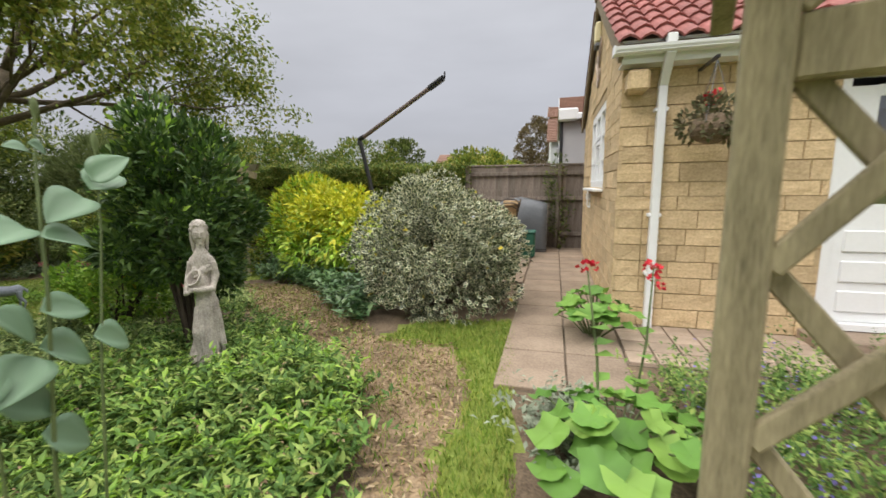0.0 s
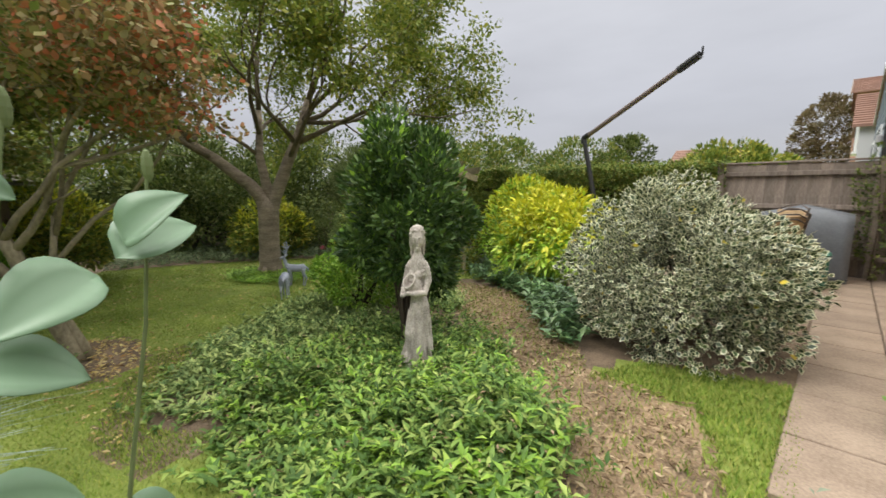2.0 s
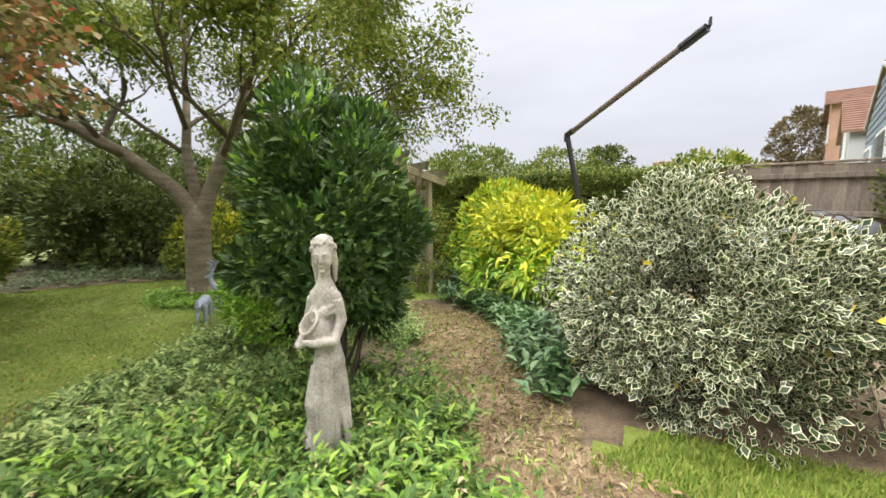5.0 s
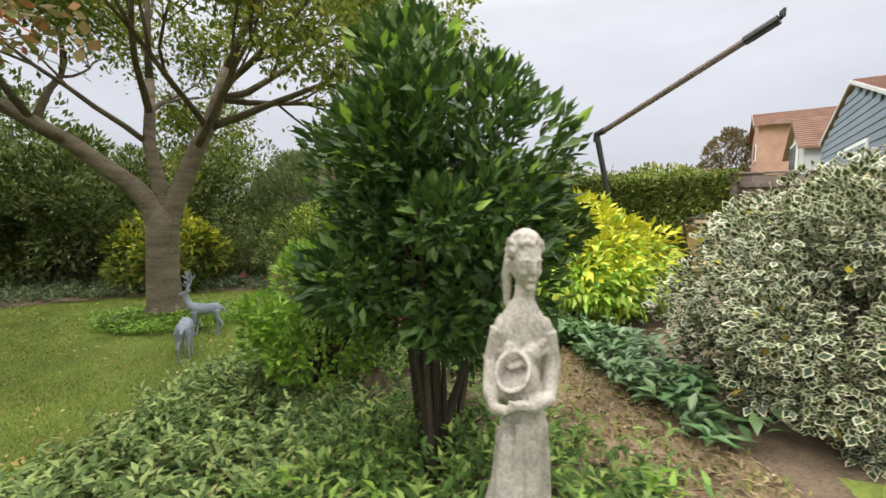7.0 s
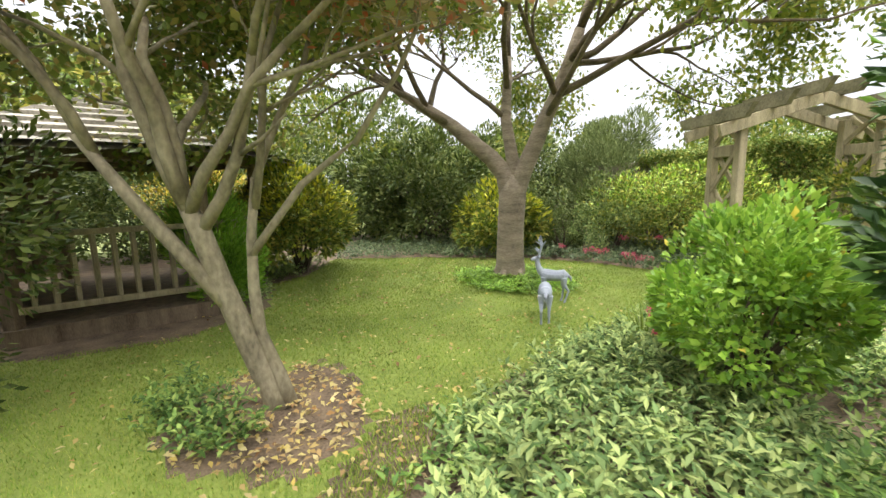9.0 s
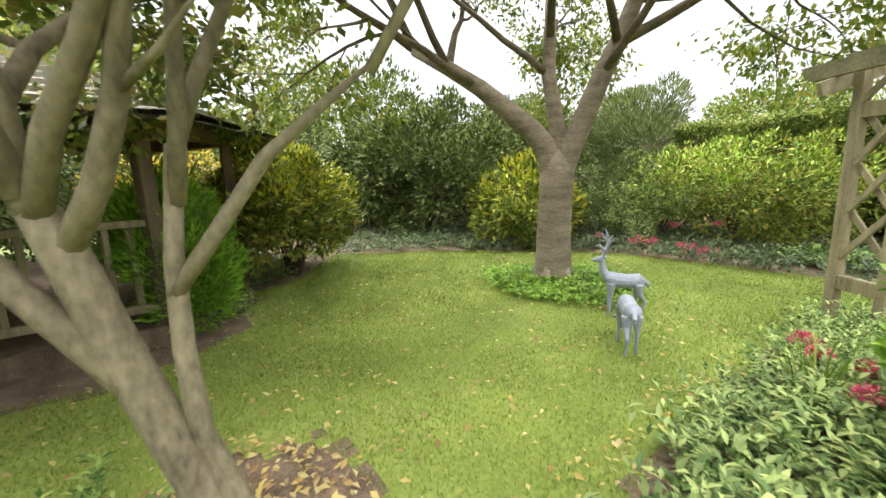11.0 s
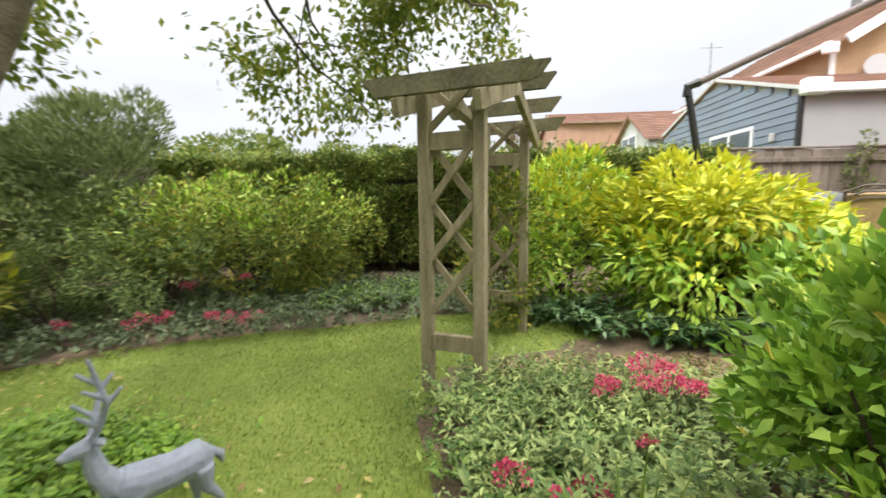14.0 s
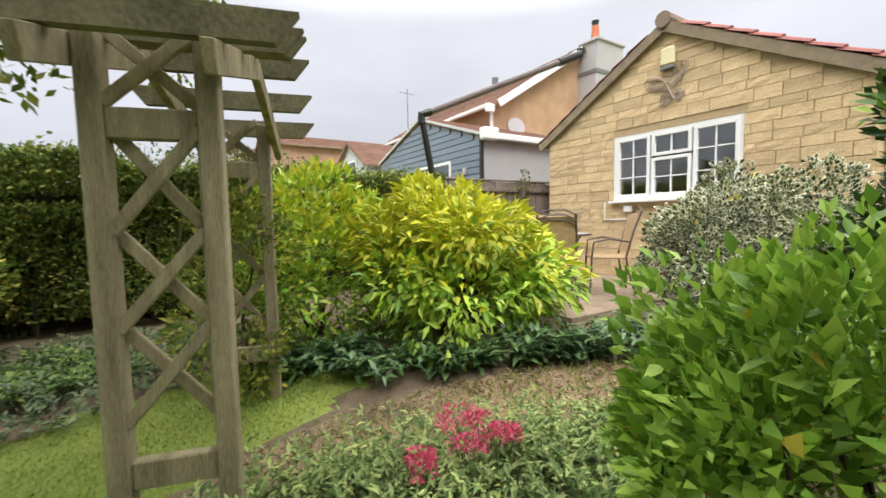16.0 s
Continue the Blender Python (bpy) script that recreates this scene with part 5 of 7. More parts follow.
def build_acer():
    x, y = -4.88, 2.10
    z = gnd(x, y) - 0.06
    t = thing("small_tree", x, y, z, 0, label="small leaning tree with grey twisted stems and reddening leaves", category="tree")
    bm = bmesh.new()
    tube(bm, [(0.01, 0.03, -0.02), (0.00, 0.00, 0.12), (-0.03, -0.09, 0.40), (-0.08, -0.20, 0.78), (-0.09, -0.27, 1.06), (-0.12, -0.33, 1.24)], [0.085, 0.068, 0.062, 0.058, 0.054, 0.040], 13)
    tube(bm, [(-0.05, -0.14, 0.60), (-0.10, -0.34, 0.92), (-0.18, -0.53, 1.22), (-0.27, -0.73, 1.55)], [0.045, 0.040, 0.034, 0.024], 10)
    tube(bm, [(0.05, 0.09, -0.02), (0.03, 0.04, 0.20), (-0.03, -0.04, 0.48), (-0.04, -0.05, 0.75), (-0.04, -0.04, 1.02), (-0.03, 0.00, 1.34)], [0.05, 0.042, 0.036, 0.031, 0.027, 0.022], 9)
    tube(bm, [(-0.04, -0.05, 0.92), (0.04, 0.07, 1.10), (0.14, 0.20, 1.30), (0.22, 0.33, 1.42), (0.30, 0.44, 1.52)], [0.026, 0.024, 0.021, 0.016, 0.006], 8)
    part("trunk", bm, ACER_BARK, t, "grey bark with pale lichen patches", True)
    tips = []
    lane = [(2.47, -0.45), (1.9, -0.25), (1.33, -0.06), (1.06, 0.18), (0.79, 0.42), (0.62, 0.7), (0.45, 1.0), (0.28, 1.5), (0.36, 2.17)]

    def room(q, reach=0.5):
        near = min(math.hypot(q.x - a, q.y - b) for a, b in lane)
        return q.z > 1.15 + 0.3 * max(0.0, q.x) + 0.45 * max(0.0, q.y - 0.2) and q.y < 0.95 and (near > reach or q.z > 1.25 + reach)
    for p, d, length, r, sp in (((-0.10, -0.31, 1.18), (-0.45, -0.55, 1.1), 0.95, 0.042, 0.55), ((-0.10, -0.33, 1.22), (-0.1, -0.1, 1.2), 0.95, 0.040, 0.55), ((-0.09, -0.27, 1.06), (0.35, 0.55, 0.95), 0.95, 0.036, 0.5),
                                ((-0.12, -0.33, 1.22), (0.35, -0.35, 1.2), 0.95, 0.036, 0.55), ((0.30, 0.44, 1.50), (0.3, 0.35, 1.0), 0.85, 0.018, 0.5), ((-0.03, 0.00, 1.32), (-0.2, 0.4, 1.2), 0.9, 0.024, 0.6),
                                ((-0.03, -0.01, 1.18), (0.25, 0.35, 1.1), 1.0, 0.024, 0.55), ((-0.26, -0.69, 1.50), (-0.5, -0.7, 0.9), 0.9, 0.026, 0.6), ((-0.25, -0.66, 1.44), (0.4, -0.7, 0.9), 0.95, 0.026, 0.6),
                                ((-0.10, -0.31, 1.16), (0.85, -0.25, 1.0), 1.0, 0.034, 0.55), ((-0.12, -0.34, 1.24), (-0.7, 0.2, 0.9), 0.9, 0.034, 0.6)):
        bm = bmesh.new()
        grow(bm, p, Vector(d), length, r, 4, tips, sp, 0.05, 0.6, 8, room)
        part("limb", bm, ACER_BARK, t, smooth=True)
    tips = [k for k in tips if k[0].z > 1.40]
    pts, way, up, size = crown_leaves(tips, 9, 0.062, 0.13, 0.3)
    keep = np.array([room(Vector(p), 0.75) for p in pts]) & (pts[:, 2] > 1.42 + 0.3 * (pts[:, 0] > 1.2))
    east = pts[:, 0] * 0.7 + pts[:, 1] * 0.2 + (pts[:, 2] - 2.0) * 0.25 + rng.normal(0, 0.5, len(pts)) > 0.45
    red, green = east & keep, ~east & keep
    leaves("crown", [leaf_arrays(pts[green], way[green], up[green], size[green], 0.65, 0.1, 0.1, False)], L_ACER, t)
    leaves("red_leaves", [leaf_arrays(pts[red], way[red], up[red], size[red], 0.7, 0.1, 0.1, False)], L_RED, t, "orange-red autumn leaves")


build_acer()


# ---- shrubs ----
shrub("bay_shrub", -2.24, 3.52, (0.40, 0.42, 0.66), 1.06, 14500, 0.07, L_BAY, "dense dark green bay shrub with upright shoots", width=0.42, clumps=58, clump_r=0.165, low=-0.85, stems=14, jitter=0.5, up_bias=0.6, second=L_EUO, second_share=0.10, second_low=0.2, second_label="fresh light green shoots", inner=0.3, ragged=0.3)
shrub("euonymus_bush", -3.30, 4.12, (0.34, 0.37, 0.42), 0.42, 8500, 0.055, L_EUO, "bright green rounded evergreen bush", width=0.52, clumps=42, clump_r=0.150, low=-0.75, stems=12, jitter=0.5, up_bias=0.6, second=L_YTINT, second_share=0.006, second_low=-1, second_name="yellow_leaves", inner=0.3, ragged=0.2)
shrub("variegated_holly", -0.20, 4.50, (0.72, 0.74, 0.60), 0.60, 24000, 0.053, L_HOLLY, "large rounded variegated holly bush with cream leaf edges", width=0.66, clumps=109, clump_r=0.189, low=-0.9, stems=22, second=L_YTINT, second_share=0.006, second_low=-1, second_name="yellow_leaves", jitter=0.7, stem_r=0.014, inner=0.35, fold=0.08, ragged=0.2)
shrub("golden_choisya", -1.66, 6.63, (0.74, 0.76, 0.60), 0.47, 10500, 0.115, L_LIME, "large golden-leaved shrub, yellow on top and green below", width=0.36, clumps=70, clump_r=0.24, low=-0.7, stems=16, second=L_YELLOW, second_share=0.95, second_low=0.28, second_label="bright yellow top leaves", jitter=0.45, up_bias=-0.2, droop=0.15, ragged=0.24, inner=0.3)
shrub("golden_choisya", -2.5, 7.61, (0.65, 0.51, 0.58), 0.62, 5500, 0.095, L_LIME, "smaller lime-green shrub beside the hedge", width=0.38, clumps=25, clump_r=0.246, low=-0.7, stems=9, second=L_YELLOW, second_share=0.5, second_low=0.1, ragged=0.2)
shrub("spreading_shrub", -6.08, 9.26, (1.44, 1.07, 0.66), 0.50, 26000, 0.075, L_SHRUB, "broad spreading shrub with yellow-green layered leaves", clumps=110, clump_r=0.26, low=-0.75, stems=16, second=L_LIME, second_share=0.3, second_low=0.3, up_bias=0.1, full=False, inner=0.3, ragged=0.3)
shrub("spotted_laurel", -8.25, 6.9, (0.66, 0.66, 0.62), 0.38, 6500, 0.12, L_SHRUB, "spotted laurel with yellow-flecked leaves", width=0.4, clumps=33, clump_r=0.22, low=-0.7, stems=10, second=L_YELLOW, second_share=0.5, second_low=0.3, second_label="yellow-splashed leaves", ragged=0.2)
shrub("tall_dark_shrub", -11.23, 7.06, (2.05, 1.77, 1.35), 0.95, 34000, 0.13, L_DARK, "tall spreading dark grey-green shrub", width=0.4, clumps=130, clump_r=0.36, low=-0.75, stems=20, full=False, stem_r=0.035, inner=0.4, ragged=0.2)
shrub("tall_dark_shrub", -12.03, 10.16, (2.05, 1.67, 1.49), 1.0, 26000, 0.13, L_DARK, "tall dark shrub before the boundary", width=0.42, clumps=100, clump_r=0.36, low=-0.75, stems=16, full=False, stem_r=0.035, inner=0.4, ragged=0.2)
shrub("rounded_shrub", -8.7, 3.35, (0.70, 0.70, 0.70), 0.52, 15000, 0.085, L_SHRUB, "rounded evergreen bush with bronze-yellow tips", clumps=64, clump_r=0.22, low=-0.45, stems=14, second=L_YELLOW, second_share=0.4, second_low=0.35, full=False, inner=0.3, ragged=0.2)
shrub("bronze_shrub", -10.23, 2.16, (0.74, 0.74, 0.70), 0.75, 8000, 0.065, L_SHRUB, "orange-yellow shrub beside the gazebo", clumps=33, clump_r=0.261, low=-0.6, stems=10, second=L_YTINT, second_share=0.6, second_low=0.0, full=False, ragged=0.2)
shrub("feathery_conifer", -7.45, 2.12, (0.33, 0.31, 0.52), 0.38, 14000, 0.07, L_THUJA, "bright green feathery conifer bush", "conifer", width=0.25, clumps=46, clump_r=0.189, low=-0.9, stems=8, up_bias=0.9, jitter=0.3, full=False, inner=0.3, ragged=0.2)
shrub("grey_conifer", -8.93, 11.56, (1.07, 1.07, 1.21), 1.35, 26000, 0.14, L_CONIFER, "grey-green bushy conifer above the fence", "conifer", width=0.2, clumps=58, clump_r=0.377, low=-0.85, stems=10, up_bias=0.8, jitter=0.35, full=False, inner=0.35, ragged=0.2)
shrub("clipped_ball", -7.43, 7.76, (0.33, 0.33, 0.35), 0.18, 6000, 0.03, L_DARK, "small dark clipped evergreen ball", clumps=29, clump_r=0.116, low=-0.8, stems=6, full=False, ragged=0.2)
shrub("rose_bush", -6.73, 8.26, (0.65, 0.47, 0.39), 0.22, 4500, 0.055, L_COVER_BLUE, "low leafy flowering bush in the border", clumps=21, clump_r=0.232, low=-0.5, stems=9, ragged=0.2)
shrub("rose_bush", -7.83, 8.76, (0.74, 0.65, 0.70), 0.45, 8000, 0.07, L_DARK, "dark leafy shrub against the board fence", clumps=29, clump_r=0.290, low=-0.7, stems=9, full=False, ragged=0.2)
shrub("grey_shrub", -6.08, 0.21, (0.78, 0.78, 1.2), 1.05, 16000, 0.07, L_DARK, "tall grey-green shrub before the gazebo", clumps=50, clump_r=0.3, low=-0.9, stems=9, full=False, inner=0.4, ragged=0.2)
for sx, sy, r, h, lab in ((-13.2, 4.2, 1.7, 2.4, "dark shrub in the far hedge line"), (-12.8, 1.4, 1.8, 2.6, "tall evergreen at the garden's edge"), (-11.6, -0.8, 1.8, 2.6, "dense dark evergreen beside the gazebo"), (-9.2, -2.2, 1.7, 2.5, "dense dark evergreen behind the gazebo"), (-6.6, -1.9, 1.4, 2.4, "dark evergreen shrub beside the lawn"), (-4.6, -1.6, 1.2, 2.1, "dark evergreen shrub at the lawn's end")):
    shrub("evergreen_shrub", sx, sy, (r, r, h / 2), h / 2 - 0.15, 20000, 0.10, L_DARK, lab, clumps=90, clump_r=0.34, low=-0.9, stems=10, full=False, stem_r=0.03, inner=0.4, ragged=0.2)


# ---- hedge ----
def build_hedge(a0, a1, b, height, thick, n, label):
    p = plot(a0, b)
    t = thing("hedge", p.x, p.y, -0.18, TURN, label=label, category="hedge")
    length = a1 - a0
    q = np.column_stack([rng.uniform(0, length, n), rng.uniform(-thick / 2, thick / 2, n), rng.uniform(0.05, 1, n) ** 0.8 * height])
    lump = np.array([noise.noise((x * 1.1, z * 1.5, 0.0)) for x, _, z in q])
    face = rng.uniform(size=n)
    q[:, 1] = np.where(face < 0.6, -thick / 2 + rng.uniform(-0.02, 0.16, n), q[:, 1]) - lump * 0.22
    roof = face > 0.72
    q[roof, 2] = height * rng.uniform(0.86, 1.03, int(roof.sum()))
    q[:, 2] += np.where(q[:, 2] > height * 0.75, lump * 0.22, 0)
    way = unit(np.column_stack([rng.normal(0, 0.6, n), rng.normal(-0.5, 0.5, n), rng.normal(0.4, 0.5, n)]))
    up = np.column_stack([rng.normal(0, 0.4, n), rng.normal(-0.4, 0.4, n), np.ones(n)])
    leaves("foliage", [leaf_arrays(q, way, up, 0.055 * rng.uniform(0.6, 1.4, n), 0.5, 0.1, 0.1, False)], L_HEDGE, t)
    bm = bmesh.new()
    for k in range(int(length * 9)):
        x, y = rng.uniform(0, length), rng.uniform(-thick * 0.4, thick * 0.3)
        tube(bm, [(x, y, -0.02), (x + rng.normal(0, 0.1), y + rng.normal(0, 0.08), height * 0.5), (x + rng.normal(0, 0.22), y - rng.uniform(0, 0.25), height * rng.uniform(0.8, 1.12))], [0.016, 0.011, 0.003], 5, False)
    tagged(part("bare_stem_thicket", bm, TWIG, t), kind="stuff")
    bm = bmesh.new()
    for k in range(int(length * 1.6)):
        x, z = rng.uniform(0, length), height
        e = Vector((x + rng.normal(0, 0.2), rng.normal(0, 0.2), z + rng.uniform(0.1, 0.38)))
        tube(bm, [(x, 0, z - 0.2), (x + 0.03, 0, z), e], [0.006, 0.005, 0.002], 4, False)
        for j in range(5):
            ball(bm, Vector((x + 0.03, 0, z)).lerp(e, 0.3 + 0.17 * j) + Vector((rng.normal(0, 0.02), rng.normal(0, 0.02), 0)), (0.028, 0.012, 0.02), seg=5, rings=3)
    tagged(part("loose_shoot_fringe", bm, L_HEDGE, t), kind="stuff")
    # dark solid box added behind the leaves, standing in for the hedge's inner shade
    part("inner_shade_box", boxes(((length / 2, thick * 0.22, height * 0.44), (length, thick * 0.35, height * 0.86))), TWIG, t)


build_hedge(-11.0, -2.2, 4.95, 1.84, 1.0, 130000, "long overgrown mixed hedge with dark gaps and loose shoots")


# ---- gazebo ----
def build_gazebo():
    cx, cy, z = -8.35, 1.30, -0.2
    t = thing("gazebo", cx, cy, z, 0, label="six-sided timber gazebo with railings and a shingled roof", category="gazebo")
    R, RR = 1.40, 1.98
    at = lambda k, r: Vector((r * math.cos(radians(60 * k + 30)), r * math.sin(radians(60 * k + 30)), 0))
    bm = bmesh.new()
    lo = [bm.verts.new(at(k, R + 0.1)) for k in range(6)]
    hi = [bm.verts.new(at(k, R + 0.1) + Vector((0, 0, 0.16))) for k in range(6)]
    bm.faces.new(lo[::-1]), bm.faces.new(hi)
    for k in range(6):
        bm.faces.new((lo[k], lo[(k + 1) % 6], hi[(k + 1) % 6], hi[k]))
    part("deck", bm, DARK_TIMBER, t)
    for k in range(6):
        p = at(k, R)
        part("post", boxes(((p.x, p.y, 0.90), (0.10, 0.10, 1.50), Matrix.Rotation(radians(60 * k + 30), 4, "Z"), 0.006)), DARK_TIMBER, t)
        q = at(k + 1, R)
        part("head_beam", bar(p + Vector((0, 0, 1.60)), q + Vector((0, 0, 1.60)), 0.07, 0.12), DARK_TIMBER, t)
        if k == 2:
            continue
        rail = part("railing", bar(p + Vector((0, 0, 0.92)), q + Vector((0, 0, 0.92)), 0.07, 0.05), TIMBER, t, "pale weathered railing")
        part("bottom_rail", bar(p + Vector((0, 0, 0.30)), q + Vector((0, 0, 0.30)), 0.05, 0.06), TIMBER, rail)
        for j in range(1, 10):
            s = p.lerp(q, j / 10)
            part("baluster", boxes(((s.x, s.y, 0.61), (0.035, 0.035, 0.60), Matrix.Rotation(radians(60 * k), 4, "Z"))), TIMBER, rail)
        if k in (3, 4):
            part("wall_boarding", bar(p * 0.98 + Vector((0, 0, 0.95)), q * 0.98 + Vector((0, 0, 0.95)), 0.03, 1.25, 0.002), DARK_TIMBER, t)
    rows = 9
    for k in range(6):
        bm = bmesh.new()
        prev = None
        for i in range(rows):
            for r, zz in ((RR * (1 - i / rows), 1.635 + 0.70 * i / rows), (RR * (1 - (i + 1) / rows), 1.60 + 0.70 * (i + 1) / rows)):
                a, b = at(k, max(r, 0.01)), at(k + 1, max(r, 0.01))
                now = [bm.verts.new((a.x, a.y, zz)), bm.verts.new((b.x, b.y, zz))]
                if prev:
                    bm.faces.new((prev[0], prev[1], now[1], now[0]))
                prev = now
        a, b = at(k, RR), at(k + 1, RR)
        under = [bm.verts.new((a.x, a.y, 1.58)), bm.verts.new((b.x, b.y, 1.58)), bm.verts.new((0, 0, 2.22))]
        bm.faces.new(under)
        part("roof_slope", bm, GAZEBO_ROOF, t, "grey timber shingle roof in stepped rows")
    part("finial", tubes(([(0, 0, 2.28), (0, 0, 2.42)], [0.06, 0.02], 8)), DARK_TIMBER, t)


GAZEBO_ROOF = material("grey_shingle", (0.22, 0.20, 0.17), 0.9, 0.3, 4, 40, 0.5, second=(0.36, 0.33, 0.28))
build_gazebo()
p_, w_, u_, _ = clumped(3500, (1.1, 1.0, 0.4), 40, 0.25, 0.1, 0.1, 0.2, 0.7)
p_[:, 2] = np.maximum(p_[:, 2], -0.1) - 0.35 * np.hypot(p_[:, 0], p_[:, 1])
ivy = leaves("climbing_ivy", [leaf_arrays(p_ + np.array([-8.7, 1.05, 2.22]), w_, u_, 0.09 * rng.uniform(0.6, 1.2, 3500), 0.7, 0.1, 0.1, False)], L_SHRUB)
tagged(ivy, "bright green climber sprawling over the gazebo roof", "climber", kind="stuff")


# ---- paving ----
def build_paving():
    t = thing("pavement", *plot(0, 0, -0.03), TURN, label="pinkish-buff concrete slab paving beside the house", category="paving", kind="structure")
    part("bedding", boxes(((-0.44, 1.55, 0.005), (0.88, 5.9, 0.03)), ((-1.82, 2.95, 0.004), (1.88, 3.1, 0.03)), ((1.5, -0.42, 0.003), (3.0, 0.84, 0.03))), GROUT, t)
    shared = {}

    def slab(a0, a1, b0, b1, name, mat):
        key = (round(a1 - a0, 2), round(b1 - b0, 2), name)
        if key not in shared:
            bm = boxes(((0, 0, 0), (a1 - a0 - 0.012, b1 - b0 - 0.012, 0.04), None, 0.005))
            me = bpy.data.meshes.new(name)
            bm.to_mesh(me)
            bm.free()
            me.materials.append(mat)
            shared[key] = me
        ob = new(name, shared[key])
        ob.parent = t
        ob.matrix_local = pose((a0 + a1) / 2, (b0 + b1) / 2, 0.028 + rng.uniform(-0.002, 0.002), rng.uniform(-0.2, 0.2), rng.uniform(-0.2, 0.2), rng.uniform(-0.3, 0.3))
    b = -1.4
    while b < 4.4:
        slab(-0.88, -0.42, b, b + 0.6, "slab", SLAB)
        slab(-0.42, 0.0, b + 0.0, b + 0.6, "slab", SLAB)
        b += 0.6
    for i in range(3):
        for j in range(5):
            slab(-2.75 + 0.62 * i, -2.13 + 0.62 * i, 1.4 + 0.62 * j, 2.02 + 0.62 * j, "slab", SLAB)
    for i in range(15):
        for j in range(4):
            slab(0.01 + 0.2 * i, 0.21 + 0.2 * i, -0.84 + 0.21 * j, -0.63 + 0.21 * j, "paver", BLOCK)


build_paving()


# ---- patio furniture ----
def build_chair():
    t = thing("patio_chair", 0, 0, 0, 0, label="brown metal patio chair with a woven cane seat and back", category="chair", group="chairs round the patio table")
    for sx in (-1, 1):
        part("front_leg", tubes(([(sx * 0.23, -0.22, 0), (sx * 0.22, -0.20, 0.25), (sx * 0.22, -0.20, 0.42), (sx * 0.24, -0.18, 0.62), (sx * 0.25, 0.0, 0.66), (sx * 0.23, 0.22, 0.62)], 0.012, 7)), STEEL, t)
        part("back_leg", tubes(([(sx * 0.23, 0.30, 0), (sx * 0.21, 0.22, 0.25), (sx * 0.21, 0.19, 0.44), (sx * 0.21, 0.27, 0.75), (sx * 0.19, 0.36, 0.98)], 0.013, 7)), STEEL, t)
    part("seat", boxes(((0, 0, 0.43), (0.42, 0.42, 0.025), None, 0.01)), WICKER, t)
    part("backrest", boxes(((0, 0.265, 0.72), (0.40, 0.02, 0.48), Matrix.Rotation(radians(-14), 4, "X"), 0.006)), WICKER, t)
    for z, y in ((0.90, 0.34), (0.95, 0.355), (1.0, 0.37)):
        part("top_rail", tubes(([(-0.19, y - 0.01, z - 0.03), (-0.08, y, z + 0.02), (0.08, y, z + 0.02), (0.19, y - 0.01, z - 0.03)], 0.008, 6)), STEEL, t)
    return t


chair = build_chair()
chair.matrix_world = pose(-0.27, 6.33, 0.03, 0, 0, 120)
for cx, cy, turn in ((0.60, 6.06, 210), (0.80, 6.95, 300), (0.02, 7.16, 30)):
    copy_thing(chair, pose(cx, cy, 0.05, 0, 0, turn))


def build_table():
    t = thing("patio_table", 0.26, 6.62, 0.05, TURN, label="round metal patio table with a glass top", category="table")
    part("tabletop", tubes(([(0, 0, 0.70), (0, 0, 0.72)], 0.46, 28)), TABLE_TOP, t, "pale frosted glass top")
    part("rim", tubes(*[([(0.47 * math.cos(a), 0.47 * math.sin(a), 0.71), (0.47 * math.cos(b), 0.47 * math.sin(b), 0.71)], 0.014, 6) for a, b in zip(np.linspace(0, 6.28, 25)[:-1], np.linspace(0, 6.28, 25)[1:])]), STEEL, t)
    for k in range(4):
        c, s = math.cos(radians(45 + 90 * k)), math.sin(radians(45 + 90 * k))
        part("leg", tubes(([(0.36 * c, 0.36 * s, 0), (0.24 * c, 0.24 * s, 0.22), (0.20 * c, 0.20 * s, 0.45), (0.36 * c, 0.36 * s, 0.70)], 0.013, 7)), STEEL, t)


TABLE_TOP = material("frosted_glass", (0.45, 0.48, 0.52), 0.2, 0.08, 4, 40, 0.02)
build_table()


def build_barbecue():
    t = thing("covered_barbecue", *plot(-1.15, 4.12, 0.02), TURN, label="barbecue under a dark grey waterproof cover", category="barbecue")
    bm = bmesh.new()
    sec = [(-0.28, 0.0), (-0.30, 0.5), (-0.26, 0.85), (-0.14, 1.0), (0.09, 1.02), (0.24, 0.88), (0.28, 0.5), (0.27, 0.0)]
    prev = None
    for i in range(11):
        x = -0.5 + 1.0 * i / 10
        k = 1 - 0.12 * abs(i - 5) / 5
        ring = [bm.verts.new((x, y * k + 0.012 * math.sin(i * 2.1 + z * 9), z * (k if z > 0.6 else 1))) for y, z in sec]
        if prev:
            for j in range(len(sec) - 1):
                bm.faces.new((prev[j], prev[j + 1], ring[j + 1], ring[j]))
        else:
            bm.faces.new(ring)
        prev = ring
    bm.faces.new(prev[::-1])
    part("cover", bm, COVER, t, smooth=True)
    part("hem_cord", tubes(([(-0.51, -0.285, 0.06), (0.51, -0.285, 0.06)], 0.01, 6)), BLACK, t)


build_barbecue()
bin_ = thing("garden_bin", *plot(-0.95, 3.35, 0.02), TURN, label="dark green plastic bin against the patio edge", category="bin")
part("body", boxes(((0, 0, 0.21), (0.24, 0.24, 0.42), None, 0.03)), GREEN_PAINT, bin_)
part("lid", boxes(((0, 0, 0.44), (0.27, 0.27, 0.04), None, 0.02)), GREEN_PAINT, bin_)


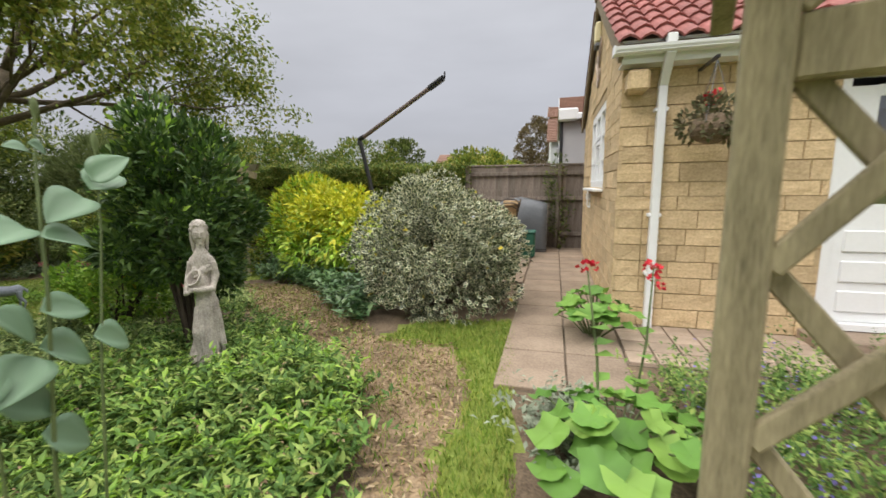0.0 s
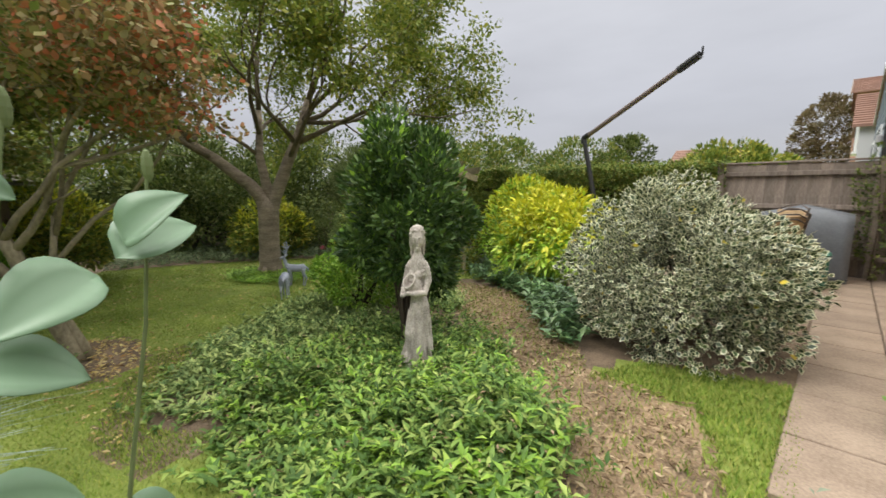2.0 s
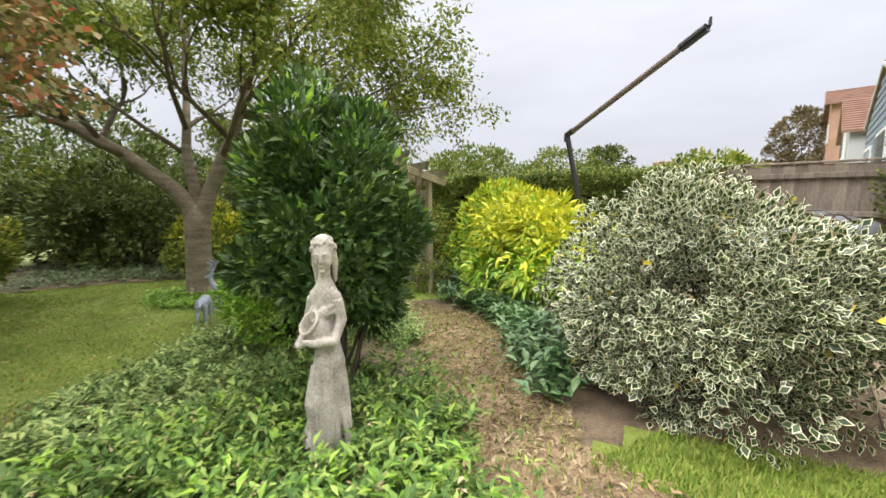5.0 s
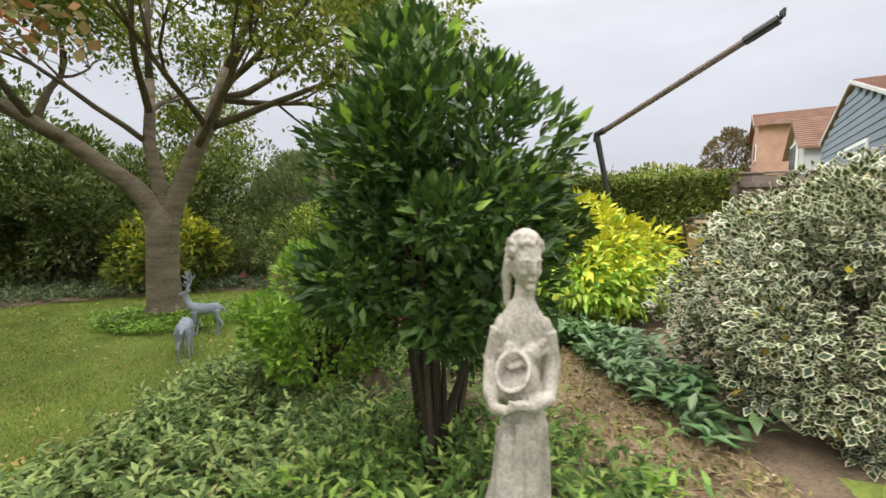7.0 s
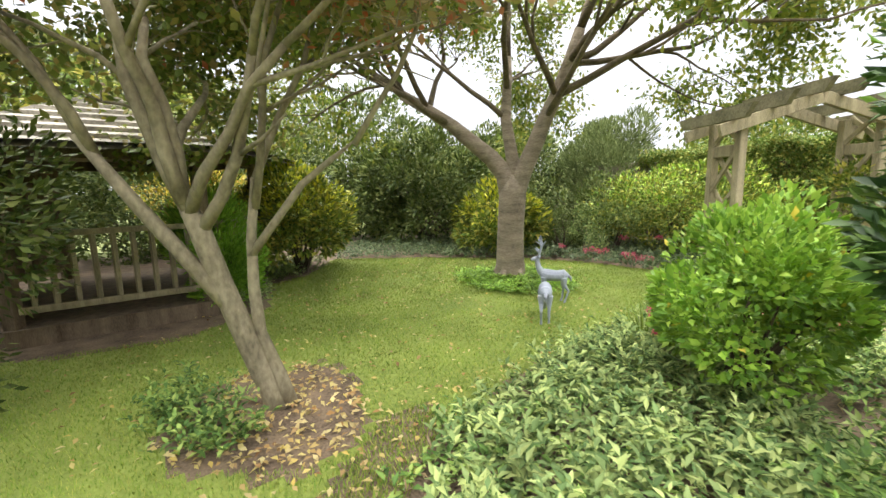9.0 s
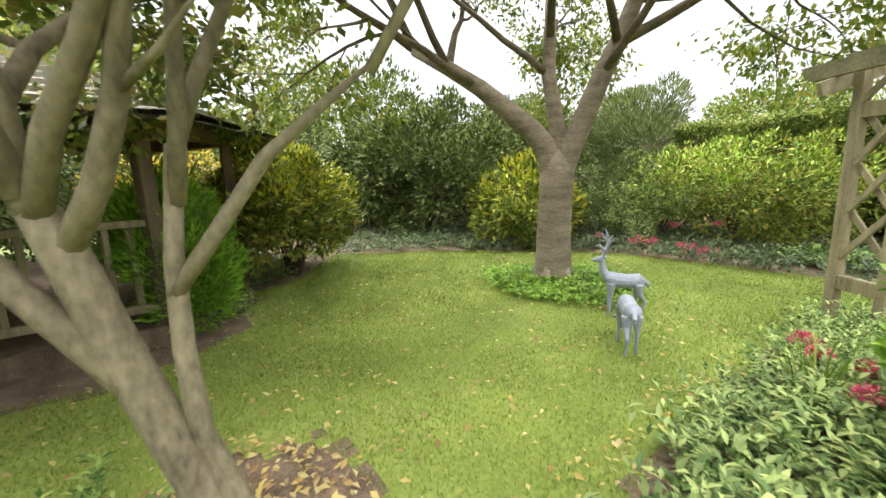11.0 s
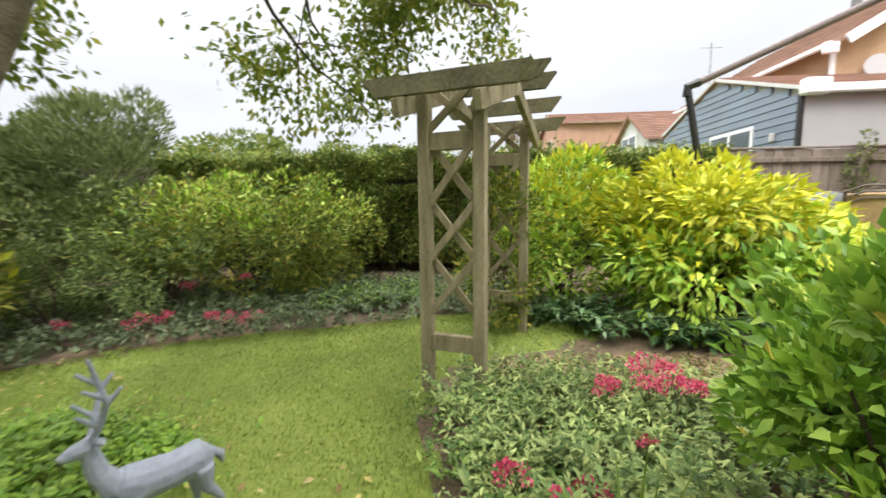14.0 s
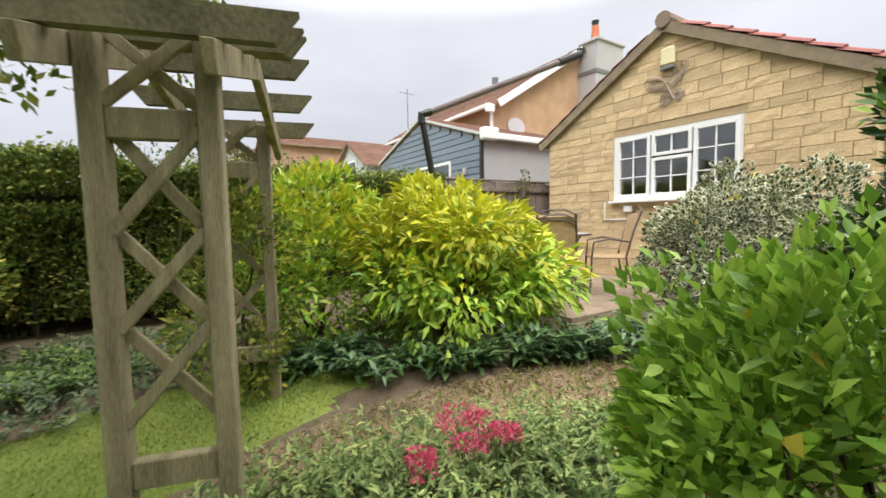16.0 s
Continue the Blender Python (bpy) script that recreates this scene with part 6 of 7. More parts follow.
# ---- fittings on the gable ----
def build_fittings():
    al = new("alarm_box")
    al.matrix_world = west_place(2.05, 3.13)
    tagged(al, "cream alarm box with a dark lower edge high on the gable", "alarm box")
    part("case", boxes(((0, -0.05, 0.02), (0.19, 0.08, 0.24), None, 0.02)), CREAM, al)
    part("lens", boxes(((0, -0.05, -0.13), (0.18, 0.075, 0.05), None, 0.012)), LEAD, al)
    bf = new("butterfly_ornament")
    bf.matrix_world = west_place(2.02, 2.68) @ Matrix.Rotation(radians(-16), 4, 'Y')
    tagged(bf, "bronze wire butterfly wall ornament", "wall ornament")
    part("body", tubes(([(0.02, -0.04, -0.13), (0.0, -0.04, 0.0), (-0.02, -0.04, 0.11)], [0.008, 0.016, 0.010], 8)), COPPER, bf)
    for s, tilt in ((-1, 0.10), (1, 0.0)):
        for up, w, h in ((1, 0.29, 0.20), (-1, 0.15, 0.15)):
            bm = bmesh.new()
            for scale in (1.0, 0.74, 0.48):
                pts = []
                for k in range(13):
                    a = 2 * math.pi * k / 12
                    pts.append((s * (0.02 + w * 0.5 * (1 + math.cos(a)) * (0.35 + 0.65 * scale)), -0.03, up * (h * 0.48 + h * 0.5 * scale * math.sin(a)) + tilt * 0.2 + up * 0.02 + (0.45 * (0.02 + w * 0.5 * (1 + math.cos(a)) * (0.35 + 0.65 * scale)) if up > 0 else 0)))
                tube(bm, pts, 0.0075, 5, False)
            for k in range(5):
                a = 2 * math.pi * k / 5
                tube(bm, [(s * 0.03, -0.03, up * 0.03), (s * (0.02 + w * 0.5 + w * 0.42 * math.cos(a)), -0.03, up * (h * 0.5 + h * 0.42 * math.sin(a)) + (0.45 * (0.02 + w * 0.5 + w * 0.42 * math.cos(a)) if up > 0 else 0))], 0.004, 5, False)
            part("wing", bm, COPPER, bf)
    part("antenna", tubes(([(-0.02, -0.04, 0.11), (-0.05, -0.04, 0.19)], 0.003, 5), ([(-0.02, -0.04, 0.11), (0.02, -0.04, 0.19)], 0.003, 5)), COPPER, bf)
    mb = new("junction_box")
    mb.matrix_world = west_place(2.62, 1.08)
    tagged(mb, "small white wall box with a thin pipe loop", "junction box")
    part("case", boxes(((0, -0.04, 0), (0.13, 0.06, 0.10), None, 0.012)), UPVC, mb)
    part("pipe", tubes(([(0.0, -0.02, -0.05), (0.0, -0.02, -0.16), (-0.30, -0.02, -0.16), (-0.42, -0.02, -0.16), (-0.42, -0.02, 0.12)], 0.012, 6)), UPVC, mb)
    hb = thing("hanging_basket", *plot(0.55, -0.38, 1.70), TURN, label="hanging basket with dry moss and red flowers", category="hanging basket")
    bm = bmesh.new()
    ball(bm, (0, 0, -0.05), (0.15, 0.15, 0.11))
    part("moss_basket", bm, SOIL, hb)
    part("chain", tubes(([(0.14, 0, -0.02), (0, 0, 0.42)], 0.003, 4), ([(-0.08, 0.12, -0.02), (0, 0, 0.42)], 0.003, 4), ([(-0.08, -0.12, -0.02), (0, 0, 0.42)], 0.003, 4)), LEAD, hb)
    part("bracket", boxes(((0, 0.20, 0.44), (0.02, 0.44, 0.02)), ((0, 0.41, 0.36), (0.03, 0.02, 0.22))), BLACK, hb)
    p, w, u, _ = clumped(1100, (0.20, 0.17, 0.11), 30, 0.065, -0.9)
    leaves("trailing_leaves", [leaf_arrays(p, w, u, 0.045 * rng.uniform(0.6, 1.2, 1100), 0.6)], DRY_LEAF, hb)
    p, w, u, _ = clumped(30, (0.10, 0.10, 0.12), 4, 0.04, 0.4)
    leaves("flowers", [leaf_arrays(p + np.array([0.05, 0, 0.08]), w, u, 0.04, 0.9)], L_RED_PETAL, hb, "bright red flowers")


DRY_LEAF = leaf_material("dry_basket_leaves", [(0.09, 0.075, 0.045), (0.16, 0.13, 0.07), (0.12, 0.15, 0.07), (0.22, 0.18, 0.12)], 0.8, 0.2, 0.2)
build_fittings()


# ---- beds, flowers and grass ----
def carpet(name, poly, n, per, height, size, width, mat, label, spread=0.12, upright=0.7, margin=None, category="ground cover"):
    """Leafy plants close together over a bed: stems in tufts, with leaves up each of them."""
    q = scatter(poly, n)
    hz = ground_z(q)
    tall = height * np.array([0.35 + 1.1 * (0.5 + 0.5 * noise.noise((x * 2.6, y * 2.6, 4.0))) for x, y in q]) * rng.uniform(0.6, 1.25, n)
    near = np.full(n, 9.0)
    for (x0, y0), (x1, y1) in zip(LANE, LANE[1:]):
        for k in np.linspace(0, 1, 6):
            near = np.minimum(near, np.hypot(q[:, 0] - x0 - (x1 - x0) * k, q[:, 1] - y0 - (y1 - y0) * k))
    tall *= np.clip((near - 0.08) / 0.45, 0.22, 1.0) * np.clip(np.hypot(q[:, 0] + 1.9, q[:, 1] - 2.9) / 0.45, 0.4, 1.0)
    idx = np.repeat(np.arange(n), per)
    m = n * per
    f = rng.uniform(0.15, 1.0, m)
    a = rng.uniform(0, 2 * math.pi, m)
    lean = rng.normal(0, spread, (n, 2))
    p = np.column_stack([q[idx] + lean[idx] * f[:, None] + rng.normal(0, 0.012, (m, 2)), hz[idx] + f * tall[idx]])
    way = unit(np.column_stack([np.cos(a), np.sin(a), rng.normal(upright, 0.35, m)]))
    up = np.column_stack([-np.cos(a) * 0.5, -np.sin(a) * 0.5, np.ones(m)])
    ob = leaves(name, [leaf_arrays(p, way, up, size * rng.uniform(0.55, 1.25, m) * (1.15 - 0.4 * f), width, 0.12, 0.15)], mat)
    return tagged(ob, label, category, kind="stuff")


L_BORDER = leaf_material("border_leaves", [(0.05, 0.09, 0.035), (0.09, 0.14, 0.055), (0.15, 0.20, 0.085), (0.22, 0.27, 0.13)], 0.5, 0.25, 0.4)
FRONT = [(-0.78, 2.61), (-0.66, 2.09), (-0.7, 1.6), (-1.15, 1.44), (-1.7, 1.51), (-2.46, 1.91), (-2.81, 2.16), (-2.81, 2.96), (-1.9, 3.11), (-1.35, 3.21)]
REAR = [(-2.46, 2.06), (-3.08, 1.91), (-3.54, 2.16), (-4.03, 2.81), (-4.13, 3.36), (-4.18, 4.11), (-4.18, 4.76), (-3.54, 4.76), (-2.81, 3.76), (-2.55, 2.96)]
VALERIAN = [(-4.23, 3.56), (-4.21, 4.76), (-4.28, 5.71), (-3.98, 5.96), (-3.35, 5.66), (-2.68, 5.21), (-2.28, 4.66), (-3.26, 4.76), (-3.83, 4.36)]
NORTH_BED = [(-2.9, 7.31), (-3.83, 7.41), (-5.13, 7.21), (-6.23, 7.11), (-7.23, 6.71), (-8.53, 5.36), (-9.38, 4.06), (-11.03, 5.16), (-10.23, 7.76), (-7.83, 9.56), (-5.33, 9.56), (-3.44, 9.16), (-2.73, 8.36)]
carpet("bed_plants", FRONT, 1250, 15, 0.28, 0.08, 0.36, L_COVER, "leafy green perennials filling the island bed")
carpet("bed_plants", REAR, 850, 15, 0.22, 0.08, 0.36, L_COVER_BLUE, "blue-green leafy perennials at the lawn's edge")
carpet("bed_plants", VALERIAN, 1050, 13, 0.22, 0.06, 0.34, L_COVER_BLUE, "pale green bushy plants round the valerian")
carpet("bed_plants", NORTH_BED, 3000, 10, 0.17, 0.07, 0.45, L_BORDER, "low grey-green ground cover under the hedge")
carpet("bed_plants", ISLAND, 900, 12, 0.16, 0.065, 0.38, L_COVER, "mixed low leafy plants over the whole bed")
carpet("bed_plants", FRONT, 260, 14, 0.30, 0.085, 0.34, L_EUO, "fresh bright green shoots in the island bed")
carpet("bed_plants", [(-2.95, 2.75), (-2.7, 3.9), (-1.95, 3.85), (-1.3, 3.35), (-1.45, 2.95), (-2.2, 2.6)], 420, 13, 0.24, 0.075, 0.36, L_COVER, "leafy perennials round the foot of the bay shrub")
carpet("seed_heads", FRONT, 170, 7, 0.40, 0.03, 0.5, CHIP, "dried brown flower heads on thin stalks", 0.06)
carpet("trunk_ring_plants", TRUNK_RING, 900, 10, 0.07, 0.05, 0.55, L_EUO, "low creeping plants round the tree trunk")
carpet("bed_plants", [(-5.53, 1.66), (-5.03, 1.51), (-4.43, 1.66), (-4.53, 1.91), (-5.13, 1.81)], 90, 12, 0.16, 0.06, 0.4, L_COVER, "small green plants at the tree's foot")
carpet("bed_plants", [(-7.13, 2.51), (-8.03, 2.76), (-8.53, 3.46), (-9.43, 4.06), (-9.73, 3.36), (-8.73, 2.06), (-7.43, 2.06)], 500, 10, 0.16, 0.06, 0.4, L_COVER_BLUE, "low plants under the rounded shrub")
carpet("catmint", [(0.95, 1.2), (0.75, 1.9), (1.1, 2.55), (1.7, 2.65), (2.8, 2.3), (3.2, 1.6), (2.4, 0.9), (1.4, 0.8)], 900, 14, 0.34, 0.05, 0.4, L_COVER, "bushy catmint bed with small purple flowers")
carpet("purple_flowers", [(0.95, 1.4), (0.85, 1.9), (1.1, 2.45), (1.7, 2.55), (2.8, 2.2), (2.4, 1.2), (1.4, 0.9)], 130, 6, 0.42, 0.022, 0.8, L_PURPLE, "small purple flower spikes", 0.05)
carpet("sage_plants", [(0.28, 1.7), (0.22, 2.25), (0.55, 2.4), (0.62, 1.8)], 110, 12, 0.16, 0.06, 0.42, L_SILVER, "grey-green sage by the paving")
carpet("hellebores", [(-1.25, 4.26), (-0.95, 3.84), (-0.85, 3.88), (-1.0, 4.65), (-1.2, 5.36), (-1.9, 5.91), (-2.09, 5.66), (-1.6, 5.06)], 150, 10, 0.24, 0.13, 0.4, L_LAUREL, "broad-leaved dark green plants beside the bark path", 0.15, 0.35)
carpet("hellebores", [(-3.17, 7.06), (-2.81, 6.36), (-2.28, 5.86), (-2.0, 5.86), (-2.37, 6.46), (-2.9, 7.36)], 130, 10, 0.22, 0.12, 0.4, L_LAUREL, "broad-leaved dark green plants under the golden shrub", 0.15, 0.35)
carpet("grey_foliage", [(-4.53, 7.86), (-5.23, 7.86), (-5.03, 8.76), (-4.03, 8.86), (-3.44, 8.06)], 420, 9, 0.14, 0.07, 0.5, L_COVER, "low green foliage under the hedge")


def flower_head(name, spots, mat, label):
    """Domed clusters of small petals on thin stems."""
    for x, y, tall, r in spots:
        h = tall * 0.64
        z = gnd(x, y)
        t = thing(name, x, y, z, 0, label=label, category="flower")
        n = 170
        p, w, u, _ = clumped(n, (r, r, r * 0.5), 9, r * 0.4, -0.1, 0.2, 0.4, 0.6)
        tagged(leaves("petals", [leaf_arrays(p + np.array([0, 0, h]), w, u, 0.016 * rng.uniform(0.7, 1.3, n), 0.8)], mat, t), kind="stuff")
        bm = bmesh.new()
        for k in range(4):
            tube(bm, [(rng.normal(0, 0.02), rng.normal(0, 0.02), -0.02), (rng.normal(0, 0.01), rng.normal(0, 0.01), h * 0.6), (rng.normal(0, r * 0.5), rng.normal(0, r * 0.5), h)], [0.004, 0.0035, 0.002], 5, False)
        tagged(part("stem_tuft", bm, STEM, t), kind="stuff")


flower_head("pink_valerian", [(-3.25, 5.3, 0.44, 0.07), (-3.22, 5.16, 0.38, 0.06), (-3.15, 5.26, 0.4, 0.06), (-3.31, 5.21, 0.36, 0.055), (-3.13, 5.16, 0.35, 0.05), (-3.5, 5.28, 0.35, 0.06), (-3.44, 5.34, 0.31, 0.05), (-4.12, 4.84, 0.31, 0.048), (-3.88, 4.75, 0.24, 0.048), (-4.03, 4.66, 0.33, 0.04), (-3.78, 4.28, 0.34, 0.05), (-3.54, 4.91, 0.26, 0.04)], L_PINK, "pink valerian flower head among the bed plants")
flower_head("pink_flowers", [(-6.55, 7.41, 0.22, 0.10), (-6.43, 7.56, 0.20, 0.08), (-5.78, 7.38, 0.20, 0.09), (-5.63, 7.46, 0.18, 0.08), (-5.98, 7.51, 0.18, 0.07), (-6.43, 8.16, 0.46, 0.07), (-5.93, 8.36, 0.50, 0.06), (-7.13, 7.36, 0.22, 0.08)], L_PINK, "rosy pink flowers in the far border")


def build_hollyhock(x, y, lean, h, blooms, label):
    z = gnd(x, y)
    t = thing("hollyhock", x, y, z, 0, label=label, category="flower")
    tip = Vector((lean[0], lean[1], h))
    part("stem", tubes(([(0, 0, -0.02), tip * 0.5 + Vector((0.02, 0, 0)), tip], [0.008, 0.007, 0.004], 6)), STEM, t)
    for k in range(blooms):
        p, w, u, _ = clumped(26, (0.03, 0.03, 0.025), 4, 0.015, -0.5)
        c = tip * (1 - 0.10 * k)
        leaves("bloom", [leaf_arrays(p + np.array([c.x + 0.02 * (k % 2), c.y, c.z]), w, u, 0.03, 0.9)], L_RED_PETAL, t, "dark red bloom")
    n = 8
    f = rng.uniform(0.05, 0.75, n)
    p = np.array([tuple(tip * v) for v in f])
    a = rng.uniform(0, 6.28, n)
    leaves("leaves", [leaf_arrays(p, np.column_stack([np.cos(a), np.sin(a), np.full(n, 0.3)]), np.tile([0, 0, 1.0], (n, 1)), 0.11, 0.9, 0.08, 0.1)], L_BROAD, t)


build_hollyhock(0.52, 1.95, (0.02, 0.3, 0.9), 0.84, 1, "hollyhock with a single dark red bloom on a thin stem")
build_hollyhock(0.85, 2.3, (0.12, 0.1, 0.9), 0.80, 2, "hollyhock with dark red blooms beside the wall")
build_hollyhock(1.45, 1.45, (0.05, 0.1, 0.9), 1.0, 1, "tall hollyhock with a red bloom near the door")


def broad_plant(name, x, y, n, r, h, size, mat, label):
    """A plant of broad lobed leaves, each on its own stalk."""
    z = gnd(x, y)
    t = thing(name, x, y, z, 0, label=label, category="plant")
    verts, faces, rims, off = [], [], [], 0
    bm = bmesh.new()
    for k in range(n):
        a, d = rng.uniform(0, 6.28), r * math.sqrt(rng.uniform(0.02, 1))
        c = Vector((d * math.cos(a), d * math.sin(a), h * rng.uniform(0.55, 1.1) * (1 - 0.35 * d / r)))
        s = size * rng.uniform(0.6, 1.2)
        tilt = Matrix.Rotation(rng.uniform(0.1, 0.7), 3, Vector((-math.sin(a), math.cos(a), 0))) @ Matrix.Rotation(a + math.pi, 3, "Z")
        ring = [c - tilt @ Vector((0, 0, 0.012))]
        for j in range(15):
            b = 2 * math.pi * j / 15
            rad = s * (0.5 + 0.07 * math.cos(5 * b)) * (0.55 if j == 0 else 1.0)
            ring.append(c + tilt @ Vector((rad * math.cos(b), rad * math.sin(b), 0.10 * s * math.cos(5 * b))))
        verts += [tuple(v) for v in ring]
        faces += [(off, off + 1 + j, off + 1 + (j + 1) % 15) for j in range(15)]
        rims += [0.0] + [0.4] * 15
        off += 16
        tube(bm, [(0.15 * c.x, 0.15 * c.y, -0.01), (0.6 * c.x, 0.6 * c.y, c.z * 0.7), tuple(c - Vector((0, 0, 0.012)))], [0.006, 0.005, 0.004], 5, False)
    leaves("leaves", [(np.array(verts), np.array(faces), np.array(rims))], mat, t)
    tagged(part("stalk_tuft", bm, STEM, t), kind="stuff")


broad_plant("hollyhock_clump", 0.55, 1.85, 40, 0.40, 0.34, 0.16, L_BROAD, "clump of broad round light green hollyhock leaves")
broad_plant("hollyhock_clump", 1.08, 3.45, 34, 0.30, 0.42, 0.15, L_BROAD, "leafy hollyhock clump against the gable wall")


def build_rose():
    x, y = -0.70, 0.668
    z = gnd(x, y)
    t = thing("climbing_rose", x, y, z, 0, label="young rose shoots with smooth grey-green leaves", category="climber")

    def leaf(base, way, face, s, cane, mat=None):
        way, face = Vector(way).normalized(), Vector(face)
        side = way.cross(face).normalized()
        up = side.cross(way)
        base = Vector(base) + Vector((0, 0, 0.07))
        rows, n = [], 9
        for k in range(n + 1):
            u = k / n
            w = 0.46 * math.sin(math.pi * min(1, u ** 0.8)) ** 0.75 * (1 - 0.25 * u)
            rows.append([base + way * s * u + side * s * w * v + up * s * (0.22 * abs(v) * w * 2 - 0.16 * u * u) for v in (-1, -0.5, 0, 0.5, 1)])
        v = [tuple(p) for r in rows for p in r]
        f = [(5 * k + c, 5 * k + c + 1, 5 * k + c + 6, 5 * k + c + 5) for k in range(n) for c in range(4)]
        ob = raw("leaf", v, f, mat or L_ROSE, cane, smooth=True)
        thick = ob.modifiers.new("thick", "SOLIDIFY")
        thick.thickness = 0.0006

    def cane(pts, r):
        n = len(pts) - 1
        return part("cane", tubes((pts, [r * 0.66 * (1 - 0.6 * k / n) for k in range(n + 1)], 8)), STEM, t)
    face = (0.55, -0.25, 0.75)
    a = cane([(0.0, 0.0, -0.02), (0.01, -0.02, 0.55), (0.02, -0.02, 0.95), (0.03, -0.005, 1.15), (0.015, 0.02, 1.28), (0.012, 0.035, 1.37)], 0.0048)
    b = cane([(-0.02, 0.02, -0.02), (0.0, 0.03, 0.6), (0.03, 0.05, 1.05), (0.025, 0.085, 1.22), (0.02, 0.10, 1.335)], 0.0038)
    c = cane([(-0.03, -0.03, -0.02), (-0.02, -0.05, 0.6), (0.0, -0.05, 1.06), (0.01, -0.045, 1.21)], 0.0042)
    for base, way, s, owner in (((0.03, 0.07, 1.20), (0.1, 0.75, 0.35), 0.055, b), ((0.03, 0.06, 1.19), (0.1, -0.75, -0.25), 0.06, b), ((0.03, 0.075, 1.21), (0.5, 0.35, 0.55), 0.05, b), ((0.025, -0.01, 1.16), (0.05, -0.9, -0.1), 0.06, a),
                                ((0.028, 0.0, 1.15), (0.35, 0.7, -0.2), 0.05, a), ((0.02, 0.012, 1.24), (0.0, -0.7, 0.2), 0.026, a), ((0.02, 0.012, 1.25), (0.1, 0.8, -0.4), 0.022, a), ((0.026, -0.012, 1.07), (0.3, 0.8, -0.15), 0.05, a),
                                ((0.022, -0.016, 1.03), (0.25, 0.85, -0.5), 0.065, a), ((0.02, -0.018, 1.02), (0.2, -0.8, -0.35), 0.062, a), ((0.008, -0.045, 1.12), (0.15, -0.85, 0.2), 0.055, c), ((0.008, -0.046, 1.08), (0.35, 0.3, -0.5), 0.05, c),
                                ((0.0, -0.05, 1.02), (0.2, -0.7, -0.5), 0.06, c), ((0.0, -0.05, 0.99), (0.4, 0.5, -0.45), 0.06, c), ((0.012, -0.02, 0.93), (0.3, 0.6, -0.5), 0.06, a), ((0.03, 0.045, 1.02), (0.2, 0.8, -0.4), 0.055, b)):
        leaf(base, way, (face[0] + rng.normal(0, 0.15), face[1] + rng.normal(0, 0.15), face[2]), s, owner)
    for base, owner in (((0.012, 0.034, 1.36), a), ((0.02, 0.10, 1.33), b)):
        bm = bmesh.new()
        ball(bm, base, (0.004, 0.004, 0.012), seg=8, rings=6)
        part("bud", bm, STEM, owner)


build_rose()


def build_tuft(name, x, y, n, length, mat, label, lean=0.9, w=0.006):
    """A fountain of long narrow arching blades."""
    z = gnd(x, y)
    t = thing(name, x, y, z, 0, label=label, category="ornamental grass")
    a = rng.uniform(0, 2 * math.pi, n)
    out = np.column_stack([np.cos(a), np.sin(a), np.zeros(n)])
    side = np.column_stack([-np.sin(a), np.cos(a), np.zeros(n)])
    ln = length * rng.uniform(0.6, 1.1, n)[:, None]
    k = lean * rng.uniform(0.25, 1.1, n)[:, None]
    root = out * rng.uniform(0, 0.12, n)[:, None]
    rows = []
    for s in (0, 0.35, 0.65, 0.85, 1.0):
        c = root + out * k * ln * s ** 1.8 * 0.85 + np.array([0, 0, 1.0]) * ln * (s - 0.48 * k * s ** 2.6)
        ww = w * (1 - 0.85 * s)
        rows += [c - side * ww, c + side * ww]
    v = np.stack(rows, 1)
    v[:, :, 2] = np.maximum(v[:, :, 2], -0.01)
    base = (np.arange(n) * 10)[:, None]
    f = np.concatenate([base + np.array([[2 * i, 2 * i + 1, 2 * i + 3]]) for i in range(4)] + [base + np.array([[2 * i, 2 * i + 3, 2 * i + 2]]) for i in range(4)])
    leaves("blades", [(v.reshape(-1, 3), f, np.zeros(n * 10))], mat, t)


build_tuft("ornamental_grass", -2.86, 0.38, 1300, 1.05, L_BLUE, "large fountain of arching blue-green ornamental grass", 1.0, 0.007)
build_tuft("ornamental_grass", -3.98, 4.41, 40, 0.5, L_GRASS, "tuft of upright green blades in the bed", 0.5, 0.008)

# ivy and leaves on the far side of the arch
p_, w_, u_, _ = clumped(2600, (0.30, 0.26, 0.62), 50, 0.13, -0.9, 0.1, 0.3, 0.6)
climb = thing("arch_climber", -3.45, 6.98, -0.17, 0, label="leafy climber round the far posts of the arch", category="climber")
leaves("leaves", [leaf_arrays(p_ + np.array([0.0, 0.0, 0.68]), w_, u_, 0.055 * rng.uniform(0.6, 1.3, 2600), 0.5)], L_SHRUB, climb)
part("vine", tubes(([(0.1, 0, -0.02), (0.05, 0.05, 0.5), (0.12, -0.02, 0.9), (0.08, 0.02, 1.2)], [0.012, 0.01, 0.008, 0.004], 6)), TWIG, climb)
p_, w_, u_, _ = clumped(900, (0.5, 0.16, 0.5), 24, 0.14, -0.9, 0.1, 0.3, 0.6)
fp = plot(-0.45, 4.38, 0)
fivy = thing("fence_climber", fp.x, fp.y, 0.0, TURN, label="dark climber growing on the board fence", category="climber")
leaves("leaves", [leaf_arrays(p_ * np.array([0.5, 0.5, 1.6]) + np.array([0, 0, 0.85]), w_, u_, 0.05 * rng.uniform(0.6, 1.3, 900), 0.6)], L_DARK, fivy)
part("vine", tubes(([(0, 0, -0.01), (0.03, 0, 0.8), (-0.04, 0, 1.6)], [0.012, 0.01, 0.004], 6)), TWIG, fivy)


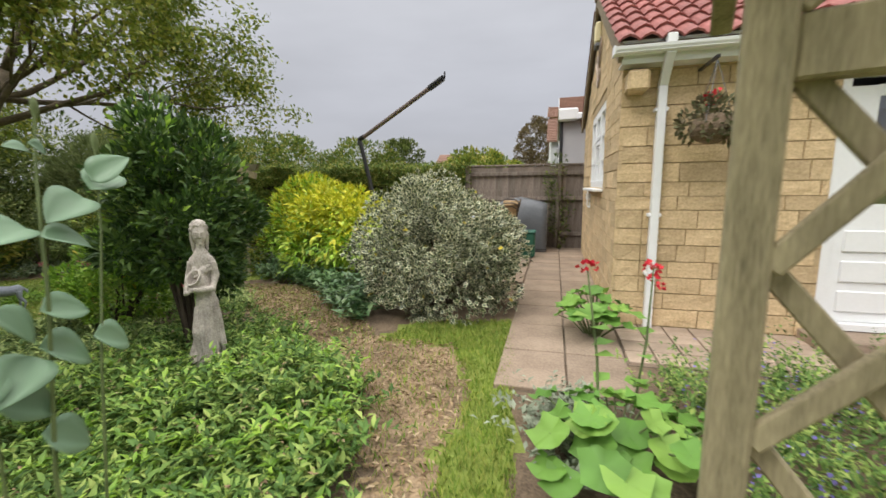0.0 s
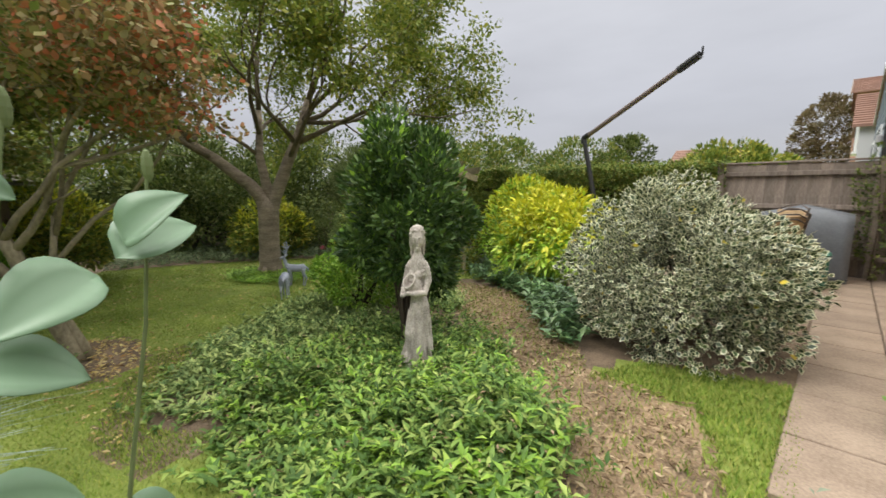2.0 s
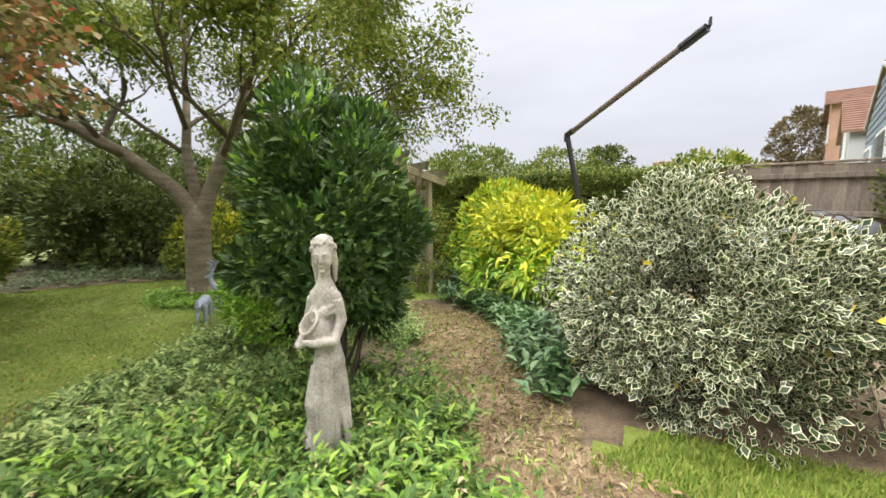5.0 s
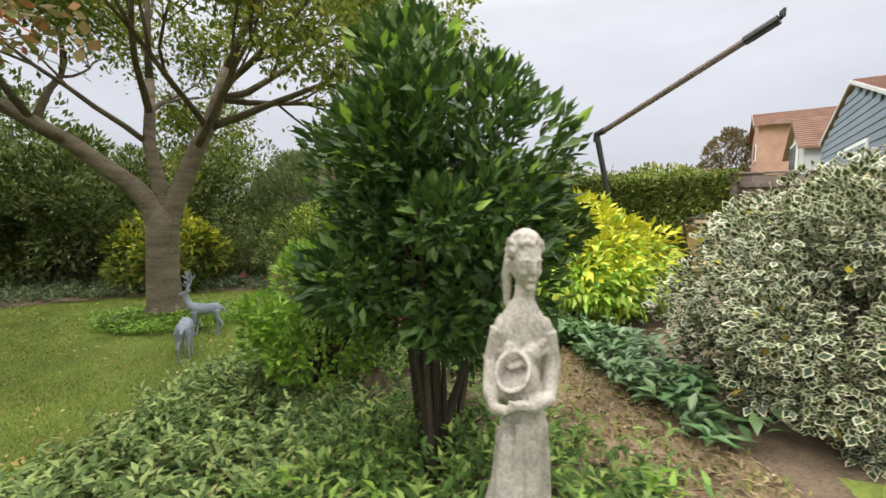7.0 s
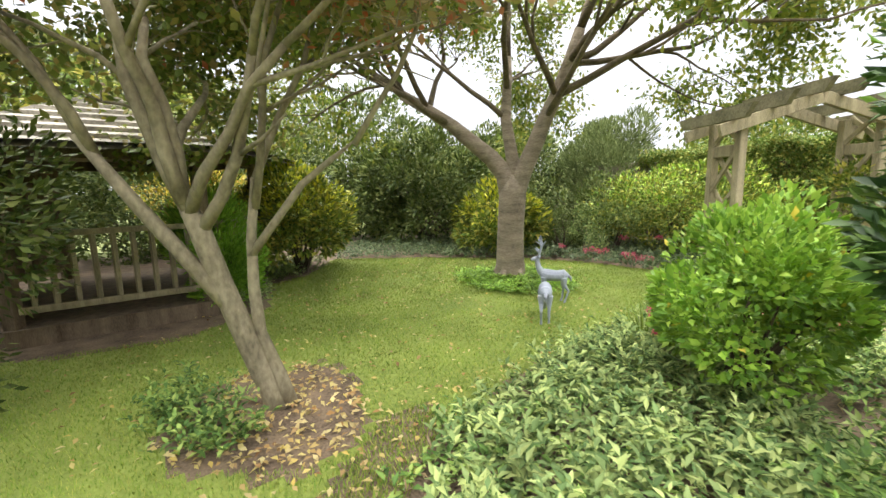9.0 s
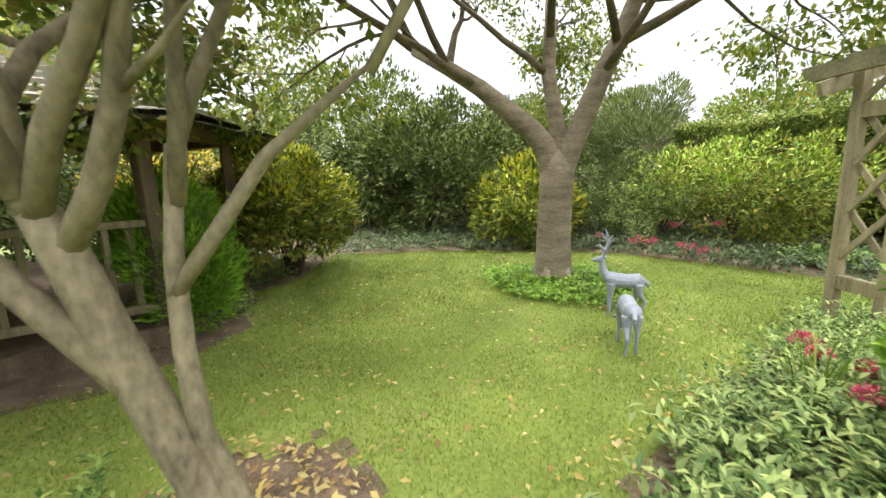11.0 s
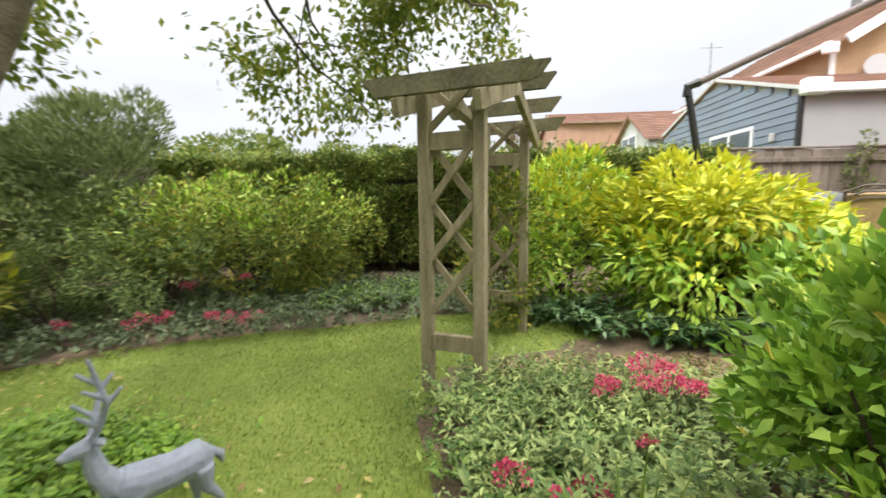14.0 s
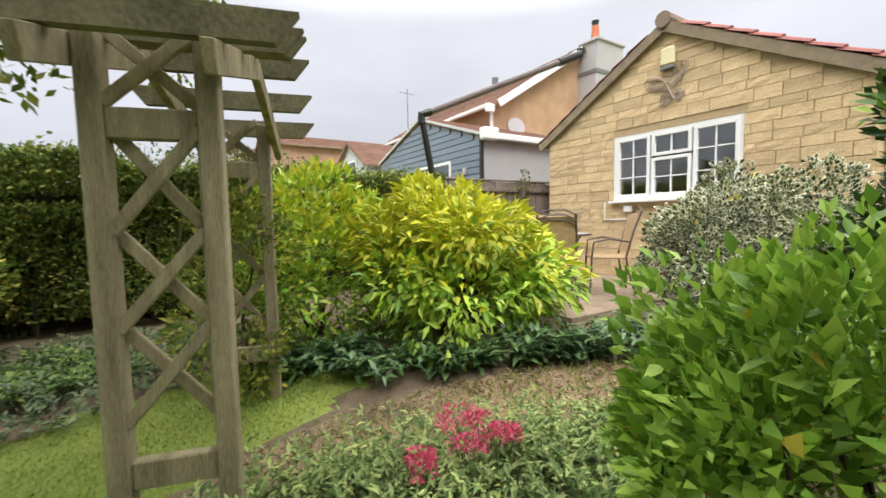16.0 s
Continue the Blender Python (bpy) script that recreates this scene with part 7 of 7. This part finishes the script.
def blades(name, poly, n, h, mat, label, holes=()):
    q = scatter(poly, n)
    for hole in holes:
        q = q[~inside(hole, q[:, 0], q[:, 1])]
    m = len(q)
    a = rng.uniform(0, 6.28, m)
    way = np.column_stack([np.cos(a) * 0.6, np.sin(a) * 0.6, np.ones(m)])
    up = np.column_stack([np.cos(a), np.sin(a), np.zeros(m)])
    p = np.column_stack([q, ground_z(q) - 0.015])
    ob = leaves(name, [leaf_arrays(p, way, up, h * rng.uniform(0.5, 1.4, m), 0.14, 0, 0.0, False)], mat)
    return tagged(ob, label, "grass", kind="stuff")


blades("lawn_grass", LAWN_EDGE, 330000, 0.025, L_GRASS, "short mown lawn grass", (ACER_RING, WEAR, ISLAND))
blades("stray_grass", WEAR, 7000, 0.035, L_GRASS, "thin grass on the worn patch beside the bed")
blades("lawn_grass", STRIP, 32000, 0.04, L_GRASS, "strip of grass beside the paving")
blades("stray_grass", PATH, 5000, 0.05, L_GRASS, "stray grass through the bark path")


def litter(name, poly, n, size, mat, label, width=0.55, lift=0.012, flat=0.25):
    q = scatter(poly, n)
    a = rng.uniform(0, 6.28, n)
    way = np.column_stack([np.cos(a), np.sin(a), rng.normal(0, flat, n)])
    up = np.column_stack([rng.normal(0, 0.3, n), rng.normal(0, 0.3, n), np.ones(n)])
    p = np.column_stack([q, ground_z(q) + lift])
    ob = leaves(name, [leaf_arrays(p, way, up, size * rng.uniform(0.5, 1.3, n), width, 0.12, 0.1)], mat)
    return tagged(ob, label, "leaf litter", kind="stuff")


litter("fallen_leaves", [(-4.33, 1.36), (-4.43, 5.16), (-6.83, 6.96), (-8.43, 5.16), (-7.43, 2.36), (-6.13, 0.76)], 1100, 0.04, L_FALLEN, "yellow and brown leaves scattered on the lawn", lift=0.02)
litter("fallen_leaves", ACER_RING, 620, 0.045, L_FALLEN, "brown fallen leaves under the small tree")
litter("fallen_leaves", [(-2.55, 1.46), (-4.43, 1.66), (-4.53, 4.76), (-4.23, 4.56), (-4.03, 2.56), (-3.08, 1.66)], 360, 0.042, L_FALLEN, "fallen leaves along the bed's edge")
litter("bark_chips", PATH, 5200, 0.05, CHIP, "straw and bark chips on the path", 0.28)
litter("bark_chips", ISLAND, 1600, 0.06, CHIP, "dry stalks on the soil of the bed", 0.15, 0.03, 0.5)

# distant trees and hedges beyond the plot
for x, y, r, h, m, lab in ((2.6, 25, 2.2, 2.7, L_SHRUB, "broad olive-green tree beyond the hedge"), (-3.0, 36, 2.2, 4.6, L_DARK, "dark distant tree beyond the gardens"), (-6.0, 34, 3.2, 4.0, L_HEDGE, "distant hedgerow tree on the skyline"), (-12, 30, 3.5, 4.2, L_HEDGE, "distant hedgerow tree on the skyline"), (9.6, 38, 2.0, 6.6, L_BROWN, "bare-looking brown tree far beyond the houses"), (-20, 22, 4.0, 4.6, L_DARK, "tall distant tree past the boundary"), (-22, 10, 4.0, 5.0, L_DARK, "tall distant tree past the boundary"), (-21, 0, 4.0, 5.0, L_DARK, "tall distant tree past the boundary")):
    shrub("distant_tree", x, y, (r, r, h / 2), h / 2 + 0.2, 12000, 0.26, m, lab, "tree", clumps=80, clump_r=r * 0.22, low=-0.8, stems=9, full=False, stem_r=0.08)

# the walling stones, laid last
stone_courses(west, WALL_B, lambda s: roof_height(s), (WALL_B - WIN[1], WALL_B - WIN[0], WIN[2], WIN[3]), 5, 0)
stone_courses(south, 3.2, lambda s: EAVE, DOOR, 6, 0)
